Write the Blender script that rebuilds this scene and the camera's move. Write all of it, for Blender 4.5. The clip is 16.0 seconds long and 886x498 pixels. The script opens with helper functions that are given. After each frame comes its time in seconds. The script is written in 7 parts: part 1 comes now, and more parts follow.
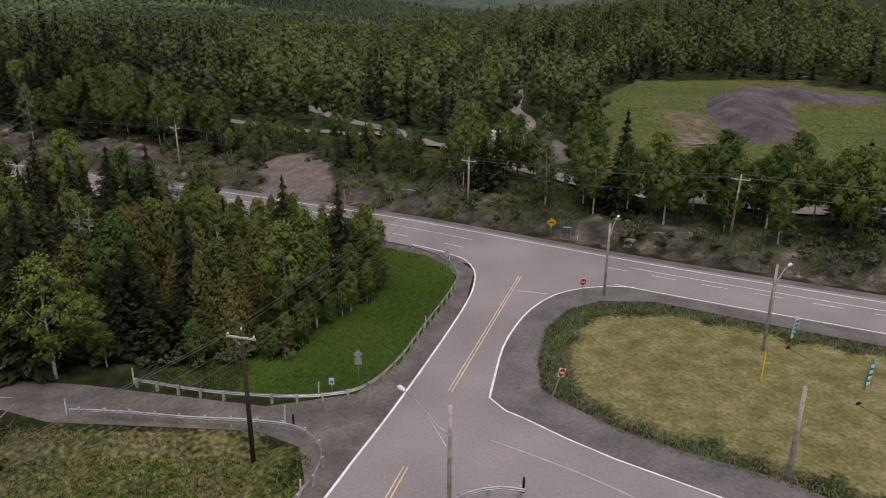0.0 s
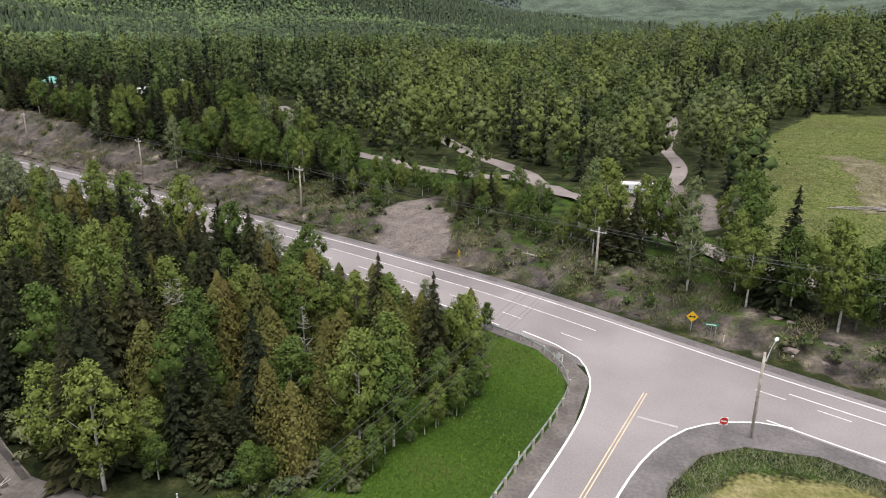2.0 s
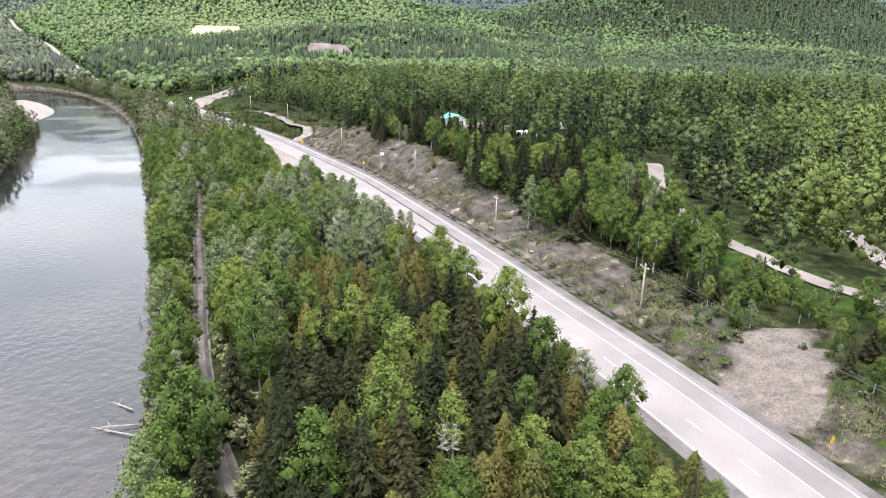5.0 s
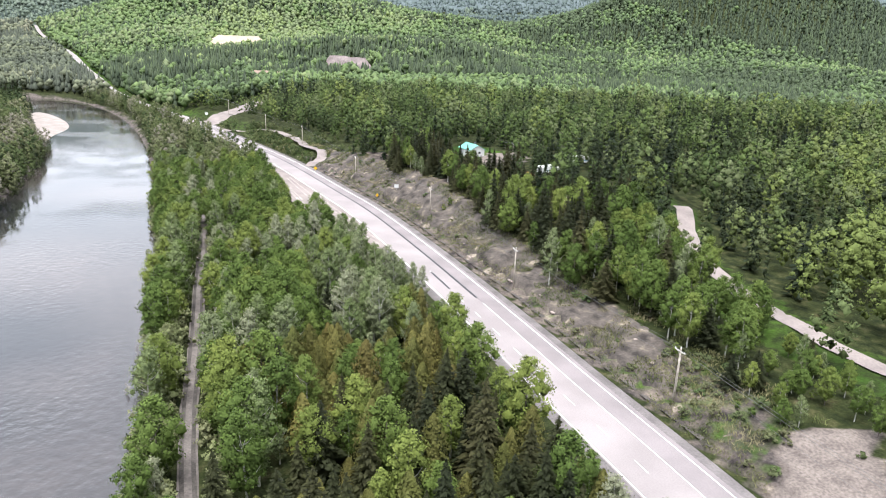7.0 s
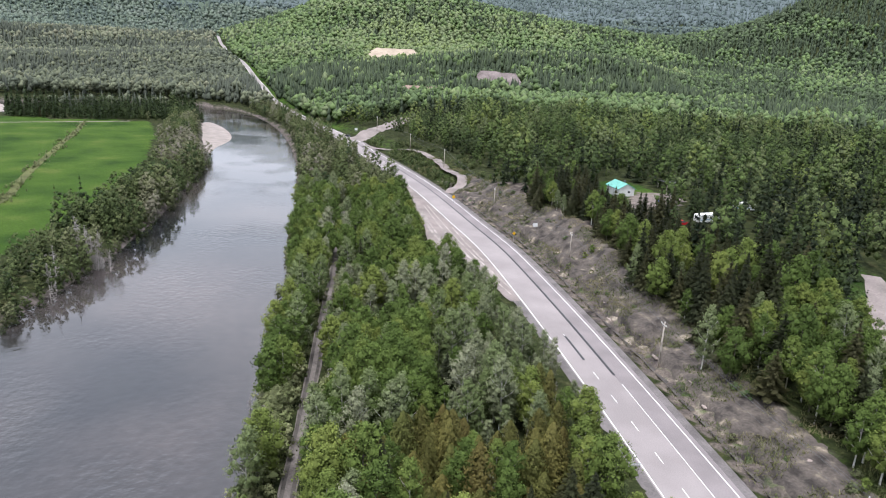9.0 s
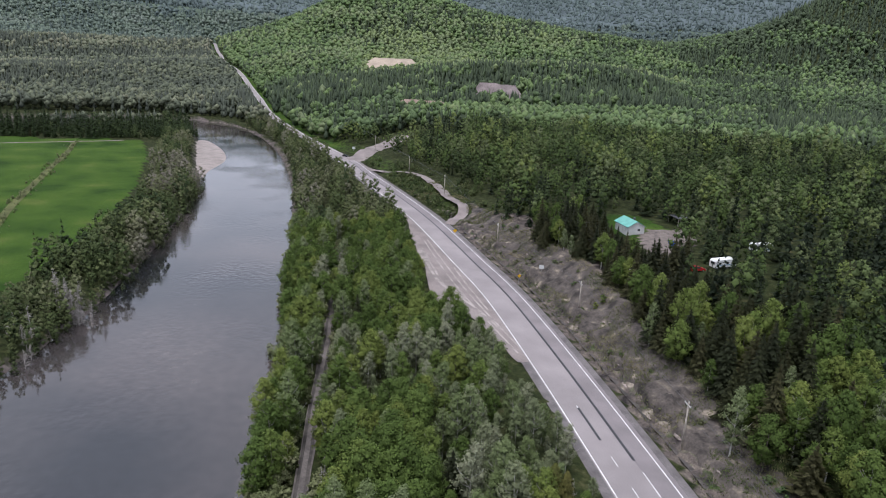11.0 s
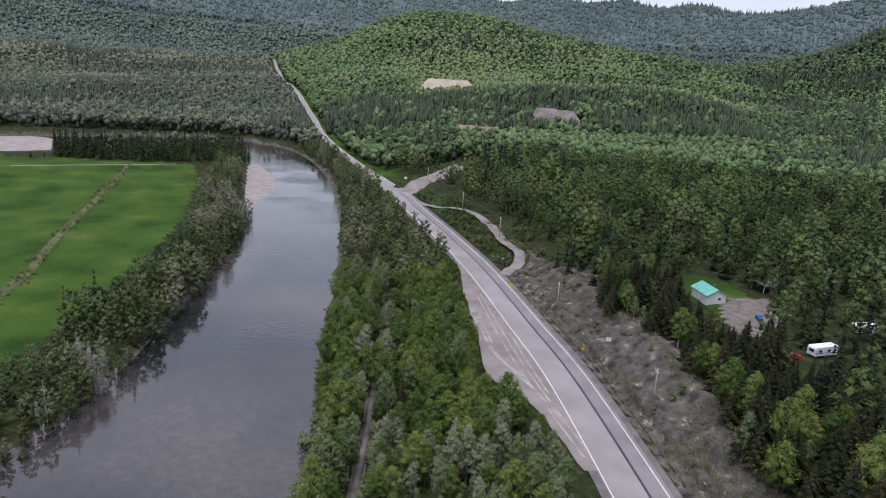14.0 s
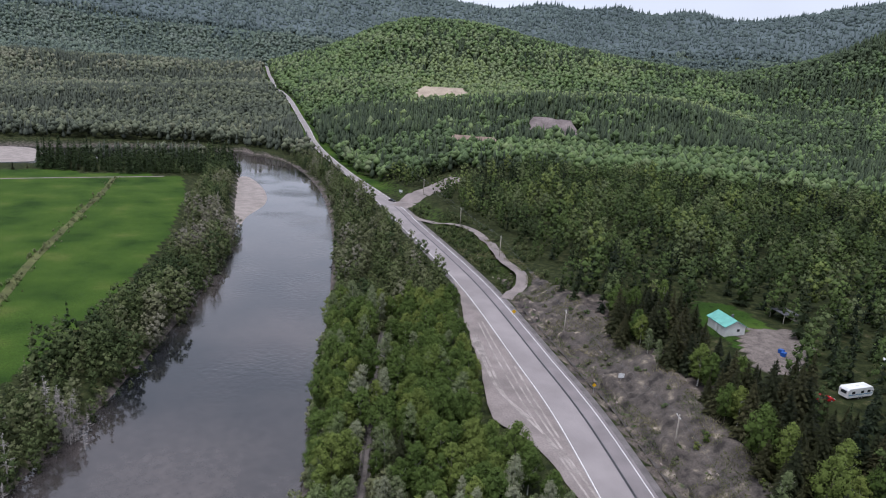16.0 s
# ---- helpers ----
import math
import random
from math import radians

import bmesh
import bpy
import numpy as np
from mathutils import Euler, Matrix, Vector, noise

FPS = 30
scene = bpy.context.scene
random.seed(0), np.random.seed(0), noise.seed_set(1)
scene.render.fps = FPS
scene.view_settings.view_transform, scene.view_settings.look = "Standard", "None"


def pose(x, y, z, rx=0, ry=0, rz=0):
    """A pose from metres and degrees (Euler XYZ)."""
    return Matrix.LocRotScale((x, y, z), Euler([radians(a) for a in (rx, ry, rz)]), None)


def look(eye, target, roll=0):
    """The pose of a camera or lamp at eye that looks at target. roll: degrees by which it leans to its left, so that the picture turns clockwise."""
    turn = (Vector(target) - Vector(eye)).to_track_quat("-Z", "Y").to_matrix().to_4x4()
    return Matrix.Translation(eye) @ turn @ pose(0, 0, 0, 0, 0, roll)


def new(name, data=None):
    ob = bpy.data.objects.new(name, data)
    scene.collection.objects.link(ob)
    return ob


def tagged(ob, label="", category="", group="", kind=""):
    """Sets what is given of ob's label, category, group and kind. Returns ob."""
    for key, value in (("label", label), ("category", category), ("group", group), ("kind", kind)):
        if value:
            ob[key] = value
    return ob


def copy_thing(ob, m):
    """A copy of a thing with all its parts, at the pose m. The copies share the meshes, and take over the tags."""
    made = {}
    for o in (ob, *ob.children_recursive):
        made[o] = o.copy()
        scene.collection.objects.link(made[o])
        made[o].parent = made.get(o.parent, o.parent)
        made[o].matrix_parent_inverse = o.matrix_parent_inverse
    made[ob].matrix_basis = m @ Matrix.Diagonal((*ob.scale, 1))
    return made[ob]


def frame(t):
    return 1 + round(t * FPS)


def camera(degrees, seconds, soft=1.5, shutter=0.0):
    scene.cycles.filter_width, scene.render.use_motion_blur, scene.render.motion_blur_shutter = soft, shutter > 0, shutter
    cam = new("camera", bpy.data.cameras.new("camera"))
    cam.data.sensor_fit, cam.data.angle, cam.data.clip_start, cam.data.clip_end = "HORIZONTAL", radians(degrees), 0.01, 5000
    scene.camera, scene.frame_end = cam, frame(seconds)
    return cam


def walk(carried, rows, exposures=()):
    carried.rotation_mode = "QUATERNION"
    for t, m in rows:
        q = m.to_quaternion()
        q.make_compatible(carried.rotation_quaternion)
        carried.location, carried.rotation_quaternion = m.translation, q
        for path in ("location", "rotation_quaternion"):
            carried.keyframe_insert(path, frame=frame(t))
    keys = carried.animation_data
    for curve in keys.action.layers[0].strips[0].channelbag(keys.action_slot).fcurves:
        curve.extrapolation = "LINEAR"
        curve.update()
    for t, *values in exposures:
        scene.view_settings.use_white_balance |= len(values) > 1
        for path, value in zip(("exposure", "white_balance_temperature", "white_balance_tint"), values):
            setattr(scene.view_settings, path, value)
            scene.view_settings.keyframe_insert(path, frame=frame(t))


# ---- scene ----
cam = camera(66.1, 16.0, 1.05)
PATH = [
    (0, (-7.483, 0.368, 28.926), (-7.425, 2.265, 28.295), 0.5),
    (0.5, (-5.621, 3.672, 30.258), (-5.791, 5.564, 29.632), 0.5),
    (1, (-4.672, 6.92, 31.565), (-4.847, 8.813, 30.945), 0.5),
    (1.5, (-4.098, 10.173, 33.008), (-4.276, 12.067, 32.393), 0.5),
    (2, (-4.488, 13.567, 34.355), (-4.845, 15.438, 33.746), 0.6),
    (2.5, (-4.264, 16.843, 35.729), (-5.024, 18.593, 35.128), 0.8),
    (3, (-4.365, 20.189, 36.984), (-5.385, 21.804, 36.391), 1.1),
    (3.5, (-4.804, 23.393, 38.546), (-5.985, 24.895, 37.955), 1.2),
    (4, (-5.458, 26.649, 40.197), (-6.74, 28.066, 39.607), 1.2),
    (4.2, (-6.059, 27.904, 40.702), (-7.35, 29.314, 40.115), 1.3),
    (6.5, (-13.606, 39.16, 48.564), (-14.89, 40.587, 48.003), 2.2),
    (7, (-16.635, 41.414, 50.094), (-17.964, 42.801, 49.537), 2.4),
    (7.5, (-18.359, 44.434, 51.679), (-19.816, 45.685, 51.122), 2.8),
    (8, (-21.242, 46.928, 53.52), (-22.758, 48.107, 52.962), 2.8),
    (8.5, (-24.07, 49.449, 55.149), (-25.646, 50.548, 54.593), 3.0),
    (9, (-27.242, 51.722, 56.516), (-28.834, 52.799, 55.966), 3.1),
    (11.3, (-41.128, 59.035, 66.221), (-42.722, 60.117, 65.683), 2.9),
    (11.5, (-42.386, 59.76, 66.575), (-43.988, 60.832, 66.042), 3.1),
    (12, (-45.533, 61.533, 67.893), (-47.16, 62.571, 67.366), 3.4),
    (12.5, (-48.638, 63.217, 69.428), (-50.277, 64.238, 68.906), 3.5),
    (13, (-52.226, 64.623, 70.969), (-53.872, 65.634, 70.453), 3.6),
    (13.5, (-55.804, 66.186, 72.42), (-57.466, 67.173, 71.907), 3.7),
    (14, (-59.073, 67.798, 73.655), (-60.75, 68.76, 73.147), 3.7),
    (14.5, (-62.24, 69.131, 74.641), (-63.918, 70.095, 74.138), 3.8),
    (15, (-65.712, 70.356, 75.475), (-67.388, 71.327, 74.979), 3.9),
    (15.5, (-68.793, 71.458, 75.912), (-70.467, 72.434, 75.418), 3.8),
    (16, (-72.311, 72.684, 76.168), (-73.983, 73.665, 75.677), 3.8),
]
walk(cam, [(t, look(eye, target, roll)) for t, eye, target, roll in PATH],
     [(0, 0.22, 6700, 18), (0.5, 0.76, 6680, 15), (1.0, 1.02, 6650, 13.5), (2.0, 1.22, 6600, 11), (4, 2.04, 6400, 9.5), (7, 2.14, 6300, 10), (9, 1.6, 6150, 12), (11.5, 0.96, 5960, 14.5), (16, 0.86, 5900, 14.5)])

# ---- world, sun ----
world = bpy.data.worlds.new("overcast_sky")
scene.world = world
world.use_nodes = True
wn, wl = world.node_tree.nodes, world.node_tree.links
sky = wn.new("ShaderNodeTexSky")
sky.sky_type, sky.sun_disc = "NISHITA", False
sky.sun_elevation, sky.sun_rotation = radians(76), radians(204)
sky.air_density, sky.dust_density, sky.ozone_density = 1.0, 6.0, 1.0
grey = wn.new("ShaderNodeRGB")
grey.outputs[0].default_value = (7.4, 7.7, 8.3, 1)
cloud = wn.new("ShaderNodeTexNoise")
cloud.inputs["Scale"].default_value, cloud.inputs["Detail"].default_value = 2.2, 4
cover = wn.new("ShaderNodeMapRange")
cover.inputs["From Min"].default_value, cover.inputs["From Max"].default_value = 0.3, 0.7
cover.inputs["To Min"].default_value, cover.inputs["To Max"].default_value = 0.7, 0.98
veil = wn.new("ShaderNodeMix")
veil.data_type = "RGBA"
wl.new(cloud.outputs["Fac"], cover.inputs["Value"])
wl.new(cover.outputs[0], veil.inputs["Factor"])
wl.new(sky.outputs[0], veil.inputs[6])
wl.new(grey.outputs[0], veil.inputs[7])
up = wn.new("ShaderNodeSeparateXYZ")
wl.new(wn.new("ShaderNodeTexCoord").outputs["Generated"], up.inputs[0])
low = wn.new("ShaderNodeMapRange")
low.interpolation_type = "SMOOTHSTEP"
low.inputs["From Min"].default_value, low.inputs["From Max"].default_value = 0.0, 0.6
low.inputs["To Min"].default_value, low.inputs["To Max"].default_value = 1.55, 1.0
wl.new(up.outputs["Z"], low.inputs["Value"])
glow = wn.new("ShaderNodeMix")
glow.data_type, glow.blend_type = "RGBA", "MULTIPLY"
glow.inputs["Factor"].default_value = 1
wl.new(veil.outputs[2], glow.inputs[6])
wl.new(low.outputs[0], glow.inputs[7])
wl.new(glow.outputs[2], wn["Background"].inputs["Color"])
wn["Background"].inputs["Strength"].default_value = 0.045
sun = new("sun", bpy.data.lights.new("sun", "SUN"))
sun.data.energy, sun.data.angle, sun.data.color = 1.5, radians(40), (1, 0.98, 0.95)
sun.matrix_world = look((0, 0, 300), (-30, 68, 0)) @ pose(0, 0, 0)


# ---- materials ----
def material(name, base, rough=0.8, metal=0.0, scale=0.0, vary=0.25, fine=0.0, bump=0.0, second=None, spec=0.3):
    """A principled surface: broad stains from a second colour, fine grain and relief."""
    m = bpy.data.materials.new(name)
    m.use_nodes = True
    n, l = m.node_tree.nodes, m.node_tree.links
    p = n["Principled BSDF"]
    p.inputs["Base Color"].default_value = (*base, 1)
    p.inputs["Roughness"].default_value, p.inputs["Metallic"].default_value = rough, metal
    p.inputs["Specular IOR Level"].default_value = spec
    if scale:
        geo = n.new("ShaderNodeNewGeometry")
        broad = n.new("ShaderNodeTexNoise")
        broad.inputs["Scale"].default_value, broad.inputs["Detail"].default_value = scale, 5
        l.new(geo.outputs["Position"], broad.inputs["Vector"])
        ramp = n.new("ShaderNodeValToRGB")
        dark = second or tuple(c * (1 - vary) for c in base)
        light = base if second else tuple(min(1, c * (1 + vary)) for c in base)
        ramp.color_ramp.elements[0].color, ramp.color_ramp.elements[1].color = (*dark, 1), (*light, 1)
        ramp.color_ramp.elements[0].position, ramp.color_ramp.elements[1].position = 0.36, 0.64
        l.new(broad.outputs["Fac"], ramp.inputs["Fac"])
        out = ramp.outputs["Color"]
        if fine:
            grain = n.new("ShaderNodeTexNoise")
            grain.inputs["Scale"].default_value, grain.inputs["Detail"].default_value = fine, 3
            l.new(geo.outputs["Position"], grain.inputs["Vector"])
            span = n.new("ShaderNodeMapRange")
            span.inputs["From Min"].default_value, span.inputs["From Max"].default_value = 0.25, 0.75
            span.inputs["To Min"].default_value, span.inputs["To Max"].default_value = 1 - vary, 1 + vary
            l.new(grain.outputs["Fac"], span.inputs["Value"])
            mul = n.new("ShaderNodeMix")
            mul.data_type, mul.blend_type = "RGBA", "MULTIPLY"
            mul.inputs["Factor"].default_value = 1
            l.new(out, mul.inputs[6])
            l.new(span.outputs[0], mul.inputs[7])
            out = mul.outputs[2]
            if bump:
                b = n.new("ShaderNodeBump")
                b.inputs["Strength"].default_value, b.inputs["Distance"].default_value = bump, 0.1
                l.new(grain.outputs["Fac"], b.inputs["Height"])
                l.new(b.outputs[0], p.inputs["Normal"])
        l.new(out, p.inputs["Base Color"])
    return m


def foliage(name, stops, source="object", spread=0.3, rough=0.7):
    """Leaves: the tree's own tint from a ramp of greens, each leaf clump a little lighter or darker."""
    m = bpy.data.materials.new(name)
    m.use_nodes = True
    n, l = m.node_tree.nodes, m.node_tree.links
    p = n["Principled BSDF"]
    p.inputs["Roughness"].default_value, p.inputs["Specular IOR Level"].default_value = rough, 0.15
    if source == "object":
        fac = n.new("ShaderNodeObjectInfo").outputs["Random"]
    else:
        at = n.new("ShaderNodeAttribute")
        at.attribute_name = "tint"
        fac = at.outputs["Fac"]
    ramp = n.new("ShaderNodeValToRGB")
    e = ramp.color_ramp.elements
    e[0].color, e[-1].color = (*stops[0], 1), (*stops[-1], 1)
    for i, c in enumerate(stops[1:-1], 1):
        e.new(i / (len(stops) - 1)).color = (*c, 1)
    l.new(fac, ramp.inputs["Fac"])
    geo = n.new("ShaderNodeNewGeometry")
    span = n.new("ShaderNodeMapRange")
    span.inputs["To Min"].default_value, span.inputs["To Max"].default_value = 1 - spread, 1 + spread
    l.new(geo.outputs["Random Per Island"], span.inputs["Value"])
    mul = n.new("ShaderNodeMix")
    mul.data_type, mul.blend_type = "RGBA", "MULTIPLY"
    mul.inputs["Factor"].default_value = 1
    l.new(ramp.outputs["Color"], mul.inputs[6])
    l.new(span.outputs[0], mul.inputs[7])
    l.new(mul.outputs[2], p.inputs["Base Color"])
    thin = n.new("ShaderNodeBsdfTranslucent")
    l.new(mul.outputs[2], thin.inputs["Color"])
    mix = n.new("ShaderNodeMixShader")
    mix.inputs[0].default_value = 0.10
    l.new(p.outputs[0], mix.inputs[1])
    l.new(thin.outputs[0], mix.inputs[2])
    l.new(mix.outputs[0], n["Material Output"].inputs["Surface"])
    return m


ASPHALT = material("asphalt", (0.284, 0.253, 0.253), 0.85, scale=0.09, vary=0.12, fine=5, bump=0.1)
ASPHALT_NEW = material("newer_asphalt", (0.228, 0.202, 0.206), 0.85, scale=0.12, vary=0.12, fine=5, bump=0.1)
TAR = material("tar_seal", (0.05, 0.05, 0.055), 0.6, scale=0.6, vary=0.2, fine=8)
SHOULDER = material("shoulder_gravel", (0.15, 0.135, 0.135), 0.95, scale=0.25, vary=0.22, fine=3, bump=0.4)
GRAVEL = material("pale_gravel", (0.24, 0.205, 0.195), 0.95, scale=0.12, vary=0.18, fine=2.2, bump=0.5)
DIRT = material("track_dirt", (0.145, 0.127, 0.118), 0.95, scale=0.35, vary=0.25, fine=3, bump=0.4)
RUT = material("damp_rut", (0.075, 0.066, 0.06), 0.8, scale=0.5, vary=0.3, fine=4)
BAR = material("river_gravel", (0.30, 0.26, 0.24), 0.95, scale=0.2, vary=0.15, fine=2, bump=0.5)
PAINT = material("white_road_paint", (0.82, 0.81, 0.80), 0.7, scale=0.8, vary=0.15, fine=6)
WORN = material("worn_white_road_paint", (0.45, 0.43, 0.43), 0.7, scale=0.8, vary=0.2, fine=6)
YELLOW = material("yellow_road_paint", (0.72, 0.55, 0.38), 0.7, scale=0.8, vary=0.2, fine=6)
WOOD = material("weathered_pole_wood", (0.44, 0.39, 0.34), 0.85, scale=1.5, vary=0.25, fine=12)
DARKWOOD = material("creosoted_pole_wood", (0.06, 0.04, 0.033), 0.8, scale=1.5, vary=0.3, fine=12)
STEEL = material("galvanised_steel", (0.55, 0.56, 0.57), 0.45, 0.7, scale=1.2, vary=0.12, fine=9)
WIRE = material("cable_metal", (0.12, 0.12, 0.125), 0.45, 0.4)
PORCELAIN = material("pale_insulator", (0.75, 0.76, 0.74), 0.3)
WHITE = material("white_painted_metal", (0.80, 0.80, 0.79), 0.45, scale=0.7, vary=0.06, fine=5)
SIGNRED = material("sign_red", (0.50, 0.03, 0.03), 0.5)
SIGNYEL = material("sign_yellow", (0.78, 0.45, 0.02), 0.5)
SIGNGRN = material("sign_green", (0.02, 0.24, 0.14), 0.5)
SIGNBLUE = material("sign_blue", (0.05, 0.25, 0.45), 0.5)
BLACK = material("black_paint", (0.02, 0.02, 0.022), 0.6)
RUBBER = material("tyre_rubber", (0.025, 0.025, 0.025), 0.9)
GLASSY = material("dark_window_glass", (0.03, 0.035, 0.04), 0.08, spec=0.5)
ROOFTEAL = material("teal_metal_roof", (0.16, 0.43, 0.37), 0.45, scale=0.5, vary=0.12, fine=4)
ROOFGREY = material("grey_shingle_roof", (0.12, 0.12, 0.13), 0.85, scale=0.8, vary=0.2, fine=6)
SIDING = material("white_siding", (0.74, 0.74, 0.72), 0.6, scale=0.5, vary=0.06, fine=4)
REDPAINT = material("red_car_paint", (0.45, 0.02, 0.025), 0.25, spec=0.5)
BLUEPLASTIC = material("blue_plastic", (0.02, 0.09, 0.35), 0.5)
BARK = material("grey_brown_bark", (0.12, 0.10, 0.085), 0.9, scale=1.5, vary=0.3, fine=8)
BIRCHBARK = material("white_birch_bark", (0.52, 0.50, 0.46), 0.8, scale=2.5, vary=0.3, fine=9)
DEADWOOD = material("bleached_dead_wood", (0.36, 0.33, 0.31), 0.9, scale=1.5, vary=0.2, fine=8)
ROCK = material("cut_bank_rock", (0.25, 0.205, 0.185), 0.95, scale=0.3, vary=0.3, fine=2, bump=0.5)

SPRUCE = foliage("spruce_needles", [(0.020, 0.026, 0.011), (0.034, 0.038, 0.014), (0.055, 0.053, 0.022)])
CEDAR = foliage("cedar_sprays", [(0.131, 0.109, 0.035), (0.103, 0.114, 0.032), (0.175, 0.157, 0.048)], "object", 0.3)
BIRCH = foliage("birch_leaves", [(0.060, 0.094, 0.020), (0.087, 0.129, 0.029), (0.152, 0.185, 0.043)])
POPLAR = foliage("poplar_leaves", [(0.162, 0.188, 0.099), (0.129, 0.167, 0.063), (0.230, 0.239, 0.157)])
WILLOW = foliage("willow_leaves", [(0.145, 0.168, 0.070), (0.191, 0.197, 0.104), (0.111, 0.141, 0.050)])
SHRUB = foliage("shrub_leaves", [(0.085, 0.110, 0.045), (0.130, 0.130, 0.070), (0.065, 0.105, 0.036)])
WOODS = foliage("mixed_wood_leaves", [(0.014, 0.023, 0.011), (0.029, 0.040, 0.017), (0.059, 0.089, 0.027), (0.085, 0.123, 0.034), (0.114, 0.137, 0.063), (0.138, 0.174, 0.049)], "tint", 0.25)

SHRUB_T = foliage("weed_leaves", [(0.160, 0.195, 0.095), (0.200, 0.215, 0.122), (0.245, 0.228, 0.152)], "tint", 0.3)
BANKWEED = foliage("bank_weeds", [(0.070, 0.096, 0.030), (0.105, 0.122, 0.044), (0.150, 0.148, 0.066), (0.240, 0.212, 0.125)], "tint", 0.3)
SCRUBLEAF = foliage("scrub_leaves", [(0.145, 0.168, 0.070), (0.191, 0.197, 0.104), (0.111, 0.141, 0.050)], "tint", 0.26)
# valley haze is put into these two leaf colours: paler and greyer
FARLEAF = foliage("hazed_hillside_leaves", [(0.041, 0.057, 0.036), (0.067, 0.089, 0.049), (0.101, 0.149, 0.063), (0.137, 0.196, 0.072), (0.161, 0.196, 0.101), (0.187, 0.238, 0.091)], "tint", 0.2)
VALLEYLEAF = foliage("hazed_valley_leaves", [(0.066, 0.076, 0.061), (0.101, 0.116, 0.081), (0.147, 0.163, 0.101), (0.197, 0.195, 0.135)], "tint", 0.2)
GREYLEAF = foliage("grey_poplar_leaves", [(0.032, 0.050, 0.018), (0.065, 0.089, 0.031), (0.101, 0.122, 0.047), (0.144, 0.148, 0.081), (0.207, 0.191, 0.153)], "tint", 0.26)
# blue haze of distance is mixed into these far leaf and sheet colours
HAZELEAF = foliage("hazed_far_hill_leaves", [(0.075, 0.099, 0.091), (0.103, 0.133, 0.111), (0.136, 0.172, 0.127), (0.156, 0.184, 0.152)], "tint", 0.2)
HAZED_RIDGELEAF = foliage("hazed_ridge_leaves", [(0.090, 0.118, 0.116), (0.110, 0.142, 0.132), (0.128, 0.162, 0.146)], "tint", 0.15)
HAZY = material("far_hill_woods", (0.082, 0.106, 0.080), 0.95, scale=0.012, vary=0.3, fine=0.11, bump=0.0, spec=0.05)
HAZED_RIDGE = material("ridge_woods", (0.108, 0.132, 0.138), 0.95, scale=0.008, vary=0.2, fine=0.08, bump=0.0, spec=0.05)

WATER = bpy.data.materials.new("river_water")
WATER.use_nodes = True
_n, _l = WATER.node_tree.nodes, WATER.node_tree.links
_p = _n["Principled BSDF"]
_p.inputs["Roughness"].default_value, _p.inputs["IOR"].default_value = 0.03, 1.6
_p.inputs["Specular IOR Level"].default_value = 1.0
_g = _n.new("ShaderNodeNewGeometry")
_a = _n.new("ShaderNodeTexNoise")
_a.inputs["Scale"].default_value, _a.inputs["Detail"].default_value = 0.016, 6
_r = _n.new("ShaderNodeValToRGB")
_r.color_ramp.elements[0].color, _r.color_ramp.elements[1].color = (0.014, 0.015, 0.018, 1), (0.080, 0.066, 0.062, 1)
_r.color_ramp.elements[0].position, _r.color_ramp.elements[1].position = 0.38, 0.66
_w = _n.new("ShaderNodeTexNoise")
_w.inputs["Scale"].default_value, _w.inputs["Detail"].default_value = 0.62, 5
_b = _n.new("ShaderNodeBump")
_b.inputs["Distance"].default_value = 0.3
_z = _n.new("ShaderNodeTexNoise")
_z.inputs["Scale"].default_value = 0.035
_l.new(_g.outputs["Position"], _z.inputs["Vector"])
_q = _n.new("ShaderNodeMapRange")
_q.inputs["From Min"].default_value, _q.inputs["From Max"].default_value = 0.45, 0.68
_q.inputs["To Min"].default_value, _q.inputs["To Max"].default_value = 0.05, 0.55
_l.new(_z.outputs["Fac"], _q.inputs["Value"])
# the shallow riffle upstream ripples more than the still reach
_x = _n.new("ShaderNodeSeparateXYZ")
_l.new(_g.outputs["Position"], _x.inputs[0])
_y = _n.new("ShaderNodeMapRange")
_y.inputs["From Min"].default_value, _y.inputs["From Max"].default_value = -150, -85
_y.inputs["To Min"].default_value, _y.inputs["To Max"].default_value = 0.0, 0.9
_l.new(_x.outputs[0], _y.inputs["Value"])
_k = _n.new("ShaderNodeMath")
_k.operation = "ADD"
_l.new(_q.outputs[0], _k.inputs[0])
_l.new(_y.outputs[0], _k.inputs[1])
_l.new(_k.outputs[0], _b.inputs["Strength"])
for _s in (_a, _w):
    _l.new(_g.outputs["Position"], _s.inputs["Vector"])
_l.new(_a.outputs["Fac"], _r.inputs["Fac"])
# stones of the bed show through
_s2 = _n.new("ShaderNodeTexNoise")
_s2.inputs["Scale"].default_value, _s2.inputs["Detail"].default_value = 0.5, 8
_l.new(_g.outputs["Position"], _s2.inputs["Vector"])
_v = _n.new("ShaderNodeMapRange")
_v.inputs["From Min"].default_value, _v.inputs["From Max"].default_value = 0.3, 0.7
_v.inputs["To Min"].default_value, _v.inputs["To Max"].default_value = 0.8, 1.22
_l.new(_s2.outputs["Fac"], _v.inputs["Value"])
_m = _n.new("ShaderNodeMix")
_m.data_type, _m.blend_type = "RGBA", "MULTIPLY"
_m.inputs["Factor"].default_value = 1
_l.new(_r.outputs[0], _m.inputs[6])
_l.new(_v.outputs[0], _m.inputs[7])
_l.new(_m.outputs[2], _p.inputs["Base Color"])
_l.new(_w.outputs["Fac"], _b.inputs["Height"])
_l.new(_b.outputs[0], _p.inputs["Normal"])


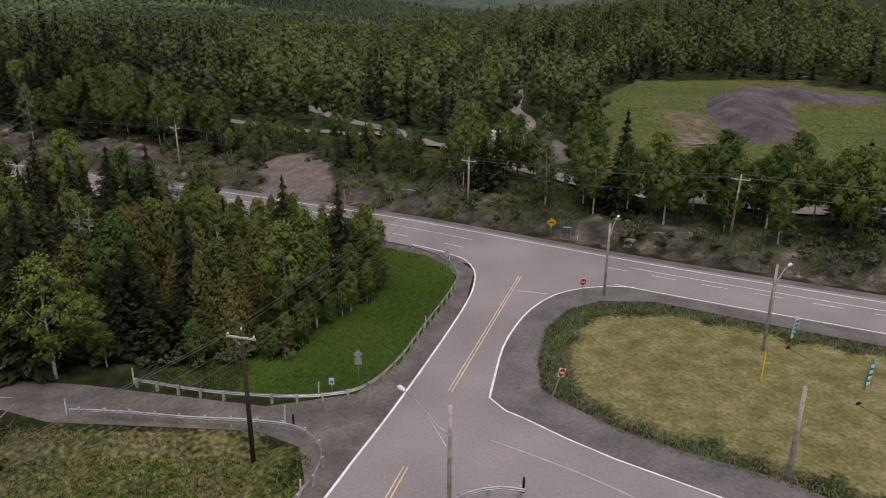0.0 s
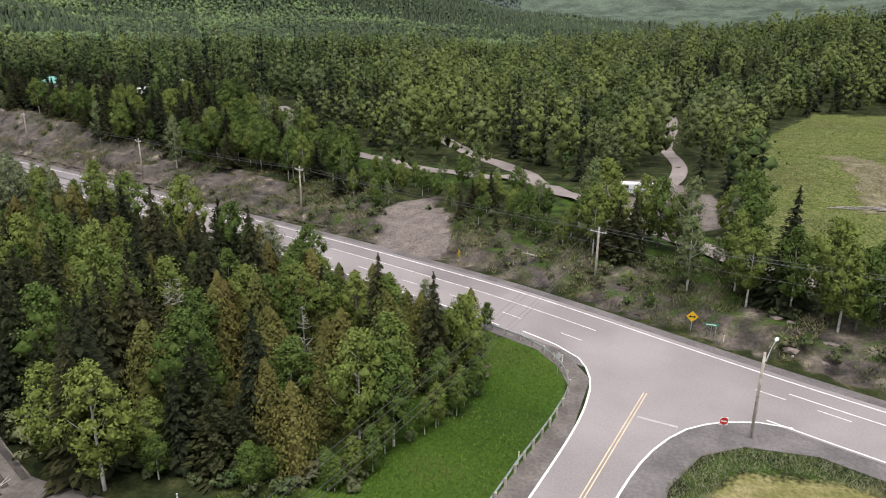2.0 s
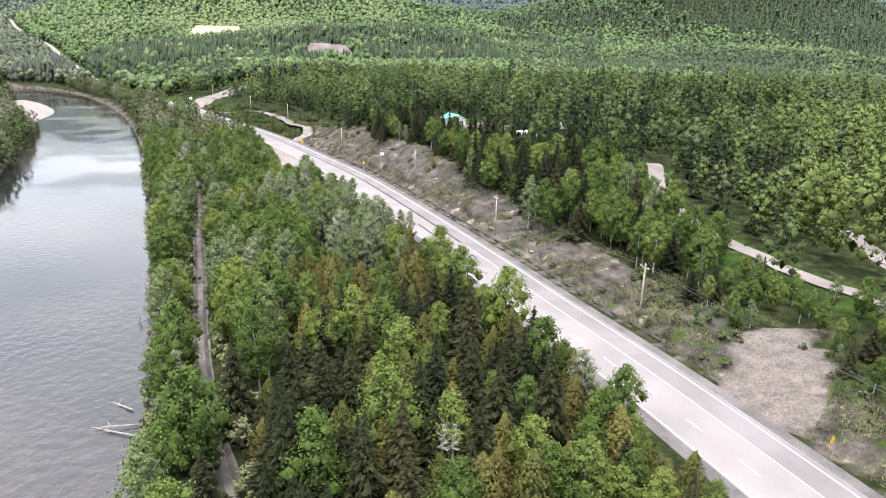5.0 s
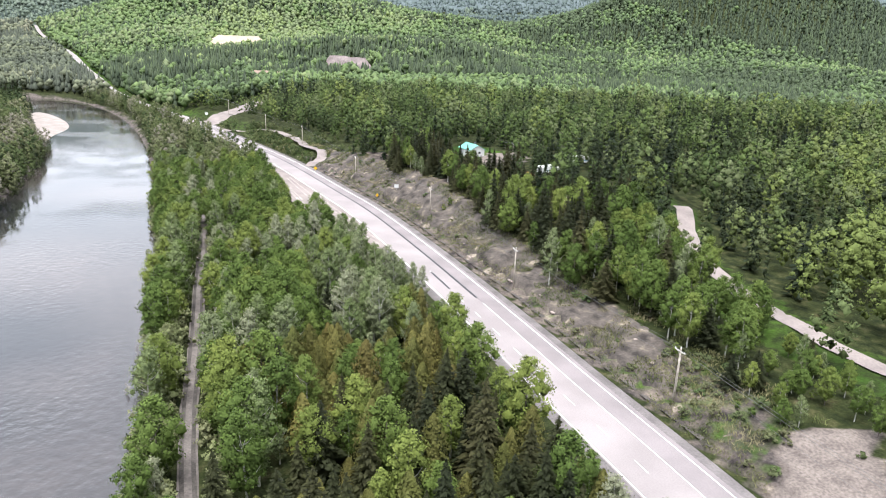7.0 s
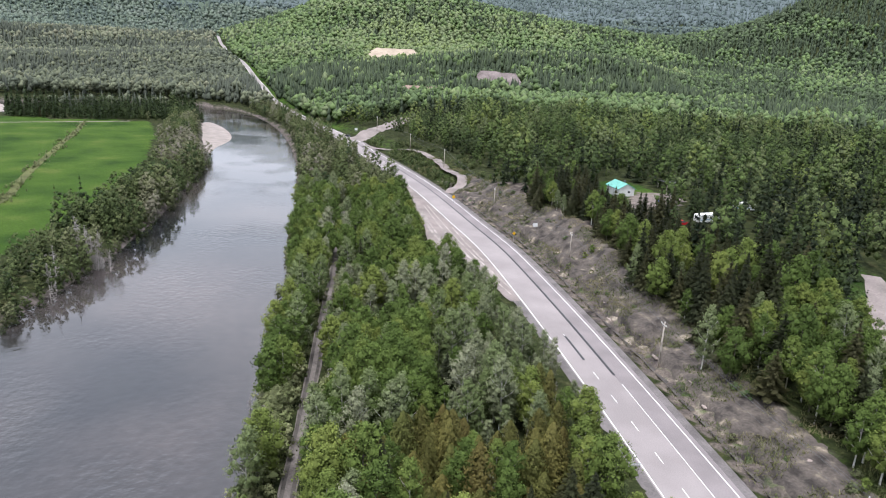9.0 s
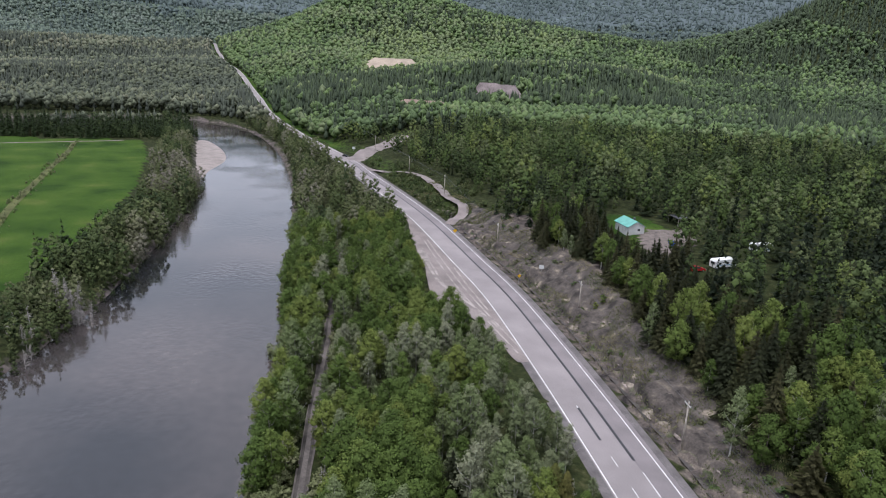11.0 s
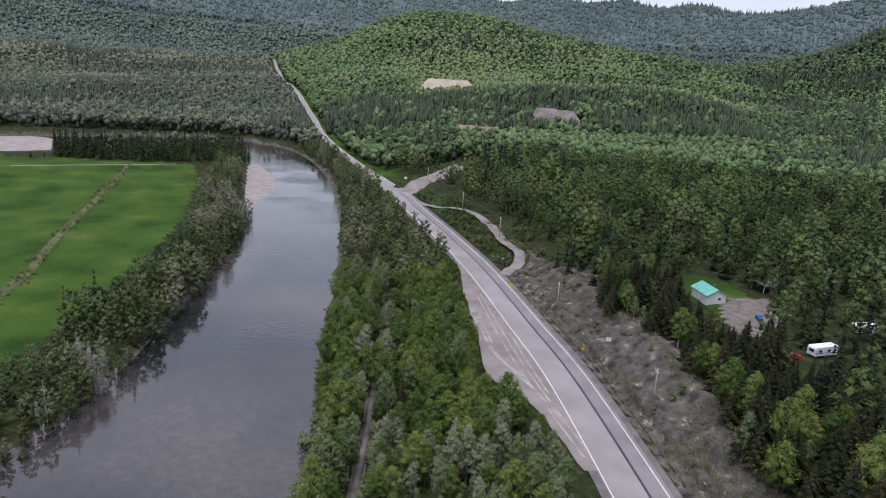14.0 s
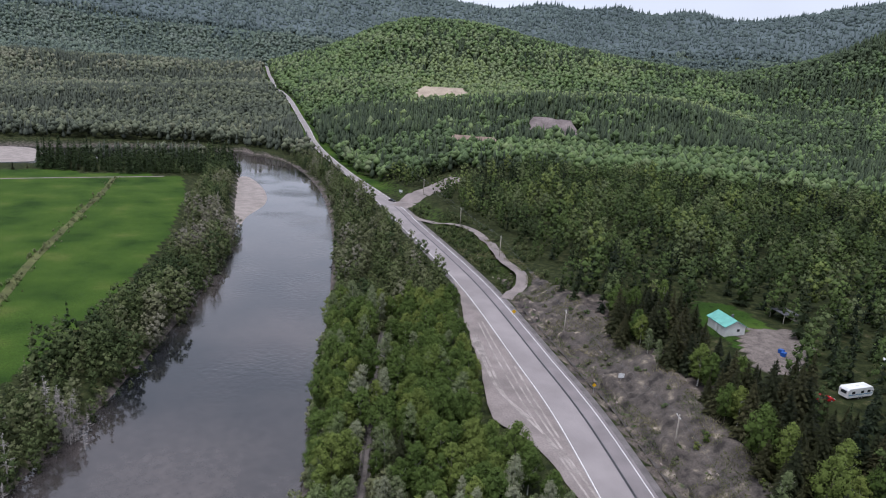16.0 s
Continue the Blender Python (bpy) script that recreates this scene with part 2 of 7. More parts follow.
# ---- shapes ----
class Shape:
    """Vertices and faces gathered before they become one mesh."""

    def __init__(self):
        self.v, self.f = [], []

    def poly(self, pts):
        k = len(self.v)
        self.v.extend(tuple(p) for p in pts)
        self.f.append(tuple(range(k, k + len(pts))))
        return self

    def box(self, x0, y0, z0, x1, y1, z1, m=None, bevel=0.0):
        k = len(self.v)
        pts = [(x, y, z) for z in (z0, z1) for x, y in ((x0, y0), (x1, y0), (x1, y1), (x0, y1))]
        if bevel:
            cx, cy = (x0 + x1) / 2, (y0 + y1) / 2
            pts[4:] = [(cx + (x - cx) * (1 - bevel), cy + (y - cy) * (1 - bevel), z) for x, y, z in pts[4:]]
        self.v.extend(tuple(m @ Vector(p)) if m else p for p in pts)
        self.f.extend(tuple(k + i for i in q) for q in ((3, 2, 1, 0), (4, 5, 6, 7), (0, 1, 5, 4), (1, 2, 6, 5), (2, 3, 7, 6), (3, 0, 4, 7)))
        return self

    def rod(self, pts, radii, n=6, caps=True):
        rings = []
        pts = [Vector(p) for p in pts]
        for i, p in enumerate(pts):
            d = (pts[min(i + 1, len(pts) - 1)] - pts[max(i - 1, 0)]).normalized()
            u = d.cross(Vector((0, 0, 1)) if abs(d.z) < 0.9 else Vector((1, 0, 0))).normalized()
            w = d.cross(u)
            r = radii[i] if isinstance(radii, (list, tuple)) else radii
            k = len(self.v)
            self.v.extend(tuple(p + r * (math.cos(a) * u + math.sin(a) * w)) for a in (6.2832 * j / n for j in range(n)))
            rings.append(k)
        for a, b in zip(rings, rings[1:]):
            self.f.extend((a + j, a + (j + 1) % n, b + (j + 1) % n, b + j) for j in range(n))
        if caps:
            self.f.append(tuple(rings[0] + j for j in reversed(range(n))))
            self.f.append(tuple(rings[-1] + j for j in range(n)))
        return self

    def slab(self, pts, z0, z1):
        """A flat outline given thickness between two heights."""
        k, n = len(self.v), len(pts)
        self.v.extend((x, y, z0) for x, y in pts)
        self.v.extend((x, y, z1) for x, y in pts)
        self.f.append(tuple(k + n + i for i in range(n)))
        self.f.extend((k + i, k + (i + 1) % n, k + n + (i + 1) % n, k + n + i) for i in range(n))
        return self

    def mesh(self, name, mat, smooth=False):
        me = bpy.data.meshes.new(name)
        me.from_pydata(self.v, [], self.f)
        me.materials.append(mat)
        if smooth:
            me.polygons.foreach_set("use_smooth", [True] * len(me.polygons))
        me.update()
        return me


def part(name, shape, mat, parent=None, label="", smooth=False):
    ob = new(name, shape.mesh(name, mat, smooth))
    ob.parent = parent
    return tagged(ob, label)


def thing(name, label, category, group="", kind="", at=None):
    ob = new(name)
    ob.empty_display_size = 0.2
    if at is not None:
        ob.matrix_world = at
    return tagged(ob, label, category, group, kind)


def setting(name, shape, mat, label="", category="", smooth=False):
    return tagged(part(name, shape, mat, None, label, smooth), "", category, "", "structure")


# ---- plan: lines that the ground follows ----
def smooth_line(pts, step):
    """A soft curve through plan points, resampled about every step metres."""
    p = np.array(pts, float)
    p = np.vstack([2 * p[0] - p[1], p, 2 * p[-1] - p[-2]])
    out = []
    for a, b, c, d in zip(p, p[1:], p[2:], p[3:]):
        n = max(1, int(np.linalg.norm((c - b)[:2]) / step))
        t = np.linspace(0, 1, n, endpoint=False)[:, None]
        out.append(0.5 * (2 * b + (c - a) * t + (2 * a - 5 * b + 4 * c - d) * t ** 2 + (3 * b - a - 3 * c + d) * t ** 3))
    out.append(p[-2][None])
    return np.vstack(out)


def offset(line, dist):
    """The line moved sideways, to its left if dist is positive; dist may vary along it."""
    t = np.gradient(line[:, :2], axis=0)
    t /= np.linalg.norm(t, axis=1)[:, None]
    return line[:, :2] + np.stack([-t[:, 1], t[:, 0]], 1) * np.broadcast_to(np.asarray(dist, float), len(line))[:, None]


def beside(x, y, line):
    """Distance from the line, positive on its right, and the index of the nearest vertex of it."""
    x, y = np.asarray(x, float), np.asarray(y, float)
    q = np.stack([x.ravel(), y.ravel()], 1)
    best, where = np.full(len(q), 1e9), np.zeros(len(q), int)
    sign = np.ones(len(q))
    for i in range(len(line) - 1):
        a, b = line[i, :2], line[i + 1, :2]
        d = b - a
        t = np.clip(((q - a) @ d) / (d @ d), 0, 1)
        r = q - a - t[:, None] * d
        l2 = (r ** 2).sum(1)
        hit = l2 < best
        best[hit], where[hit] = l2[hit], i
        sign[hit] = np.sign(d[1] * r[hit, 0] - d[0] * r[hit, 1])
    return (np.sqrt(best) * sign).reshape(x.shape), where.reshape(x.shape)


def inside(x, y, poly):
    """Which points lie inside an outline."""
    x, y = np.asarray(x, float), np.asarray(y, float)
    got = np.zeros(x.shape, bool)
    for (ax, ay), (bx, by) in zip(poly, poly[1:] + poly[:1]):
        cross = ((ay > y) != (by > y)) & (x < (bx - ax) * (y - ay) / (by - ay + 1e-9) + ax)
        got ^= cross
    return got


# main road from east to west: its right is the north side
ROAD = smooth_line([(140, 8), (75, 45), (33, 69), (22, 75.3), (4, 86.5), (-14, 98), (-42, 113), (-70.4, 126.5), (-100, 140.7), (-140, 159), (-182, 176.8),
                    (-212, 187), (-270, 206), (-320, 219), (-385, 234), (-434, 246), (-579, 272), (-738, 304), (-986, 368), (-1511, 480), (-2400, 700)], 12)
RIVER = smooth_line([(240, -110, 28), (80, -48, 28), (0, -14, 21), (-75, 26, 28), (-125, 52, 28), (-175, 75, 28), (-212, 95, 24.5), (-291, 131, 22.5), (-378, 165, 23),
                     (-450, 186, 26), (-527, 206, 26), (-600, 220, 24), (-655, 222, 26), (-695, 205, 30), (-712, 165, 38), (-710, 100, 50), (-705, 20, 60),
                     (-715, -150, 60), (-740, -500, 60)], 15)
TRACK = smooth_line([(-11, 46), (-22, 47.5), (-35, 49.8), (-46, 52), (-57, 59), (-72, 65.5), (-88, 72.5), (-103, 80), (-127, 93), (-150, 105), (-183, 123), (-215, 139), (-250, 158)], 5)
PULLOFF = [(-141, 155), (-146, 152.5), (-160, 156.5), (-177, 160), (-188, 157.5), (-200, 162), (-214, 170), (-245, 184), (-267, 195), (-290, 206), (-272, 202.5), (-218, 184), (-186, 172.5), (-163, 163.5)]
LAWN = [(2.2, 50), (2.6, 55), (4.6, 62), (8, 67), (12, 69), (18, 68.6), (27, 63), (60, 43), (110, 13), (100, -40), (60, 0), (30, 27), (16, 38), (11, 41), (7, 44), (4, 47.5)]
PIT_FIELD = [(30, 104), (22, 124), (32, 150), (38, 190), (55, 240), (80, 285), (142, 281), (175, 230), (150, 150), (95, 95), (60, 92)]
SCAR = [(48, 144), (56, 146), (66, 175), (64, 205), (57, 200), (54, 170)]
PILE = [(62, 146), (76, 148), (104, 205), (150, 225), (150, 245), (110, 256), (84, 225), (66, 178)]
NTRACK_PLAN = smooth_line([(60, 94), (34, 101), (16, 118), (0, 140), (-14, 156), (-30, 160.5), (-43, 165.5), (-53, 171), (-64, 179), (-80, 193), (-100, 226)], 4)
YARD = [(-208, 244), (-197, 231), (-191, 226), (-181, 225), (-169, 221), (-162, 223), (-168, 241), (-186, 247), (-201, 252)]
RIM = [(5, 51), (5.6, 55), (7.4, 61), (10, 65), (14, 66.4), (18, 65.6), (26, 61), (60, 41), (110, 11), (100, -40), (60, 2), (30, 30), (17, 40), (12, 43), (8, 46)]
CAMPYARD = [(-4, 128), (4, 120), (20, 128), (24, 150), (14, 165), (0, 158)]
PATCH = [(-37, 120), (-38, 136), (-31, 142), (-25, 128), (-23, 116), (-29, 110), (-34, 113)]
FIELD = [(-205, 34), (-268, 68), (-313, 88), (-383, 114), (-484, 139), (-561, 150), (-585, 100), (-615, 20), (-640, -80), (-520, -140), (-330, -90), (-200, -20)]


def noise2(x, y, s, seed=0.0):
    """Smooth value noise between -1 and 1, over arrays."""
    x, y = np.asarray(x, float) / s + seed * 17.3, np.asarray(y, float) / s - seed * 9.1
    xi, yi = np.floor(x), np.floor(y)
    u, v = x - xi, y - yi
    u, v = u * u * (3 - 2 * u), v * v * (3 - 2 * v)

    def cell(a, b):
        h = np.sin(a * 127.1 + b * 311.7 + seed * 5.7) * 43758.5453
        return 2 * (h - np.floor(h)) - 1
    return (cell(xi, yi) * (1 - u) + cell(xi + 1, yi) * u) * (1 - v) + (cell(xi, yi + 1) * (1 - u) + cell(xi + 1, yi + 1) * u) * v


def ramp(a, x0, x1):
    t = np.clip((a - x0) / (x1 - x0), 0, 1)
    return t * t * (3 - 2 * t)


def hills(x, y):
    """Far relief: the valley rises away from here to wooded hills and a long ridge."""
    ux, uy = x + 72, y - 72
    d = -0.8625 * ux + 0.506 * uy
    s = 0.506 * ux + 0.8625 * uy
    r = np.hypot(ux, uy)
    z = np.maximum(0, r - 650) * 0.034 * ramp(r, 650, 1100)
    z = z + 152 * np.exp(-((d - 1700) / 420) ** 2 - (np.where(s < -60, (s + 60) / 270, (s + 60) / 560)) ** 2)
    z = z + 6 * np.exp(-((d - 1010) / 240) ** 2 - ((s - 30) / 190) ** 2)
    z = z + 34 * np.exp(-((d - 880) / 150) ** 2 - ((s - 180) / 190) ** 2)
    z = z + 240 * np.exp(-((d - 1450) / 420) ** 2 - ((s - 1130) / 320) ** 2)
    z = z + 318 * ramp(r, 2300, 3900) * (1 + 0.16 * noise2(x, y, 620, 3) + 0.08 * noise2(x, y, 260, 4))
    z = z + 130 * ramp(-s, 500, 2600) * ramp(d, 1500, 3300) + 60 * ramp(s, 900, 2500) * ramp(r, 1500, 3500)
    z = z + 50 * ramp(s, 120, 500) * ramp(-d, -420, 300) * ramp(y, 200, 520)
    z = z + noise2(x, y, 150, 1) * 7 * ramp(r, 450, 900) + noise2(x, y, 420, 2) * 16 * ramp(r, 900, 1500)
    return z


def ground_z(x, y):
    x, y = np.asarray(x, float), np.asarray(y, float)
    s, _ = beside(x, y, ROAD)
    rd, k = beside(x, y, RIVER)
    rd = np.abs(rd) - RIVER[k, 2]
    top = 5.2 + 7.8 * ramp(-x, 55, 150) + 1.5 * noise2(x, y, 40, 5)
    bank = (1.6 + 0.9 * ramp(-x, 60, 120)) * (1 - 0.75 * ramp(-x, 245, 275))
    top = top * (1 - 0.55 * ramp(-x, 235, 290) * (1 - ramp(s, 40, 90)))
    north = -0.45 * np.exp(-((s - 10.2) / 1.3) ** 2) + bank * ramp(s, 9.5, 13.5) + (top * 0.62 - bank) * ramp(s, 15, 26) + top * 0.38 * ramp(s, 26, 55)
    north = north + noise2(x, y, 6, 6) * 0.45 * ramp(s, 11, 15) + noise2(x, y, 2.5, 7) * 0.18 * ramp(s, 10.5, 13)
    south = -0.9 * ramp(-s, 9, 20) + noise2(x, y, 9, 8) * 0.2 * ramp(-s, 9, 14)
    z = np.where(s > 0, north, south)
    over = (s < 0) & (np.sign(beside(x, y, RIVER)[0]) < 0)
    z = np.where(over, -1.4 + 0.25 * noise2(x, y, 30, 9), z)
    for k_ in (-3, 0, 3):
        z = np.where(inside(x + k_, y - k_, PULLOFF), np.minimum(z, -0.3), z)
    z = z + hills(x, y)
    flat = inside(x, y, LAWN) | ((y < 90) & (x > -19) & (s < -3) & (rd > 6)) | ((x > -52) & (x < -15) & (y > 43) & (y < 56))
    z = np.where(flat & (r_near(x, y)), -0.06, z)
    z = z * ramp(rd, -2.5, 3.5) + (-5.2) * (1 - ramp(rd, -2.5, 3.5))
    far = ramp(-x, 430, 600)
    return np.where(np.abs(s) < 8.2 + 22 * far, np.minimum(z, -0.07 - 2.2 * far + hills(x, y)), z)


def r_near(x, y):
    return np.hypot(x, y - 60) < 150


def height(x, y):
    return float(ground_z(np.array([x]), np.array([y]))[0])


# ---- ground ----
def graded(lo, a, b, hi, step, grow=1.07):
    mid = list(np.arange(a, b, step))
    up, s, p = [], step, b
    while p < hi:
        up.append(p)
        s *= grow
        p += s
    dn, s, p = [], step, a
    while p > lo:
        s *= grow
        p -= s
        dn.append(p)
    return np.array(dn[::-1] + mid + up + [hi])


gx, gy = graded(-4300, -330, 70, 1500, 2.2), graded(-1500, 20, 260, 3300, 2.2)
GX, GY = np.meshgrid(gx, gy)
GZ = ground_z(GX, GY)
nx, ny = len(gx), len(gy)
gme = bpy.data.meshes.new("ground")
ids = np.arange(nx * ny).reshape(ny, nx)
quads = np.stack([ids[:-1, :-1], ids[:-1, 1:], ids[1:, 1:], ids[1:, :-1]], -1).reshape(-1, 4)


def fill_mesh(me, verts, faces):
    """Fast fill of a mesh from arrays; faces all have the same number of corners."""
    n, c = faces.shape
    me.vertices.add(len(verts))
    me.vertices.foreach_set("co", np.asarray(verts, np.float32).ravel())
    me.loops.add(n * c)
    me.loops.foreach_set("vertex_index", faces.astype(np.int32).ravel())
    me.polygons.add(n)
    me.polygons.foreach_set("loop_start", np.arange(0, n * c, c, dtype=np.int32))
    me.update(calc_edges=True)


fill_mesh(gme, np.stack([GX.ravel(), GY.ravel(), GZ.ravel()], 1), quads)
gme.polygons.foreach_set("use_smooth", np.ones(len(gme.polygons), bool))
RS, _ = beside(GX, GY, ROAD)
RDS, RK = beside(GX, GY, RIVER)
RD = np.abs(RDS) - RIVER[RK, 2]
near = np.hypot(GX + 150, GY - 150) < 420
# worn bare soil: the cut bank, the slumped patch, the pit and the yards
bare = 0.74 * ramp(RS, 7.4, 8.4) * (1 - ramp(RS - 3 * ramp(-GX, 118, 150), 20, 26)) * near * (1 - 0.8 * ramp(-GX, 250, 280)) * (0.76 + 0.24 * ramp(-GX, 55, 120))
bare = np.maximum(bare, 1.0 * inside(GX, GY, PATCH))
bare = np.maximum(bare, 0.9 * inside(GX, GY, SCAR))
lot = inside(GX, GY, [(-183, 238), (-180, 229), (-173, 222), (-163, 218), (-159, 224), (-166, 240), (-178, 249)])
bare = np.maximum(bare, 1.0 * lot)
bare = np.maximum(bare, 0.8 * inside(GX, GY, [(-255, 222), (-240, 214), (-195, 200), (-160, 190), (-152, 203), (-190, 216), (-235, 230)]))
bare = np.maximum(bare, 0.9 * inside(GX, GY, CAMPYARD))
green = 1.0 * inside(GX, GY, FIELD) + 0.70 * inside(GX, GY, PIT_FIELD) * (bare < 0.5) + 0.7 * (inside(GX, GY, YARD) & ~lot)
green = np.maximum(green, 0.5 * (np.abs(beside(GX, GY, NTRACK_PLAN)[0] + 3) < 8) * (GX < 20))
green = np.maximum(green, 0.9 * ((GX > -24) & (GX < -3) & (GY > 49) & (RS < -7)))
green = np.maximum(green, 0.41 * ramp(RS, 9.5, 11) * (1 - ramp(RS, 22, 27)) * near * (~inside(GX, GY, PATCH)))
green = np.maximum(green, 0.75 * ramp(-GX, 420, 520) * (np.abs(RS) < 16))
green = np.maximum(green, 0.55 * (inside(GX, GY, LAWN) & ~inside(GX, GY, RIM)))
mown = 0.46 * inside(GX, GY, PIT_FIELD) + 1.0 * inside(GX, GY, RIM) + 0.48 * inside(GX, GY, [(-60, 24), (-15, 24), (-15.5, 42), (-20, 44.4), (-36, 46), (-50, 47)])
bed = 1.0 * (RD < 1.5)
slump = 1.0 * (inside(GX, GY, PATCH) | inside(GX, GY, CAMPYARD) | lot)
for key, arr in (("slump", slump), ("bare", bare), ("green", np.clip(green, 0, 1)), ("mown", mown), ("bed", bed)):
    gme.attributes.new(key, "FLOAT", "POINT").data.foreach_set("value", arr.astype(np.float32).ravel())

GROUND = bpy.data.materials.new("valley_ground")
GROUND.use_nodes = True
gn, gl = GROUND.node_tree.nodes, GROUND.node_tree.links
gp = gn["Principled BSDF"]
gp.inputs["Roughness"].default_value, gp.inputs["Specular IOR Level"].default_value = 0.95, 0.1
gpos = gn.new("ShaderNodeNewGeometry").outputs["Position"]


def gnoise(scale, detail=4):
    t = gn.new("ShaderNodeTexNoise")
    t.inputs["Scale"].default_value, t.inputs["Detail"].default_value = scale, detail
    gl.new(gpos, t.inputs["Vector"])
    return t.outputs["Fac"]


def gramp(fac, stops):
    t = gn.new("ShaderNodeValToRGB")
    e = t.color_ramp.elements
    e[0].position, e[0].color = stops[0][0], (*stops[0][1], 1)
    e[-1].position, e[-1].color = stops[-1][0], (*stops[-1][1], 1)
    for q, c in stops[1:-1]:
        e.new(q).color = (*c, 1)
    gl.new(fac, t.inputs["Fac"])
    return t.outputs["Color"]


def gmask(key, fac, soft=0.5):
    """A mask of the ground, its rim broken up by noise."""
    at = gn.new("ShaderNodeAttribute")
    at.attribute_name = key
    a = gn.new("ShaderNodeMath")
    a.operation = "ADD"
    gl.new(at.outputs["Fac"], a.inputs[0])
    gl.new(fac, a.inputs[1])
    r = gn.new("ShaderNodeMapRange")
    r.inputs["From Min"].default_value, r.inputs["From Max"].default_value = 1.0 - soft / 2, 1.0 + soft / 2
    gl.new(a.outputs[0], r.inputs["Value"])
    return r.outputs[0]


def gmix(fac, a, b):
    t = gn.new("ShaderNodeMix")
    t.data_type = "RGBA"
    gl.new(fac, t.inputs["Factor"])
    gl.new(a, t.inputs[6])
    gl.new(b, t.inputs[7])
    return t.outputs[2]


n_broad, n_mid, n_fine, n_patch = gnoise(0.06), gnoise(0.45), gnoise(2.6, 3), gnoise(0.17, 7)
floor_c = gramp(n_mid, [(0.3, (0.012, 0.017, 0.007)), (0.55, (0.034, 0.042, 0.015)), (0.75, (0.085, 0.080, 0.038))])
soil_c = gramp(gnoise(0.3, 8), [(0.32, (0.030, 0.026, 0.026)), (0.42, (0.075, 0.064, 0.060)), (0.53, (0.120, 0.100, 0.088)), (0.62, (0.180, 0.150, 0.125)), (0.70, (0.31, 0.265, 0.215))])
field_c = gramp(gnoise(0.045, 9), [(0.32, (0.022, 0.050, 0.008)), (0.46, (0.040, 0.080, 0.012)), (0.58, (0.054, 0.098, 0.015)), (0.70, (0.082, 0.114, 0.024))])
mown_c = gramp(n_mid, [(0.3, (0.140, 0.142, 0.050)), (0.5, (0.205, 0.190, 0.078)), (0.7, (0.285, 0.250, 0.130))])
bed_c = gramp(n_mid, [(0.3, (0.07, 0.06, 0.055)), (0.7, (0.16, 0.135, 0.125))])
col = gmix(gmask("bare", n_patch, 0.22), floor_c, soil_c)
col = gmix(gmask("slump", n_mid, 0.5), col, gramp(n_mid, [(0.3, (0.130, 0.110, 0.100)), (0.5, (0.180, 0.152, 0.138)), (0.7, (0.225, 0.192, 0.172))]))
col = gmix(gmask("green", n_mid, 0.3), col, field_c)
col = gmix(gmask("mown", n_fine, 0.5), col, mown_c)
col = gmix(gmask("bed", n_mid, 0.6), col, bed_c)
gmul = gn.new("ShaderNodeMix")
gmul.data_type, gmul.blend_type = "RGBA", "MULTIPLY"
gmul.inputs["Factor"].default_value = 0.8
gl.new(col, gmul.inputs[6])
gl.new(gramp(n_fine, [(0.3, (0.6, 0.6, 0.6)), (0.7, (1.3, 1.3, 1.3))]), gmul.inputs[7])
gl.new(gmul.outputs[2], gp.inputs["Base Color"])
gb = gn.new("ShaderNodeBump")
gb.inputs["Strength"].default_value, gb.inputs["Distance"].default_value = 0.7, 0.25
gl.new(n_fine, gb.inputs["Height"])
gl.new(gb.outputs[0], gp.inputs["Normal"])
gme.materials.append(GROUND)
ground = tagged(new("ground", gme), "rolling valley floor of grass, bare soil and forest litter", "ground", "", "structure")


# ---- water ----
def ribbon(a, b, z, sag=None):
    """A strip between two lines of the same length."""
    s = Shape()
    for i in range(len(a) - 1):
        za, zb = (z[i], z[i + 1]) if np.ndim(z) else (z, z)
        s.poly([(*a[i], za), (*b[i], za), (*b[i + 1], zb), (*a[i + 1], zb)])
    return s


def grown(line, grow):
    return offset(line, line[:, 2] + grow), offset(line, -line[:, 2] - grow)


wa, wb = grown(RIVER, 6)
setting("water", ribbon(wa, wb, -3.5), WATER, "calm dark river water with faint ripples", "river")


# ---- roads ----
def road_z(line, lift):
    return hills(line[:, 0], line[:, 1]) + lift


def strip(name, line, o0, o1, lift, mat, label, category, only=None):
    z = road_z(line, lift)
    a, b = offset(line, o0), offset(line, o1)
    if only is not None:
        keep = [i for i in range(len(line)) if only[0] <= line[i, 0] <= only[1]]
        a, b, z = a[keep], b[keep], z[keep]
    return setting(name, ribbon(a, b, z), mat, label, category)


FINE = smooth_line(ROAD, 3)
half = 5.35 - 0.7 * ramp(FINE[:, 0], -8, 18) - 2.3 * ramp(-FINE[:, 0], 425, 560)
strip("road_shoulder", FINE, half + 2.2, -half - 2.6, -0.035, SHOULDER, "dark gravel shoulders of the main road", "shoulder", (-440, 140))
strip("road", FINE, half + 0.35, -half - 0.9, 0.0, ASPHALT, "pale grey three-lane asphalt highway", "road")
strip("north_lane", FINE, -half + 3.65, -half - 0.85, 0.006, ASPHALT_NEW, "slightly darker newer asphalt lane", "road", (-420, -14))
strip("edge_line_north", FINE, -half + 0.09, -half - 0.09, 0.014, PAINT, "white painted edge line along the asphalt", "road line", (-1500, 140))
strip("edge_line_south", FINE, half + 0.09, half - 0.09, 0.014, PAINT, "white painted edge line along the asphalt", "road line", (-1500, -9))
strip("edge_line_east", FINE, half + 0.09, half - 0.09, 0.014, PAINT, "white painted edge line along the asphalt", "road line", (16, 140))
strip("centre_line", FINE, -half + 3.62, -half + 3.50, 0.014, PAINT, "white painted centre line", "road line", (-104, -1))
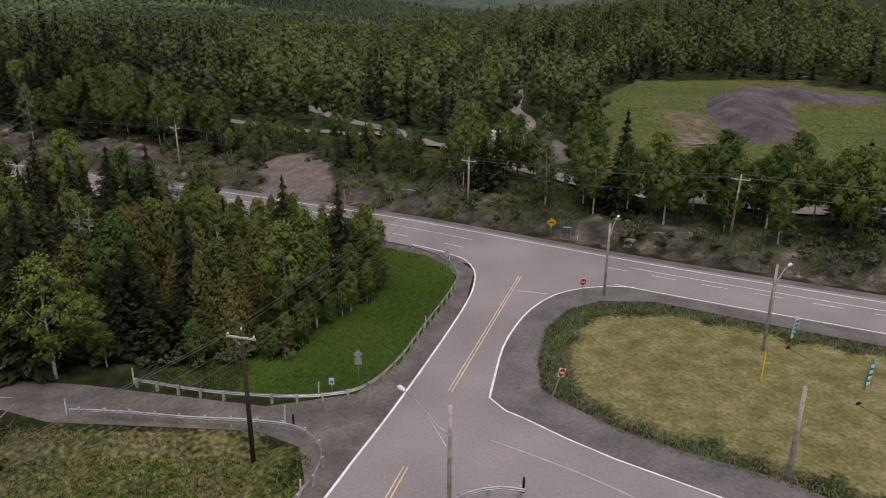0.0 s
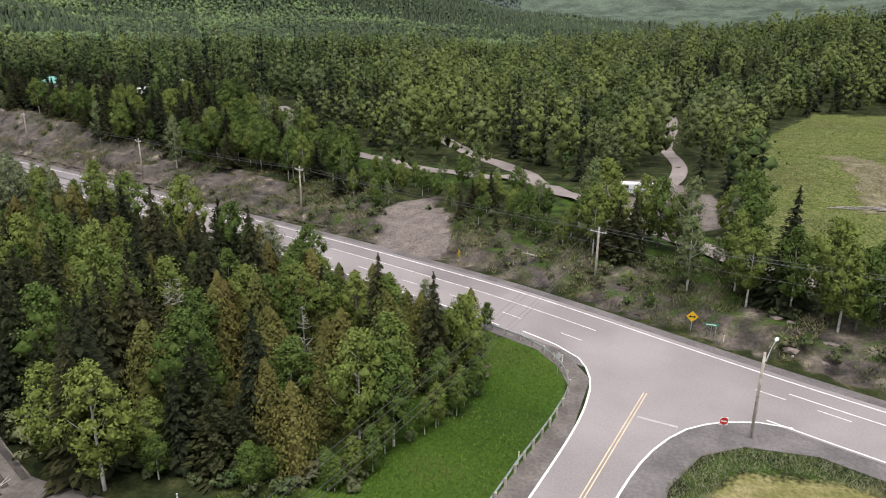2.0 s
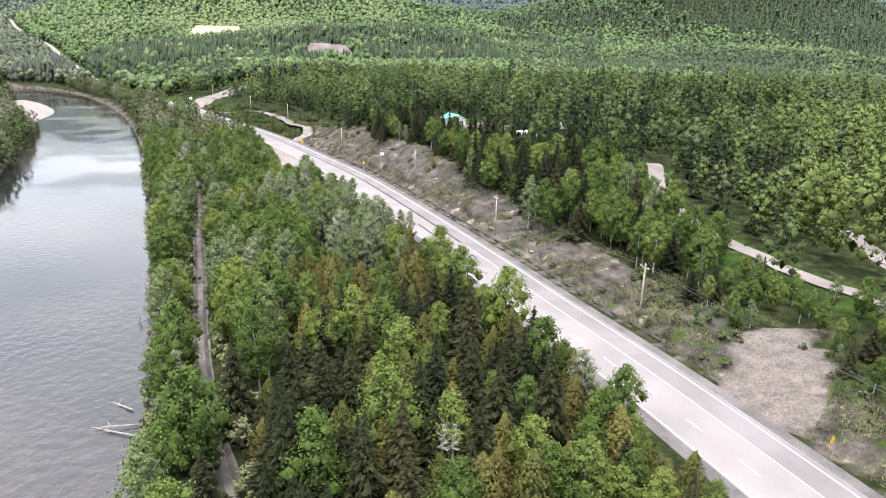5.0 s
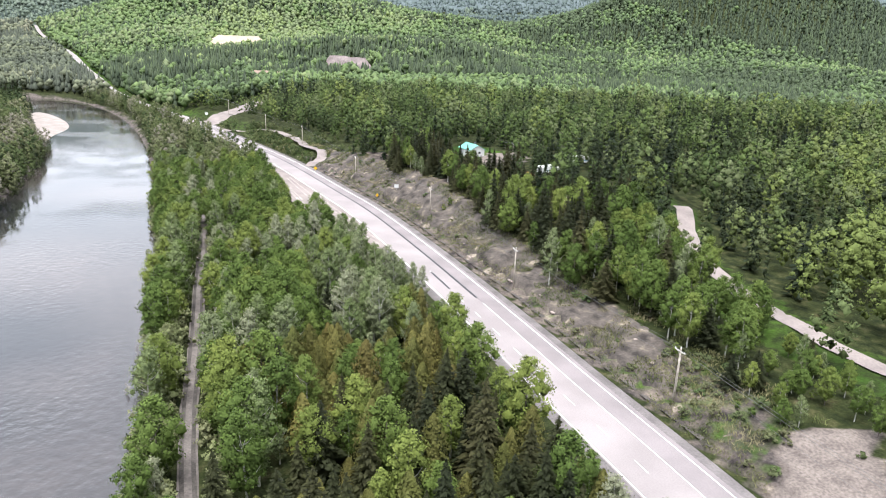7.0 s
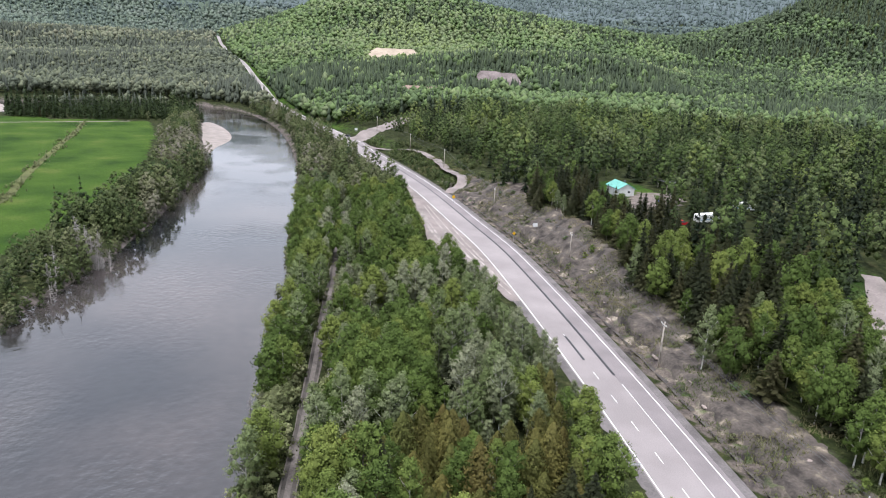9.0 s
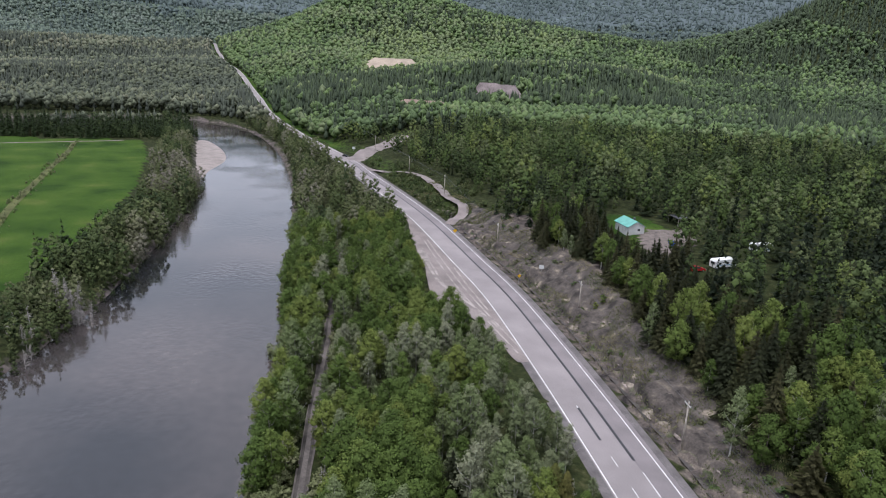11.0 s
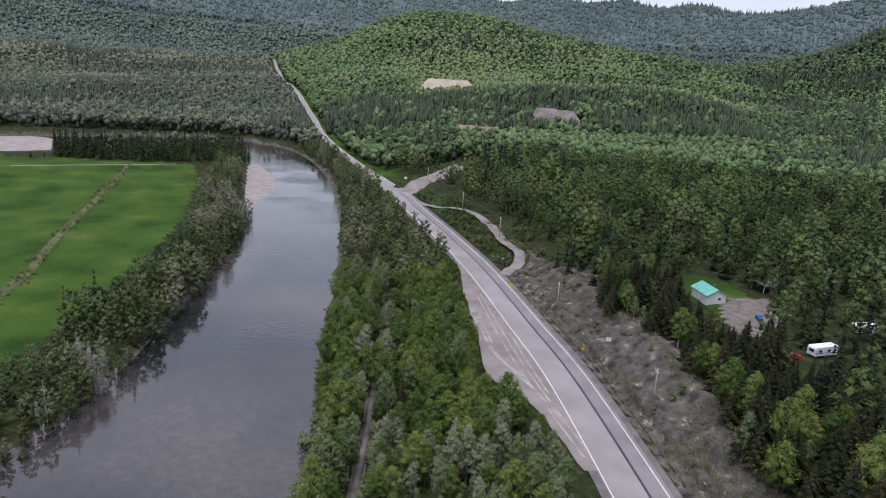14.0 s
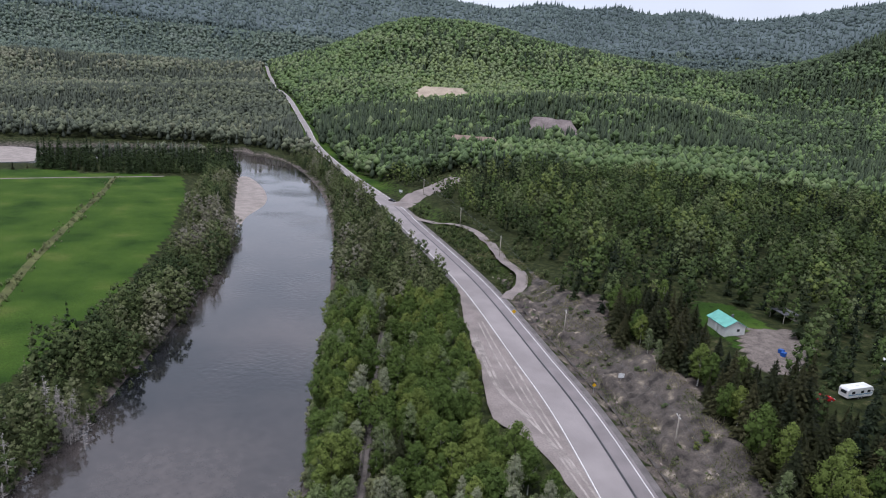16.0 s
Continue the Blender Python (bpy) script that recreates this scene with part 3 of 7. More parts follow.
strip("centre_line_west", FINE, -half + 3.62, -half + 3.50, 0.014, WORN, "worn centre line", "road line", (-1500, -104))
strip("centre_line_east", FINE, -half + 2.75, -half + 2.6, 0.014, PAINT, "white painted centre line", "road line", (17, 140))
strip("tar_joint", FINE, -half + 3.9, -half + 3.35, 0.020, TAR, "black tar-sealed joint along the road middle", "tar seal", (-430, -104.5))
strip("tar_patch", FINE, 2.05, 1.55, 0.020, TAR, "short black tar-sealed strip in the lane", "tar seal", (-124, -112))

walk_s = np.concatenate([[0], np.cumsum(np.linalg.norm(np.diff(FINE[:, :2], axis=0), axis=1))])


def at_x(x):
    return float(np.interp(-x, -FINE[:, 0], walk_s))


def dash(s0, s1, off, width=0.12):
    pts = [(np.interp(s, walk_s, FINE[:, 0]), np.interp(s, walk_s, FINE[:, 1])) for s in (s0, s1)]
    l = np.array(pts)
    a, b = offset(l, off + width / 2), offset(l, off - width / 2)
    return ribbon(a, b, 0.014)


lane_dashes = tagged(new("lane_line"), "white dashed lane line on the asphalt", "road line", "", "structure")
s = at_x(-1)
while s < at_x(-124):
    part("dash", dash(s, s + 3.0, 1.85), PAINT, lane_dashes)
    s += 9.0
s = at_x(15)
while s > at_x(110):
    part("dash", dash(s - 2.9, s, -0.55), PAINT, lane_dashes)
    s -= 5.8

# side road and the lot road that leaves it
SIDE_L = smooth_line([(-20, 12), (-16, 30), (-13, 39), (-10, 47), (-6.2, 58), (-3, 68), (-1.6, 74), (-1.2, 79), (-2.4, 83.5), (-5, 86.4), (-9, 89.3)], 2)
SIDE_R = smooth_line([(17, 73.2), (14, 73.6), (11, 73), (7.3, 71), (4, 67), (1.7, 62.5), (0, 58), (-1.1, 53.5), (-2.1, 49)], 2)
LOT_N = smooth_line([(-2.1, 49), (-1.0, 47), (0.2, 46), (3, 43.2), (6, 40.6), (11, 37), (24, 27), (60, -2)], 3)
LOT_S = smooth_line([(46, -14), (20, 16), (8, 28), (1, 34.5), (-3, 36.3), (-6.5, 35), (-8.5, 30), (-11, 12)], 3)
outline = [tuple(p[:2]) for p in (*SIDE_L, (-9, 94), (20, 79), *SIDE_R, *LOT_N, *LOT_S)]
setting("side_road", Shape().slab(outline, -0.3, -0.004), ASPHALT, "pale grey asphalt side road at the junction", "road")
verge = [tuple(p[:2]) for p in (*SIDE_R, *LOT_N[1:9])] + [(24, 27), (27, 29.5), (16, 38.6), (11, 41.6), (7, 44.6), (4, 48), (2.4, 50.2), (2.8, 55), (4.8, 62), (8, 67), (12, 69.2),
         (18, 68.9), (27, 63.4), (40, 55.8), (40, 63), (22, 72)]
setting("junction_shoulder", Shape().slab(verge, -0.3, -0.02), SHOULDER, "dark gravel shoulder round the lawn corner", "shoulder")
apron = [(-13, 37), (-9, 50), (-3, 68), (-1.2, 79), (-5, 86.8), (-12, 91), (-12.5, 89.3), (-8, 86), (-4.6, 81), (-3.4, 77), (-4.6, 70), (-7.2, 62.5), (-9.6, 55), (-13, 49.8), (-20, 48), (-36, 51.6), (-46, 53),
         (-46, 50), (-36, 46), (-20, 44.6), (-16.4, 42.5), (-15.2, 38), (-18, 28), (-17, 28)]
setting("junction_apron", Shape().slab(apron, -0.3, -0.03), DIRT, "brown dusty gravel apron where a track leaves the road", "gravel")
lay = FINE[(FINE[:, 0] < -140) & (FINE[:, 0] > -291)]
reach = np.zeros(len(lay))
for d_ in np.arange(3.0, 34, 0.25):
    q_ = offset(lay, d_)
    reach = np.where(inside(q_[:, 0], q_[:, 1], PULLOFF), d_, reach)
reach = np.maximum(reach, 5.5) + 0.5 * noise2(lay[:, 0], lay[:, 1], 4, 14)
setting("pull_off", ribbon(offset(lay, reach), offset(lay, 4.9), -0.016), GRAVEL, "wide pale gravel pull-off beside the highway", "gravel")


def line_strip(name, line, width, mat, label, z=0.012):
    a, b = offset(line, width / 2), offset(line, -width / 2)
    return setting(name, ribbon(a, b, z), mat, label, "road line")


line_strip("side_edge_line_west", SIDE_L[4:], 0.2, PAINT, "white painted edge line curving into the highway")
line_strip("side_edge_line_east", SIDE_R, 0.2, PAINT, "white painted edge line curving round the lawn")
line_strip("lot_edge_line", LOT_N[:-6], 0.15, PAINT, "white painted edge line of the lot road")
line_strip("lot_centre_line", smooth_line([(-2.5, 43), (3, 39.2), (10, 33), (24, 20)], 3), 0.12, WORN, "worn double centre line of the lot road")
for k, o in enumerate((-0.15, 0.15)):
    base = smooth_line([(-5.3, 50), (-0.9, 62.5), (4.2, 77)], 3)
    line_strip("yellow_line", np.column_stack([offset(base, o)]), 0.10, YELLOW, "yellow painted double centre line")
    base = smooth_line([(-14, 24), (-11, 33), (-8.7, 40)], 3)
    line_strip("yellow_line", np.column_stack([offset(base, o)]), 0.10, YELLOW, "yellow painted double centre line")
line_strip("stop_line", smooth_line([(3.1, 72.3), (6.6, 71.2)], 3), 0.3, WORN, "worn white stop line")

# unpaved ways
def draped(name, line, width, mat, label, category="dirt road", lift=0.05):
    ragged = 1 + 0.22 * noise2(line[:, 0], line[:, 1], 5, 95)
    a, b, c = offset(line, width / 2 * ragged), line[:, :2], offset(line, -width / 2 * (2 - ragged))
    s = Shape()
    rows = []
    for p in (a, b, c):
        z = ground_z(p[:, 0], p[:, 1])
        rows.append([(x, y, h) for (x, y), h in zip(p, z)])
    top = [max(r[i][2] for r in rows) + lift for i in range(len(a))]
    for i in range(len(a) - 1):
        for q, r in ((0, 1), (1, 2)):
            s.poly([(*rows[q][i][:2], top[i]), (*rows[r][i][:2], top[i]), (*rows[r][i + 1][:2], top[i + 1]), (*rows[q][i + 1][:2], top[i + 1])])
    return setting(name, s, mat, label, category, True)


draped("riverside_track", TRACK[4:], 2.5, DIRT, "rutted brown dirt track between trees along the river")
for k_ in (-0.72, 0.72):
    rut = np.column_stack([offset(TRACK[6:], k_)])
    draped("track_rut", rut, 0.55, RUT, "dark damp wheel rut in the dirt track", "wheel rut", 0.11)
NTRACK = NTRACK_PLAN
ditch_line = np.column_stack([offset(FINE, -10.3)])
ditch_line = ditch_line[(ditch_line[:, 0] < -45) & (ditch_line[:, 0] > -250)]
draped("roadside_ditch", ditch_line, 1.0, RUT, "dark damp roadside ditch below the cut bank", "ditch", 0.03)
draped("upper_track", NTRACK, 4.4, GRAVEL, "pale gravel track above the cut bank")
BTRACK = smooth_line([(-11, 152), (-16, 165), (-23, 178), (-31, 187), (-38, 199), (-47, 216)], 4)
draped("branch_track", BTRACK, 4.6, GRAVEL, "pale gravel track branching into the woods")
CTRACK = smooth_line([(8, 134), (13, 152), (20, 176), (20, 205), (27, 250), (30, 280)], 4)
draped("hill_track", CTRACK, 3.4, GRAVEL, "pale dirt track climbing into the woods")
JTRACK = smooth_line([(-262, 212), (-272, 226), (-298, 235), (-342, 250), (-368, 250), (-392, 244), (-420, 247)], 4)
draped("access_track", JTRACK, 4.5, GRAVEL, "pale gravel access track beside the highway")
JROAD = smooth_line([(-425, 244), (-437, 262), (-447, 276), (-458, 291), (-470, 315)], 4)
draped("gravel_road", JROAD, 13, GRAVEL, "pale gravel road joining the highway")
bar = Shape()
ring = smooth_line([(-408, 152), (-430, 161), (-463, 180), (-500, 191), (-545, 197), (-575, 196), (-560, 184), (-500, 170), (-440, 152), (-408, 152)], 6)
cx0, cy0 = ring[:, 0].mean(), ring[:, 1].mean()
for p, q in zip(ring, ring[1:]):
    bar.poly([(p[0], p[1], -3.6), (q[0], q[1], -3.6), (cx0 + (q[0] - cx0) * 0.7, cy0 + (q[1] - cy0) * 0.7, -3.15), (cx0 + (p[0] - cx0) * 0.7, cy0 + (p[1] - cy0) * 0.7, -3.15)])
    bar.poly([(cx0 + (p[0] - cx0) * 0.7, cy0 + (p[1] - cy0) * 0.7, -3.15), (cx0 + (q[0] - cx0) * 0.7, cy0 + (q[1] - cy0) * 0.7, -3.15), (cx0, cy0, -2.9)])
setting("gravel_bar", bar, BAR, "pale gravel bar at the river's inner bend", "gravel bar", True)
flat_ = Shape()
ring = smooth_line([(-645, 66), (-660, 76), (-715, 74), (-748, 60), (-752, 20), (-745, -40), (-700, -60), (-650, -20), (-640, 30), (-645, 66)], 8)
cx0, cy0 = ring[:, 0].mean(), ring[:, 1].mean()
for p, q in zip(ring, ring[1:]):
    flat_.poly([(p[0], p[1], -3.6), (q[0], q[1], -3.6), (cx0, cy0, -2.9)])
setting("gravel_flat", flat_, BAR, "pale gravel flat in the far river bend", "gravel bar", True)
# the cut bank: broken soil and rock outcrops above the ditch
BANKSOIL = material("cut_bank_soil", (0.118, 0.098, 0.092), 0.95, scale=0.35, vary=0.3, fine=2.4, bump=0.6)
bank_n = BANKSOIL.node_tree.nodes
bank_ramp = next(k for k in bank_n if k.bl_idname == "ShaderNodeValToRGB").color_ramp
bank_ramp.elements[0].position, bank_ramp.elements[0].color = 0.34, (0.036, 0.031, 0.028, 1)
bank_ramp.elements[1].position, bank_ramp.elements[1].color = 0.74, (0.36, 0.30, 0.235, 1)
for q_, c_ in ((0.44, (0.074, 0.063, 0.056, 1)), (0.57, (0.104, 0.088, 0.077, 1)), (0.66, (0.170, 0.144, 0.113, 1))):
    bank_ramp.elements.new(q_).color = c_
bank_line = smooth_line(ROAD[(ROAD[:, 0] < -40) & (ROAD[:, 0] > -290)], 0.8)
bank_off = np.arange(11.3, 28.0, 0.62)
BX, BY = np.stack([offset(bank_line, -o) for o in bank_off], 1).transpose(2, 0, 1)
rough = np.abs(noise2(BX, BY, 3.2, 101)) + 0.6 * np.abs(noise2(BX, BY, 1.3, 102))
crag = ramp(noise2(BX, BY, 9, 103) + 0.5 * noise2(BX, BY, 4, 104), 0.1, 0.7) * (0.35 + 0.65 * ramp(-BX, 60, 110)) * (1 - ramp(bank_off, 18, 22))[None]
edge = np.minimum(ramp(bank_off, 11.2, 13.0)[None], 1 - ramp(bank_off[None] - 3 * ramp(-BX, 118, 150), 20, 24.2)) * ramp(-BX, 48, 62)
BZ = ground_z(BX, BY) + 0.12 + (0.30 * rough + 1.15 * crag * (0.4 + rough)) * edge - 0.5 * (1 - edge)
bank_mesh = bpy.data.meshes.new("cut_bank")
ids_b = np.arange(BX.size).reshape(BX.shape)
bq = np.stack([ids_b[:-1, :-1], ids_b[:-1, 1:], ids_b[1:, 1:], ids_b[1:, :-1]], -1).reshape(-1, 4)
out = np.zeros(BX.shape, bool)
for k_ in (-2.5, 0, 2.5):
    out |= inside(BX + k_, BY, PATCH) | inside(BX, BY + k_, PATCH)
for line_ in (NTRACK, CTRACK, JTRACK):
    out |= np.abs(beside(BX, BY, line_)[0]) < 3.2
fill_mesh(bank_mesh, np.stack([BX.ravel(), BY.ravel(), BZ.ravel()], 1), bq[~out.ravel()[bq].any(1)])
bank_mesh.materials.append(BANKSOIL)
tagged(new("cut_bank", bank_mesh), "grey-brown cut bank of broken soil and pale rock", "bank", "", "structure")
# pale wheel marks on the pull-off
PALETRACK = material("dusty_wheel_mark", (0.31, 0.272, 0.255), 0.95, scale=0.25, vary=0.3, fine=2.2, bump=0.3)
for n_, (pts, wide) in enumerate((([(-150, 157.6), (-168, 163), (-190, 170), (-215, 179), (-245, 190.5)], 0.55), ([(-150, 155.8), (-168, 161.2), (-190, 168), (-215, 177), (-245, 189)], 0.5),
                  ([(-163, 161), (-178, 164.4), (-196, 166.6), (-214, 173.5), (-232, 181)], 0.7), ([(-186, 166), (-200, 167.2), (-214, 172.2), (-228, 178.4)], 0.9),
                  ([(-176, 166.6), (-194, 173), (-212, 180)], 0.6), ([(-222, 175.6), (-229, 178.6), (-236, 182)], 2.2))):
    mark = smooth_line(pts, 3)
    setting("wheel_mark", ribbon(offset(mark, wide / 2), offset(mark, -wide / 2), -0.010 + 0.006 * n_), PALETRACK, "pale dusty wheel mark on the gravel", "wheel mark")


# ---- trees ----
rng = np.random.default_rng(7)


def unit(v):
    return v / (np.linalg.norm(v, axis=-1, keepdims=True) + 1e-9)


def leaf_tris(centres, normals, size, jitter=0.6, rnd=rng, soft=0.6):
    """One small spray of leaves, a triangle, at each centre: its corners, and the rounded normal of the mass that it belongs to."""
    n = len(centres)
    out = unit(normals)
    nrm = unit(normals + rnd.normal(0, jitter, (n, 3)))
    nrm *= np.where((nrm * out).sum(1) < 0, -1.0, 1.0)[:, None]
    u = unit(np.cross(nrm, rnd.normal(0, 1, (n, 3))))
    w = np.cross(nrm, u)
    sz = (size * rnd.uniform(0.6, 1.4, n))[:, None]
    tri = np.stack([centres + u * sz, centres - u * sz * 0.55 + w * sz * 0.8, centres - u * sz * 0.55 - w * sz * 0.8], 1)
    return np.concatenate([tri, np.repeat(unit(out * soft + nrm * (1 - soft))[:, None], 3, 1)], 2)


def crown_points(h, r, clumps, per, low=0.3, shape="round", rnd=rng, fill=0.56):
    """Points and outward normals over the clumps of a broad crown, and its dense shaded inside."""
    pts, nrm, mid, rad = [], [], [], []
    for i in range(clumps):
        t = (i + 0.5) / clumps
        z = h * (low + (0.93 - low) * t)
        wide = math.sin(math.pi * min(1, 0.18 + 0.80 * t)) ** 0.7 if shape == "round" else (1.05 - t) ** 0.75
        a = i * 2.4 + rnd.uniform(-0.5, 0.5)
        d = r * wide * rnd.uniform(0.2, 0.88)
        c = np.array([d * math.cos(a), d * math.sin(a), z])
        cr = r * rnd.uniform(0.21, 0.40) * (0.65 + 0.35 * wide)
        q = rnd.normal(0, 1, (per, 3))
        q /= np.linalg.norm(q, axis=1)[:, None]
        q[:, 2] = np.where(q[:, 2] < -0.35, -q[:, 2], q[:, 2])
        pts.append(c + q * cr * rnd.uniform(0.5, 1.25, (per, 1)) * np.array([1, 1, 0.95]))
        nrm.append(unit(q + np.array([0, 0, 0.3])))
        mid.append(c)
        rad.append(cr * fill)
    pts, core = np.vstack(pts), cores(np.array(mid), np.array(rad), rnd, 1.0)
    nrm = 0.45 * np.vstack(nrm) + 0.55 * whole(pts, h, r, low)
    core[..., 3:] = unit(0.45 * core[..., 3:] + 0.55 * whole(core[..., :3], h, r, low))
    return pts, nrm, core


def whole(p, h, r, low):
    """The normal of the whole crown, as one rounded form, at each place."""
    mid, tall = h * (0.35 + 0.5 * low), h * 0.5 * (1 - low)
    return unit((p - np.array([0, 0, mid])) / np.array([r * r, r * r, tall * tall]))


def cores(mid, rad, rnd, tall=0.85):
    """The dense inside of leaf masses: one uneven eight-sided lump at each centre."""
    axes = np.array([(1, 0, 0), (0, 1, 0), (-1, 0, 0), (0, -1, 0), (0, 0, 1), (0, 0, -1)], float) * np.array([1, 1, tall])
    tri = np.array([(0, 1, 4), (1, 2, 4), (2, 3, 4), (3, 0, 4), (1, 0, 5), (2, 1, 5), (3, 2, 5), (0, 3, 5)])
    n = len(mid)
    a = rnd.uniform(0, 6.283, n)
    v = axes[None] * rad[:, None, None] * rnd.uniform(0.75, 1.25, (n, 6, 1))
    c, s_ = np.cos(a)[:, None], np.sin(a)[:, None]
    v = np.stack([v[..., 0] * c - v[..., 1] * s_, v[..., 0] * s_ + v[..., 1] * c, v[..., 2]], -1)
    return np.concatenate([(v + mid[:, None])[:, tri], unit(v * np.array([1, 1, 1 / tall]))[:, tri]], -1).reshape(-1, 3, 6)


def leaf_mesh(name, q, mat):
    """A mesh from leaf triangles that carry their normals."""
    me = bpy.data.meshes.new(name)
    q = q.reshape(-1, 6)
    fill_mesh(me, q[:, :3], np.arange(len(q)).reshape(-1, 3))
    me.attributes.new("custom_normal", "FLOAT_VECTOR", "POINT").data.foreach_set("vector", np.ascontiguousarray(q[:, 3:], np.float32).ravel())
    me.materials.append(mat)
    return me


def trunk_shape(h, r, lean, limbs, rnd, top=0.9):
    s = Shape()
    pts = [(lean[0] * t * t * h, lean[1] * t * t * h, t * h * top - 0.4 * (t == 0)) for t in (0, 0.3, 0.6, 1)]
    s.rod(pts, [r, r * 0.75, r * 0.5, r * 0.12], 6, False)
    for i in range(limbs):
        t = rnd.uniform(0.3, 0.85)
        a = rnd.uniform(0, 6.28)
        l = h * 0.26 * (1.15 - t)
        b = Vector((lean[0] * t * t * h, lean[1] * t * t * h, t * h * top))
        s.rod([b, b + Vector((math.cos(a) * l * 0.6, math.sin(a) * l * 0.6, l * 0.5)), b + Vector((math.cos(a) * l, math.sin(a) * l, l * 1.1))], [r * 0.34, r * 0.22, 0.01], 4, False)
    return s


def broadleaf(kind, seed, h, r, leaves, bark, clumps, per, size, low, label, shape="round"):
    rnd = np.random.default_rng(seed)
    t = thing(kind, label, "tree")
    lean = rnd.uniform(-0.05, 0.05, 2)
    part("trunk", trunk_shape(h, 0.011 * h + 0.03, lean, 7, rnd), bark, t, smooth=True)
    p, n, core = crown_points(h, r, clumps, per, low, shape, rnd)
    q = np.concatenate([leaf_tris(p, n, size, 0.6, rnd, 0.45), core])
    q[..., :2] += lean * ((q[..., 2:3] / h) ** 2 * h)
    ob = new("crown", leaf_mesh("crown", q, leaves))
    ob.parent = t
    return t


def sprays(h, r, tiers, count, rnd, droop=0.35, open_=0.28, low=0.06, fine=1.0):
    """Needle sprays: long triangles pointing outward and down, in loose whorls."""
    u = rnd.uniform(0, 1, count) ** 1.25
    u = np.where(rnd.random(count) < 0.72, (np.floor(u * tiers) + rnd.normal(0.35, 0.12, count)) / tiers, u)
    u = np.clip(u, 0, 0.995)
    z = h * (low + (1 - low) * u)
    a = rnd.uniform(0, 6.283, count)
    lob = 1 + open_ * np.sin(a * 5 + np.floor(u * tiers) * 2.1)
    R = (r * (1.0 - u) ** 0.88 + 0.10) * lob * rnd.uniform(0.55, 1.08, count)
    o = np.stack([np.cos(a), np.sin(a), np.zeros(count)], 1)
    t = np.stack([-np.sin(a), np.cos(a), np.zeros(count)], 1)
    l = (0.30 + 0.30 * R) * rnd.uniform(0.7, 1.2, count) * fine
    w = (0.10 + 0.12 * R) * rnd.uniform(0.7, 1.3, count) * fine
    tip = o * R[:, None] + np.stack([np.zeros(count), np.zeros(count), z - droop * R * 0.5], 1)
    back = tip - o * l[:, None] + np.stack([np.zeros(count), np.zeros(count), droop * l * rnd.uniform(0.3, 1.2, count)], 1)
    tw = rnd.normal(0, 0.25, count)[:, None] * np.array([0, 0, 1.0])
    tri = np.stack([tip, back + (t + tw) * w[:, None], back - (t + tw) * w[:, None]], 1)
    out = unit(o + np.array([0, 0, 0.75]))
    nrm = unit(np.cross(tri[:, 1] - tri[:, 0], tri[:, 2] - tri[:, 0]))
    under = (nrm * out).sum(1) < 0
    tri[under] = tri[under][:, [0, 2, 1]]
    nrm[under] *= -1
    return np.concatenate([tri, np.repeat(unit(0.6 * out + 0.4 * nrm)[:, None], 3, 1)], 2)


def conifer(kind, seed, h, r, leaves, tiers, per, label, droop=0.45, wide=0.22):
    rnd = np.random.default_rng(seed)
    t = thing(kind, label, "tree")
    part("trunk", Shape().rod([(0, 0, -0.4), (0, 0, h * 0.5), (0, 0, h * 0.97)], [0.011 * h + 0.04, 0.09, 0.015], 5, False), BARK, t, smooth=True)
    u = np.linspace(0.08, 0.9, 9)
    core = cores(np.stack([0 * u, 0 * u, h * u], 1), 0.55 * r * (1 - u) + 0.08, rnd, 1.6)
    ob = new("crown", leaf_mesh("crown", np.concatenate([sprays(h, r, tiers, per, rnd, droop, wide, 0.06, 0.66), core]), leaves))
    ob.parent = t
    return t


def cedar_tree(kind, seed, h, r, label):
    rnd = np.random.default_rng(seed)
    t = thing(kind, label, "tree")
    part("trunk", Shape().rod([(0, 0, -0.4), (0, 0, h * 0.5), (0, 0, h * 0.95)], [0.15, 0.09, 0.02], 5, False), BARK, t, smooth=True)
    n = 2100
    u = rnd.uniform(0, 1, n) ** 0.85
    z = h * (0.06 + 0.94 * u)
    a = rnd.uniform(0, 6.283, n)
    lob = 1 + 0.30 * np.sin(a * 3 + z * 1.3) * np.sin(z * 2.1 + a) + 0.16 * np.sin(a * 2 + seed)
    d = 1.75 * r * (1.005 - u) ** 0.72 * lob * rnd.uniform(0.6, 1.06, n) + 0.05
    p = np.stack([d * np.cos(a), d * np.sin(a), z], 1)
    nrm = np.stack([np.cos(a), np.sin(a), np.full(n, 0.6)], 1)
    k = np.linspace(0.08, 0.88, 9)
    core = cores(np.stack([0 * k, 0 * k, h * k], 1), 1.1 * r * (1.0 - k) ** 0.72 + 0.05, rnd, 1.5)
    ob = new("crown", leaf_mesh("crown", np.concatenate([leaf_tris(p, nrm, 0.175, 0.45, rnd), core]), CEDAR))
    ob.parent = t
    return t


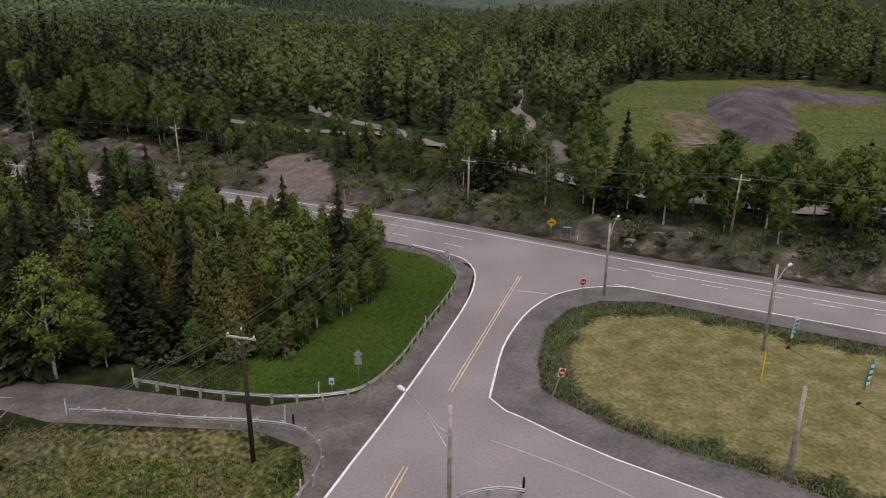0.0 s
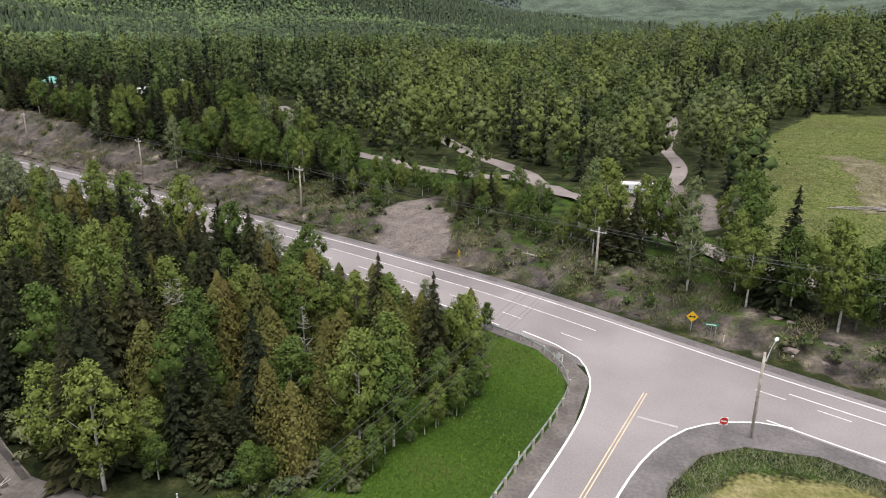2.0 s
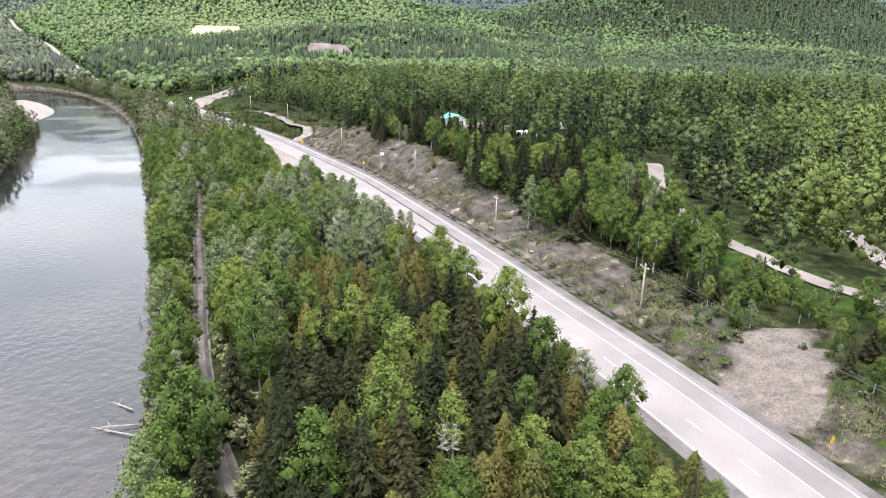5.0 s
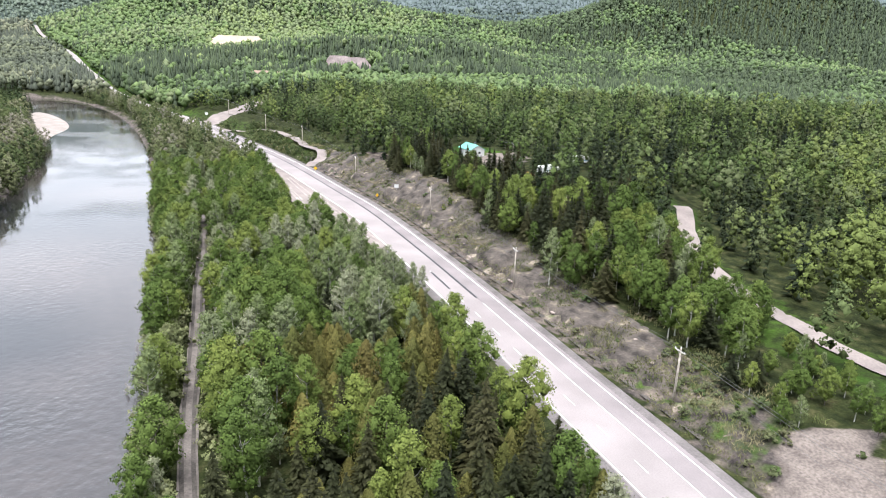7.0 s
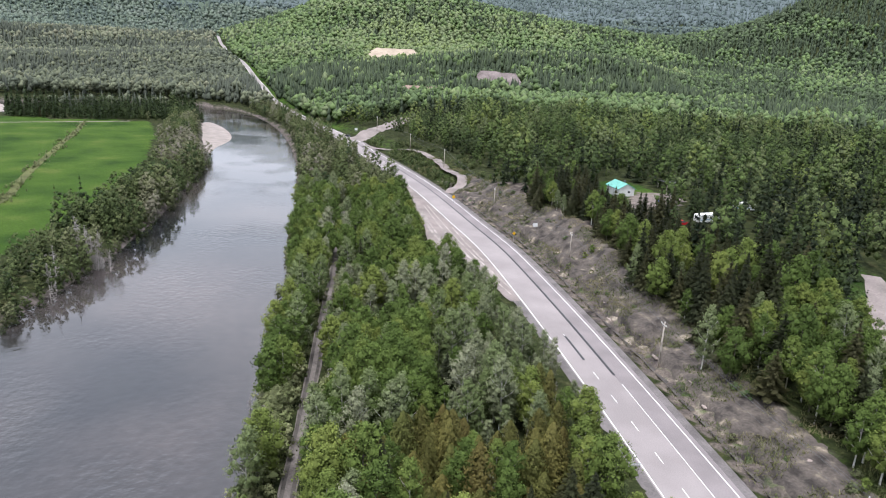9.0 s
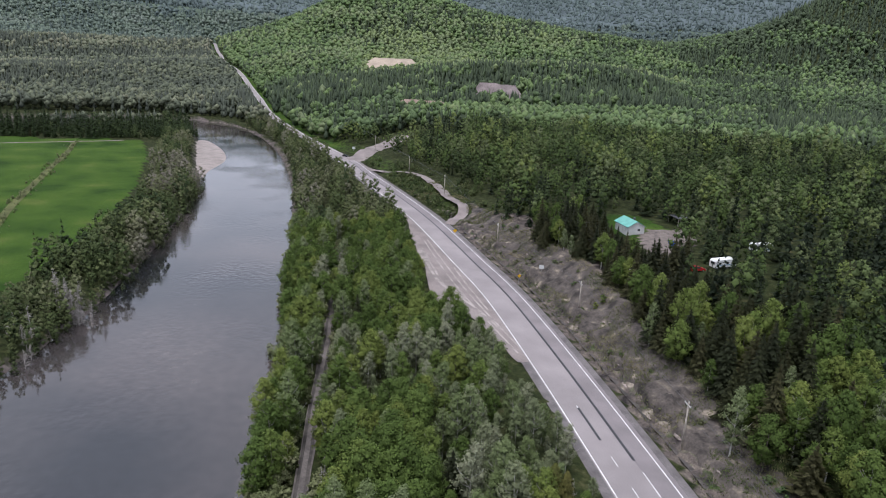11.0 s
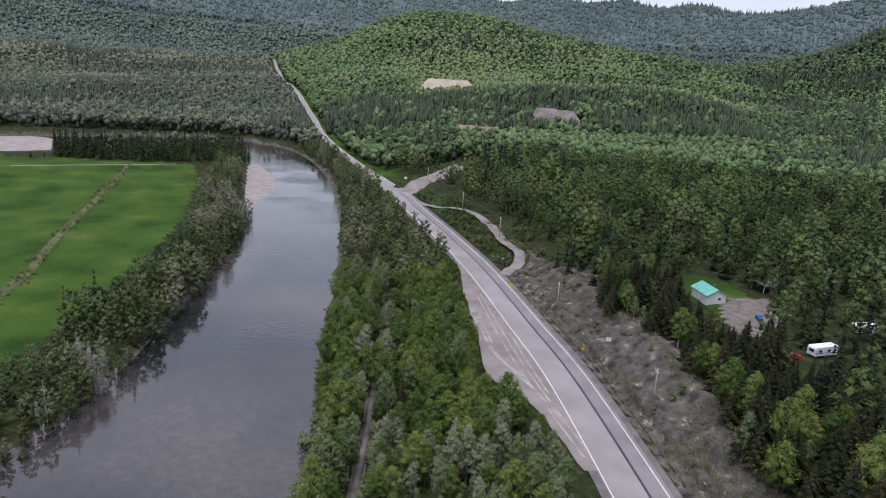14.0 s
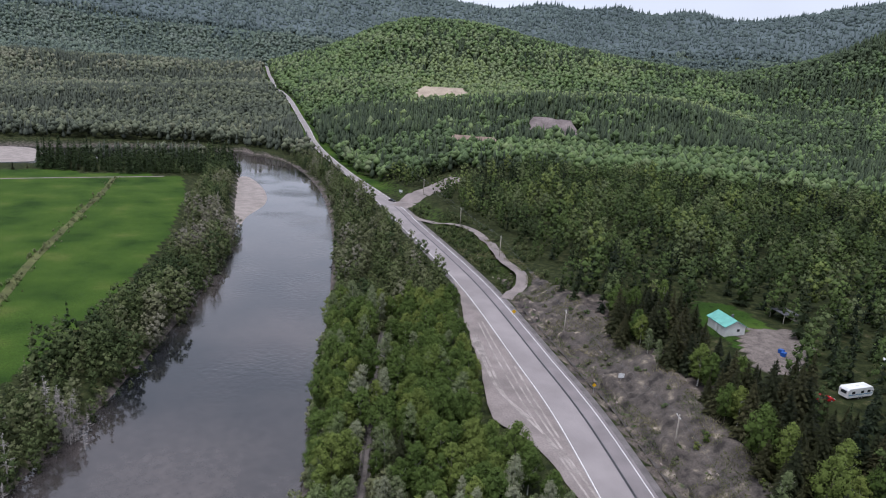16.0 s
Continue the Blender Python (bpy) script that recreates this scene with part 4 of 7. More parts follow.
def dead_tree(kind, seed, h, label, spread=0.2, limbs=46):
    rnd = np.random.default_rng(seed)
    t = thing(kind, label, "dead tree")
    s = Shape().rod([(0, 0, -0.4), (0.05 * h * rnd.uniform(-1, 1), 0, h * 0.5), (0.06 * h * rnd.uniform(-1, 1), 0, h)], [0.014 * h, 0.009 * h, 0.02], 6, False)
    part("trunk", s, DEADWOOD, t, smooth=True)
    b = Shape()
    for i in range(limbs):
        u = rnd.uniform(0.25, 0.97)
        a = rnd.uniform(0, 6.283)
        l = h * spread * (1.15 - u) * rnd.uniform(0.6, 1.3)
        z = h * u
        o = Vector((math.cos(a), math.sin(a), 0))
        m = Vector((0, 0, z)) + o * l * 0.5 + Vector((0, 0, l * 0.12))
        e = Vector((0, 0, z)) + o * l + Vector((0, 0, l * rnd.uniform(-0.1, 0.5)))
        b.rod([(0, 0, z), m, e], [0.05, 0.035, 0.008], 3, False)
        b.rod([m, m + Vector((rnd.uniform(-1, 1), rnd.uniform(-1, 1), rnd.uniform(0, 0.8))) * l * 0.4], [0.025, 0.006], 3, False)
    tagged(part("branchwork", b, DEADWOOD, t), "", "", "", "stuff")
    return t


def shrub_bush(kind, seed, h, r, leaves, label, n=330):
    rnd = np.random.default_rng(seed)
    t = thing(kind, label, "shrub")
    s = Shape()
    for i in range(5):
        a = 1.26 * i
        s.rod([(0, 0, -0.3), (math.cos(a) * r * 0.3, math.sin(a) * r * 0.3, h * 0.45), (math.cos(a) * r * 0.6, math.sin(a) * r * 0.6, h * 0.8)], [0.05, 0.035, 0.01], 4, False)
    part("stem", s, BARK, t)
    p, nn, core = crown_points(h, r, 7, n // 7, 0.2, "round", rnd)
    ob = new("foliage", leaf_mesh("foliage", np.concatenate([leaf_tris(p, nn, 0.15, 0.6, rnd), core]), leaves))
    ob.parent = t
    return t


KINDS = {
    "spruce": [conifer("spruce_tree", 11, 12.0, 2.7, SPRUCE, 13, 2600, "tall dark green spruce in the mixed wood"),
               conifer("spruce_tree", 12, 10.0, 2.4, SPRUCE, 11, 2300, "dark green spruce with drooping boughs"),
               conifer("pine_tree", 13, 11.0, 3.0, SPRUCE, 10, 2500, "grey-green pine with broad open boughs", 0.0, 0.4)],
    "cedar": [cedar_tree("cedar_tree", 21, 9.5, 1.7, "olive-brown cedar with ragged upright sprays"),
              cedar_tree("cedar_tree", 22, 8.0, 1.45, "brownish cedar crowded among darker trees")],
    "birch": [broadleaf("birch_tree", 31, 11.0, 2.6, BIRCH, BIRCHBARK, 48, 72, 0.125, 0.24, "fresh green birch with a white trunk"),
              broadleaf("aspen_tree", 32, 9.0, 2.3, BIRCH, BIRCHBARK, 42, 70, 0.125, 0.20, "bright green young aspen with a pale trunk"),
              broadleaf("maple_tree", 33, 10.5, 3.2, BIRCH, BARK, 54, 72, 0.135, 0.18, "rounded mid-green maple in full leaf")],
    "poplar": [broadleaf("poplar_tree", 41, 11.5, 2.2, POPLAR, BIRCHBARK, 44, 66, 0.115, 0.18, "grey-green poplar with a pale slender trunk"),
               broadleaf("poplar_tree", 42, 9.5, 2.0, POPLAR, BIRCHBARK, 40, 62, 0.115, 0.16, "silvery green young poplar")],
    "willow": [broadleaf("willow_tree", 51, 7.0, 2.6, WILLOW, BARK, 36, 58, 0.125, 0.06, "pale green willow leaning over the bank"),
               broadleaf("willow_tree", 52, 5.5, 2.3, WILLOW, BARK, 32, 54, 0.12, 0.05, "light green bushy willow by the water")],
    "dead": [dead_tree("dead_tree", 61, 10.5, "bleached grey leafless dead tree", 0.2), dead_tree("dead_tree", 62, 7.5, "grey bare twiggy dead tree on the bank", 0.3, 60)],
    "shrub": [shrub_bush("shrub", 71, 1.7, 1.2, SHRUB, "low olive-green shrub on the cut bank"), shrub_bush("shrub", 72, 1.1, 1.0, SHRUB, "low green shrub among stones"),
              shrub_bush("young_birch", 73, 3.0, 1.1, BIRCH, "young bright green birch sapling", 420)],
}
GROUPS = {"spruce": "spruces of the wood", "cedar": "cedars of the wood", "birch": "birches of the wood", "poplar": "poplars of the wood", "willow": "willows along the river",
          "dead": "dead trees", "shrub": "shrubs on the bank"}
used = set()


def plant(kind, variant, x, y, z, scale, turn):
    ob = KINDS[kind][variant]
    m = pose(x, y, z, 0, 0, turn) @ Matrix.Diagonal((scale, scale, scale * (0.92 + 0.16 * ((turn * 7) % 1)), 1))
    if (kind, variant) in used:
        ob = copy_thing(ob, m)
    else:
        used.add((kind, variant))
        ob.matrix_basis = m
        ob["group"] = GROUPS[kind]
    return ob


def scatter(x0, x1, y0, y1, step, rnd):
    """Jittered grid of plan points."""
    X, Y = np.meshgrid(np.arange(x0, x1, step), np.arange(y0, y1, step))
    X = X.ravel() + rnd.uniform(-0.45, 0.45, X.size) * step
    Y = Y.ravel() + rnd.uniform(-0.45, 0.45, Y.size) * step
    return X, Y


def free(X, Y):
    """Where trees may stand: off roads, tracks, water, yards and fields."""
    s, _ = beside(X, Y, ROAD)
    rd, k = beside(X, Y, RIVER)
    rd = np.abs(rd) - RIVER[k, 2]
    ok = rd > 1.0
    edge_n = 19.5 + 3 * ramp(-X, 118, 150) * (1 - ramp(-X, 290, 420)) - 10 * ramp(-X, 470, 600) + 3.5 * noise2(X, Y, 18, 11) - 4 * ramp(X, -10, 20)
    ok &= (s > edge_n) | (s < -10.2 + 3.6 * ramp(-X, 520, 640) + 1.2 * noise2(X, Y, 7, 12) - 0.8)
    for line, gap in ((TRACK, 2.3 - 0.9 * ramp(-X, 125, 160)), (NTRACK, 4.5), (BTRACK, 4.5), (CTRACK, 4.0), (JTRACK, 5.5), (JROAD, 11)):
        ok &= np.abs(beside(X, Y, line)[0]) > gap
    nd, _ = beside(X, Y, NTRACK)
    ok &= ~((nd < 0) & (nd > -9) & (X > -66) & (X < 4) & (noise2(X, Y, 5, 16) > -0.45))
    for k_ in range(0, 21, 3):
        ok &= ~inside(X - 0.8 * k_, Y + 0.57 * k_, PULLOFF)
    for poly in (PULLOFF, LAWN, PIT_FIELD, YARD, CAMPYARD, PATCH, FIELD, [(-152, 215), (-145, 213), (-141, 229), (-150, 231)]):
        ok &= ~inside(X, Y, poly)
    ok &= ~((X > np.interp(Y, [55, 57, 60, 62.6, 70, 84, 92], [-38, -28, -21.5, -18.5, -13.8, -14, -15.5]) + 0.8 * noise2(X, Y, 6, 13)) & (s < 0))
    ok &= ~((X > -48) & (Y < 56) & (s < 0) & (X > -40 - (Y - 56)))
    ok &= ~((X > -58) & (Y < 50) & (s < 0))
    ok &= ~inside(X, Y, [(-330, 205), (-300, 205), (-255, 195), (-255, 240), (-300, 250), (-345, 262), (-440, 275), (-470, 300), (-450, 240)])
    return ok, s, rd


# the wood between river and highway, tree by tree
X, Y = scatter(-262, -12, 44, 235, 3.15, rng)
ok, S, RDP = free(X, Y)
TD, _ = beside(X, Y, TRACK)
take = ok & (S < 0) & (np.sign(beside(X, Y, RIVER)[0]) > 0)
Z = ground_z(X, Y)
ST, ST2 = noise2(X, Y, 11, 23), noise2(X, Y, 16, 24) + 0.4 * noise2(X, Y, 6, 25)
for x, y, z, s_, rd_, td, st_, st2_ in zip(X[take], Y[take], Z[take], S[take], RDP[take], TD[take], ST[take], ST2[take]):
    q = rng.random()
    if rd_ < 7 and x < -50:
        if x > -130:
            kind = "willow" if q < 0.56 else "dead" if q < 0.63 else "poplar" if q < 0.82 else "birch"
        else:
            kind = "willow" if q < 0.14 else "dead" if q < 0.24 else "poplar" if q < 0.48 else "birch"
    elif abs(td) < 6.5 and x < -76:
        kind = "willow" if q < 0.2 else "birch" if q < 0.62 else "poplar" if q < 0.92 else "dead"
    elif x > -80:
        if rng.random() < 0.24:
            continue
        if s_ > -16:
            kind = "birch" if q < 0.5 else "poplar" if q < 0.62 else "cedar"
        elif x > -40 and y > 76:
            kind = "birch" if q < 0.62 else "cedar" if q < 0.94 else "spruce"
        elif x < -40 and y < 76:
            kind = "spruce" if q < 0.66 else "cedar" if q < 0.86 else "birch" if q < 0.96 else "dead"
        elif x < -42:
            kind = "spruce" if q < 0.46 else "cedar" if q < 0.76 else "birch" if q < 0.96 else "dead"
        elif y < 66 and x < -23:
            kind = "cedar" if q < 0.56 else "spruce" if q < 0.78 else "birch" if q < 0.94 else "dead"
        else:
            kind = "cedar" if q < 0.58 else "birch" if q < 0.8 else "spruce" if q < 0.94 else "dead"
    elif x > -116 and td > 7 and s_ < -16 and st_ > -0.05:
        kind = "cedar" if q < 0.7 else "spruce" if q < 0.8 else "birch"
    elif st2_ > 0.02 + 0.5 * float(ramp(-x, 128, 160)):
        kind = "poplar" if q < 0.84 else "birch" if q < 0.96 else "dead"
    else:
        kind = "birch" if q < 0.84 else "poplar" if q < 0.94 else "spruce" if q < 0.97 else "dead"
    if kind == "poplar" and rng.random() < 0.1:
        continue
    sc = rng.uniform(0.66, 1.22) * (0.62 if s_ > -14 or x > -17 else 1) * (0.9 if x < -130 else 1) * (1.12 if x < -130 and rd_ < 16 else 1)
    if kind == "dead":
        sc *= 0.8
    plant(kind, int(rng.integers(len(KINDS[kind]))), x, y, z, sc, rng.uniform(0, 360))

SEEN = ([(-193, 226), (-178, 224), (-166, 221), (-166, 232), (-180, 238), (-193, 238)], [(-152, 214), (-146, 215), (-144, 229), (-150, 231)])


def before(x, y, gaps):
    """Whether a place lies in front of the house, its yard or the trailer, as seen from over the river."""
    x, y = np.asarray(x, float), np.asarray(y, float)
    hit = np.zeros(x.shape, bool)
    for g in gaps:
        for poly in SEEN:
            hit |= inside(x - 0.53 * g, y + 0.85 * g, poly)
    return hit

# willow scrub that overhangs the near bank
X, Y = scatter(-262, -48, 40, 190, 2.3, rng)
ok, S, RDP = free(X, Y)
TD = np.abs(beside(X, Y, TRACK)[0])
take = (RDP > -0.6) & ((RDP < 6) | (TD < 4)) & (np.sign(beside(X, Y, RIVER)[0]) > 0) & (TD > 1.7) & (S < -12)
Z = np.maximum(ground_z(X, Y), -3.4)
items = []


def leafy(seed, h, r, clumps, per, size, low, shape="round"):
    """A crown for a joined wood: leaf clumps round their dense insides."""
    rnd = np.random.default_rng(seed)
    p, n, core = crown_points(h, r, clumps, per, low, shape, rnd, 0.64)
    return np.concatenate([leaf_tris(p, n, size, 0.5, rnd, 0.6), core])


SCRUB = [leafy(77 + i, 3.6, 1.9, 12, 17, 0.21, 0.05) for i in range(3)]
for x, y, z in zip(X[take], Y[take], Z[take]):
    items.append((SCRUB[int(rng.integers(3))], x, y, z - 0.3, rng.uniform(0.6, 1.25), rng.uniform(0, 6.28), rng.uniform(0, 1)))
BANKSCRUB = items
# first rows of the wood above the cut bank, tree by tree
X, Y = scatter(-215, 60, 85, 275, 3.5, rng)
ok, S, RDP = free(X, Y)
take = ok & (S > 0) & (S < 44 + 10 * noise2(X, Y, 20, 21)) & (rng.random(len(X)) < 0.86)
Z = ground_z(X, Y)
B0, B1 = before(X, Y, (0, 3)), before(X, Y, (6, 9, 12, 15, 18))
for x, y, z, s_, b0, b1 in zip(X[take], Y[take], Z[take], S[take], B0[take], B1[take]):
    q = rng.random()
    if x < -98:
        kind = "spruce" if q < 0.78 else "birch" if q < 0.95 else "poplar"
    elif x < -58:
        kind = "birch" if q < 0.58 else "spruce" if q < 0.78 else "poplar"
    elif x < -40:
        kind = "birch" if q < 0.62 else "spruce" if q < 0.8 else "poplar"
    else:
        kind = "birch" if q < 0.66 else "poplar" if q < 0.84 else "spruce"
    if b0:
        continue
    if b1:
        plant("spruce", int(rng.integers(len(KINDS["spruce"]))), x, y, z, rng.uniform(0.36, 0.6), rng.uniform(0, 360))
        continue
    plant(kind, int(rng.integers(len(KINDS[kind]))), x, y, z, rng.uniform(0.7, 1.2) * (0.5 if -50 < x < -2 and s_ < 44 else 1), rng.uniform(0, 360))

# shrubs on the bank
X, Y = scatter(-330, 70, 60, 250, 2.7, rng)
S, _ = beside(X, Y, ROAD)
take = (S > 11) & (S < 24) & (noise2(X, Y, 7, 22) > np.where(X > -62, -0.35, 0.1)) & ~inside(X, Y, PATCH) & (rng.random(len(X)) < np.where(X > -62, 0.95, 0.3))
take |= (S > 14) & (S < 30) & (rng.random(len(X)) < 0.08)
for line in (NTRACK, CTRACK, JTRACK):
    take &= np.abs(beside(X, Y, line)[0]) > 3
Z = ground_z(X, Y)
for x, y, z in zip(X[take], Y[take], Z[take]):
    v = 2 if rng.random() < 0.08 else int(rng.integers(2))
    plant("shrub", v, x, y, z - 0.05, rng.uniform(0.55, 1.1), rng.uniform(0, 360))


# ---- woods farther off, joined ----
def low_spruce(seed, h, r, tiers, count):
    rnd = np.random.default_rng(seed)
    q = sprays(h, r, tiers, count, rnd, 0.5, 0.2)
    mid = q.mean(1, keepdims=True)
    mid[..., 3:] = 0
    q = mid + (q - mid) * np.array([1.5, 1.5, 1.5, 1, 1, 1])
    u = np.linspace(0.15, 0.85, 4)
    return np.concatenate([q, cores(np.stack([0 * u, 0 * u, h * u], 1), 0.6 * r * (1 - u) + 0.1, rnd, 1.6)])


def far_crown(seed, h, r, n, size, lobes=3):
    """A far rounded crown: a few lobes, rough with leaf clumps."""
    rnd = np.random.default_rng(seed)
    a = np.arange(lobes) * 2.4 + rnd.uniform(0, 6)
    z = h * np.linspace(0.55, 0.80, lobes)
    c = np.stack([0.42 * r * np.cos(a), 0.42 * r * np.sin(a), z], 1)
    c[-1, :2] *= 0.3
    q = unit(rnd.normal(0, 1, (n, 3)))
    q[:, 2] = np.abs(q[:, 2])
    p = c[rnd.integers(0, lobes, n)] + q * r * rnd.uniform(0.55, 0.8, (n, 1))
    return np.concatenate([cores(c, np.full(lobes, 0.85 * r), rnd, 0.9), leaf_tris(p, q + np.array([0, 0, 0.3]), size, 0.35, rnd, 0.85)])


def far_spire(seed, h, r, n, size):
    """A far pointed conifer: stacked skirts and a few boughs."""
    rnd = np.random.default_rng(seed)
    u = np.array([0.22, 0.55])
    body = cores(np.stack([0 * u, 0 * u, h * u], 1), r * np.array([0.95, 0.55]), rnd, 1.0)
    foot = h * u.repeat(8)[:, None]
    body[..., 2] = np.where(body[..., 2] > foot + 0.1 * r, foot + 0.42 * h, body[..., 2])
    k = rnd.uniform(0, 0.9, n)
    a = rnd.uniform(0, 6.283, n)
    o = np.stack([np.cos(a), np.sin(a), np.full(n, 0.4)], 1)
    p = np.stack([np.cos(a) * r * (1 - k) * 0.9, np.sin(a) * r * (1 - k) * 0.9, h * (0.08 + 0.85 * k)], 1)
    return np.concatenate([body, leaf_tris(p, o, size, 0.4, rnd)])


def joined_wood(name, label, items, mat=None):
    """items: (quads, x, y, z, scale, turn, tint), all into one mesh."""
    vs, ts = [], []
    for kind in {id(i[0]): i[0] for i in items}.values():
        own = [i for i in items if i[0] is kind]
        A = np.array([i[1:] for i in own], float)
        c, s_ = np.cos(A[:, 4]), np.sin(A[:, 4])
        q = kind.reshape(-1, 6)
        P = np.empty((len(own), len(q), 6), np.float32)
        for k, size in ((0, A[:, 3:4]), (3, 1.0)):
            P[:, :, k] = (q[None, :, k] * c[:, None] - q[None, :, k + 1] * s_[:, None]) * size
            P[:, :, k + 1] = (q[None, :, k] * s_[:, None] + q[None, :, k + 1] * c[:, None]) * size
            P[:, :, k + 2] = q[None, :, k + 2] * size
        P[:, :, :3] += A[:, None, :3]
        vs.append(P.reshape(-1, 6))
        ts.append(np.repeat(A[:, 5], len(q)))
    me = leaf_mesh(name, np.vstack(vs), mat or WOODS)
    me.attributes.new("tint", "FLOAT", "POINT").data.foreach_set("value", np.concatenate(ts).astype(np.float32))
    return tagged(new(name, me), label, "trees", "", "stuff")


joined_wood("willow_scrub", "pale green willow scrub overhanging the near bank", BANKSCRUB, SCRUBLEAF)
MID_B = [leafy(81 + i, 10.5 + 0.9 * i, 2.6 + 0.28 * i, 18, 21, 0.23, 0.18) for i in range(5)]
MID_B2 = [leafy(191 + i, 10.5 + 0.8 * i, 2.7 + 0.28 * i, 15, 13, 0.30, 0.2) for i in range(6)]
MID_W = [leafy(131 + i, 10.0, 2.9, 17, 14, 0.28, 0.12) for i in range(4)]
MID_S = [low_spruce(91 + i, 12 + i, 2.0, 10, 150) for i in range(3)]
FAR_B = [far_crown(101 + i, 11.5 + 0.5 * i, 4.0, 16, 0.8) for i in range(6)]
FAR_S = [far_spire(111 + i, 14.5, 2.4, 10, 0.6) for i in range(4)]
VAST_B = [far_crown(121 + i, 11.0 + 0.5 * i, 4.4, 7, 1.0, 2) for i in range(5)]
DOT_B = [far_crown(151 + i, 11.0, 4.8, 3, 1.2, 1) for i in range(4)]


def pick(rnd, conifers, broad, spruces):
    if rnd.random() < conifers:
        return spruces[int(rnd.integers(len(spruces)))], rnd.uniform(0.0, 0.28)
    return broad[int(rnd.integers(len(broad)))], rnd.uniform(0.35, 1.0)


X, Y = scatter(-640, 230, 80, 560, 5.7, rng)
ok, S, RDP = free(X, Y)
D = np.hypot(X + 60, Y - 100)
first_rows = (X > -215) & (X < 60) & (S < 40)
hidden = before(X, Y, (0, 3, 6, 9))
take = ok & (S > 0) & ~first_rows & ~hidden & (D < 470) & (X < 150 + 0.4 * (Y - 90))
items = []
Z = ground_z(X, Y)
stand = noise2(X, Y, 55, 31) + 0.5 * noise2(X, Y, 22, 32)
species = noise2(X, Y, 17, 33) + 0.5 * noise2(X, Y, 40, 34)
for x, y, z, st, sp in zip(X[take], Y[take], Z[take], stand[take], species[take]):
    q, tint = pick(rng, float(np.clip(0.24 - 0.10 * (x > -65) + 0.5 * st + 0.30 * (-300 < x < -110 and y < 290), 0.05, 0.92)), MID_B if math.hypot(x + 60, y - 100) < 165 else MID_B2, MID_S)
    if rng.random() < 0.09:
        continue
    if tint > 0.3:
        tint = float(np.clip(0.84 - 0.32 * float(ramp(-x, 60, 130)) + 0.30 * sp + rng.normal(0, 0.24), 0.28, 1))
    items.append((q, x, y, z - 0.2, rng.uniform(0.62, 1.28) + 0.16 * sp + (0.3 if rng.random() < 0.14 else 0), rng.uniform(0, 6.28), tint))
joined_wood("north_woods", "dense mixed spruce and birch forest on the hillside", items)
take = ok & (S < 0) & (np.sign(beside(X, Y, RIVER)[0]) > 0) & (X < -262)
items = [(*pick(rng, 0.06, MID_W, MID_S)[:1], x, y, z - 0.2, rng.uniform(0.6, 1.35), rng.uniform(0, 6.28), float(np.clip(rng.normal(0.5, 0.22), 0, 1))) for x, y, z in zip(X[take], Y[take], Z[take])]
joined_wood("riverside_woods", "grey-green poplars and willows between river and highway", items, GREYLEAF)

# far bank: a strip of trees, the field behind, spruces at its end
X, Y = scatter(-760, -150, -140, 260, 4.2, rng)
rdx, k = beside(X, Y, RIVER)
rd = np.abs(rdx) - RIVER[k, 2]
take = (rdx < 0) & (rd > -1.2) & (rd < 20 + 5 * noise2(X, Y, 30, 41)) & ~inside(X, Y, FIELD) & (X > -600)
take &= (rd > 5.5) | (X < -592) | (X > -398)
take |= (rdx < 0) & (rd > 2) & (X < -560) & ~inside(X, Y, FIELD) & (X > -640) & (rng.random(len(X)) < 0.75) & (Y > 64)
Z = np.maximum(ground_z(X, Y), -3.6)
items = []
for x, y, z in zip(X[take], Y[take], Z[take]):
    q, tint = pick(rng, 0.9 if x < -575 else 0.06, MID_W, MID_S)
    grow = float(np.clip(1.0 + 0.35 * noise2(np.array([x]), np.array([y]), 14, 43)[0] + rng.normal(0, 0.16), 0.5, 1.6))
    pale = float(np.clip(0.40 + 0.5 * noise2(np.array([x]), np.array([y]), 22, 44)[0] + (0.35 if -450 < x < -380 else 0) + rng.normal(0, 0.16), 0, 1))
    items.append((q, x, y, z - 0.3, grow * (1.1 if x < -575 else 0.68 if x > -250 else 1.0), rng.uniform(0, 6.28), tint * 0.3 if x < -575 else pale))
for x, y, z, g in zip(X, Y, Z, rd + np.where(rdx < 0, 0, 99)):
    if -2.6 < g < 3.0 and (x > -398 or -640 < x < -592):
        items.append((MID_W[0], x, y, z - 0.9, rng.uniform(0.3, 0.55), rng.uniform(0, 6.28), rng.uniform(0.05, 0.5)))
joined_wood("far_bank_woods", "dark grey-green willows and spruces along the far river bank", items, GREYLEAF)

# the forest of valley and hills, thinning to clumps with distance
items = []
r = 430.0
while r < 3900:
    gap = 6.3 * max(1.0, (r / 950) ** 0.85) if r < 2050 else r * 0.0056
    a0, a1 = (55, 196) if r < 720 else (82, 192) if r < 2050 else (94, 190)
    for a in np.arange(radians(a0), radians(a1), gap / r):
        items.append((r + rng.uniform(-0.5, 0.5) * gap, a + rng.uniform(-0.5, 0.5) * gap / r, gap))
    r += gap * 0.95
A = np.array(items)
X, Y = -60 + A[:, 0] * np.cos(A[:, 1]), 90 + A[:, 0] * np.sin(A[:, 1])
ok, S, RDP = free(X, Y)
ok &= ~((np.hypot(X + 60, Y - 100) < 480) & (S > 0)) & ~((X > -640) & (S < 0))
ok &= ~((S < 0) & (np.abs(S) < 11.5)) & ~((RDP < 12))
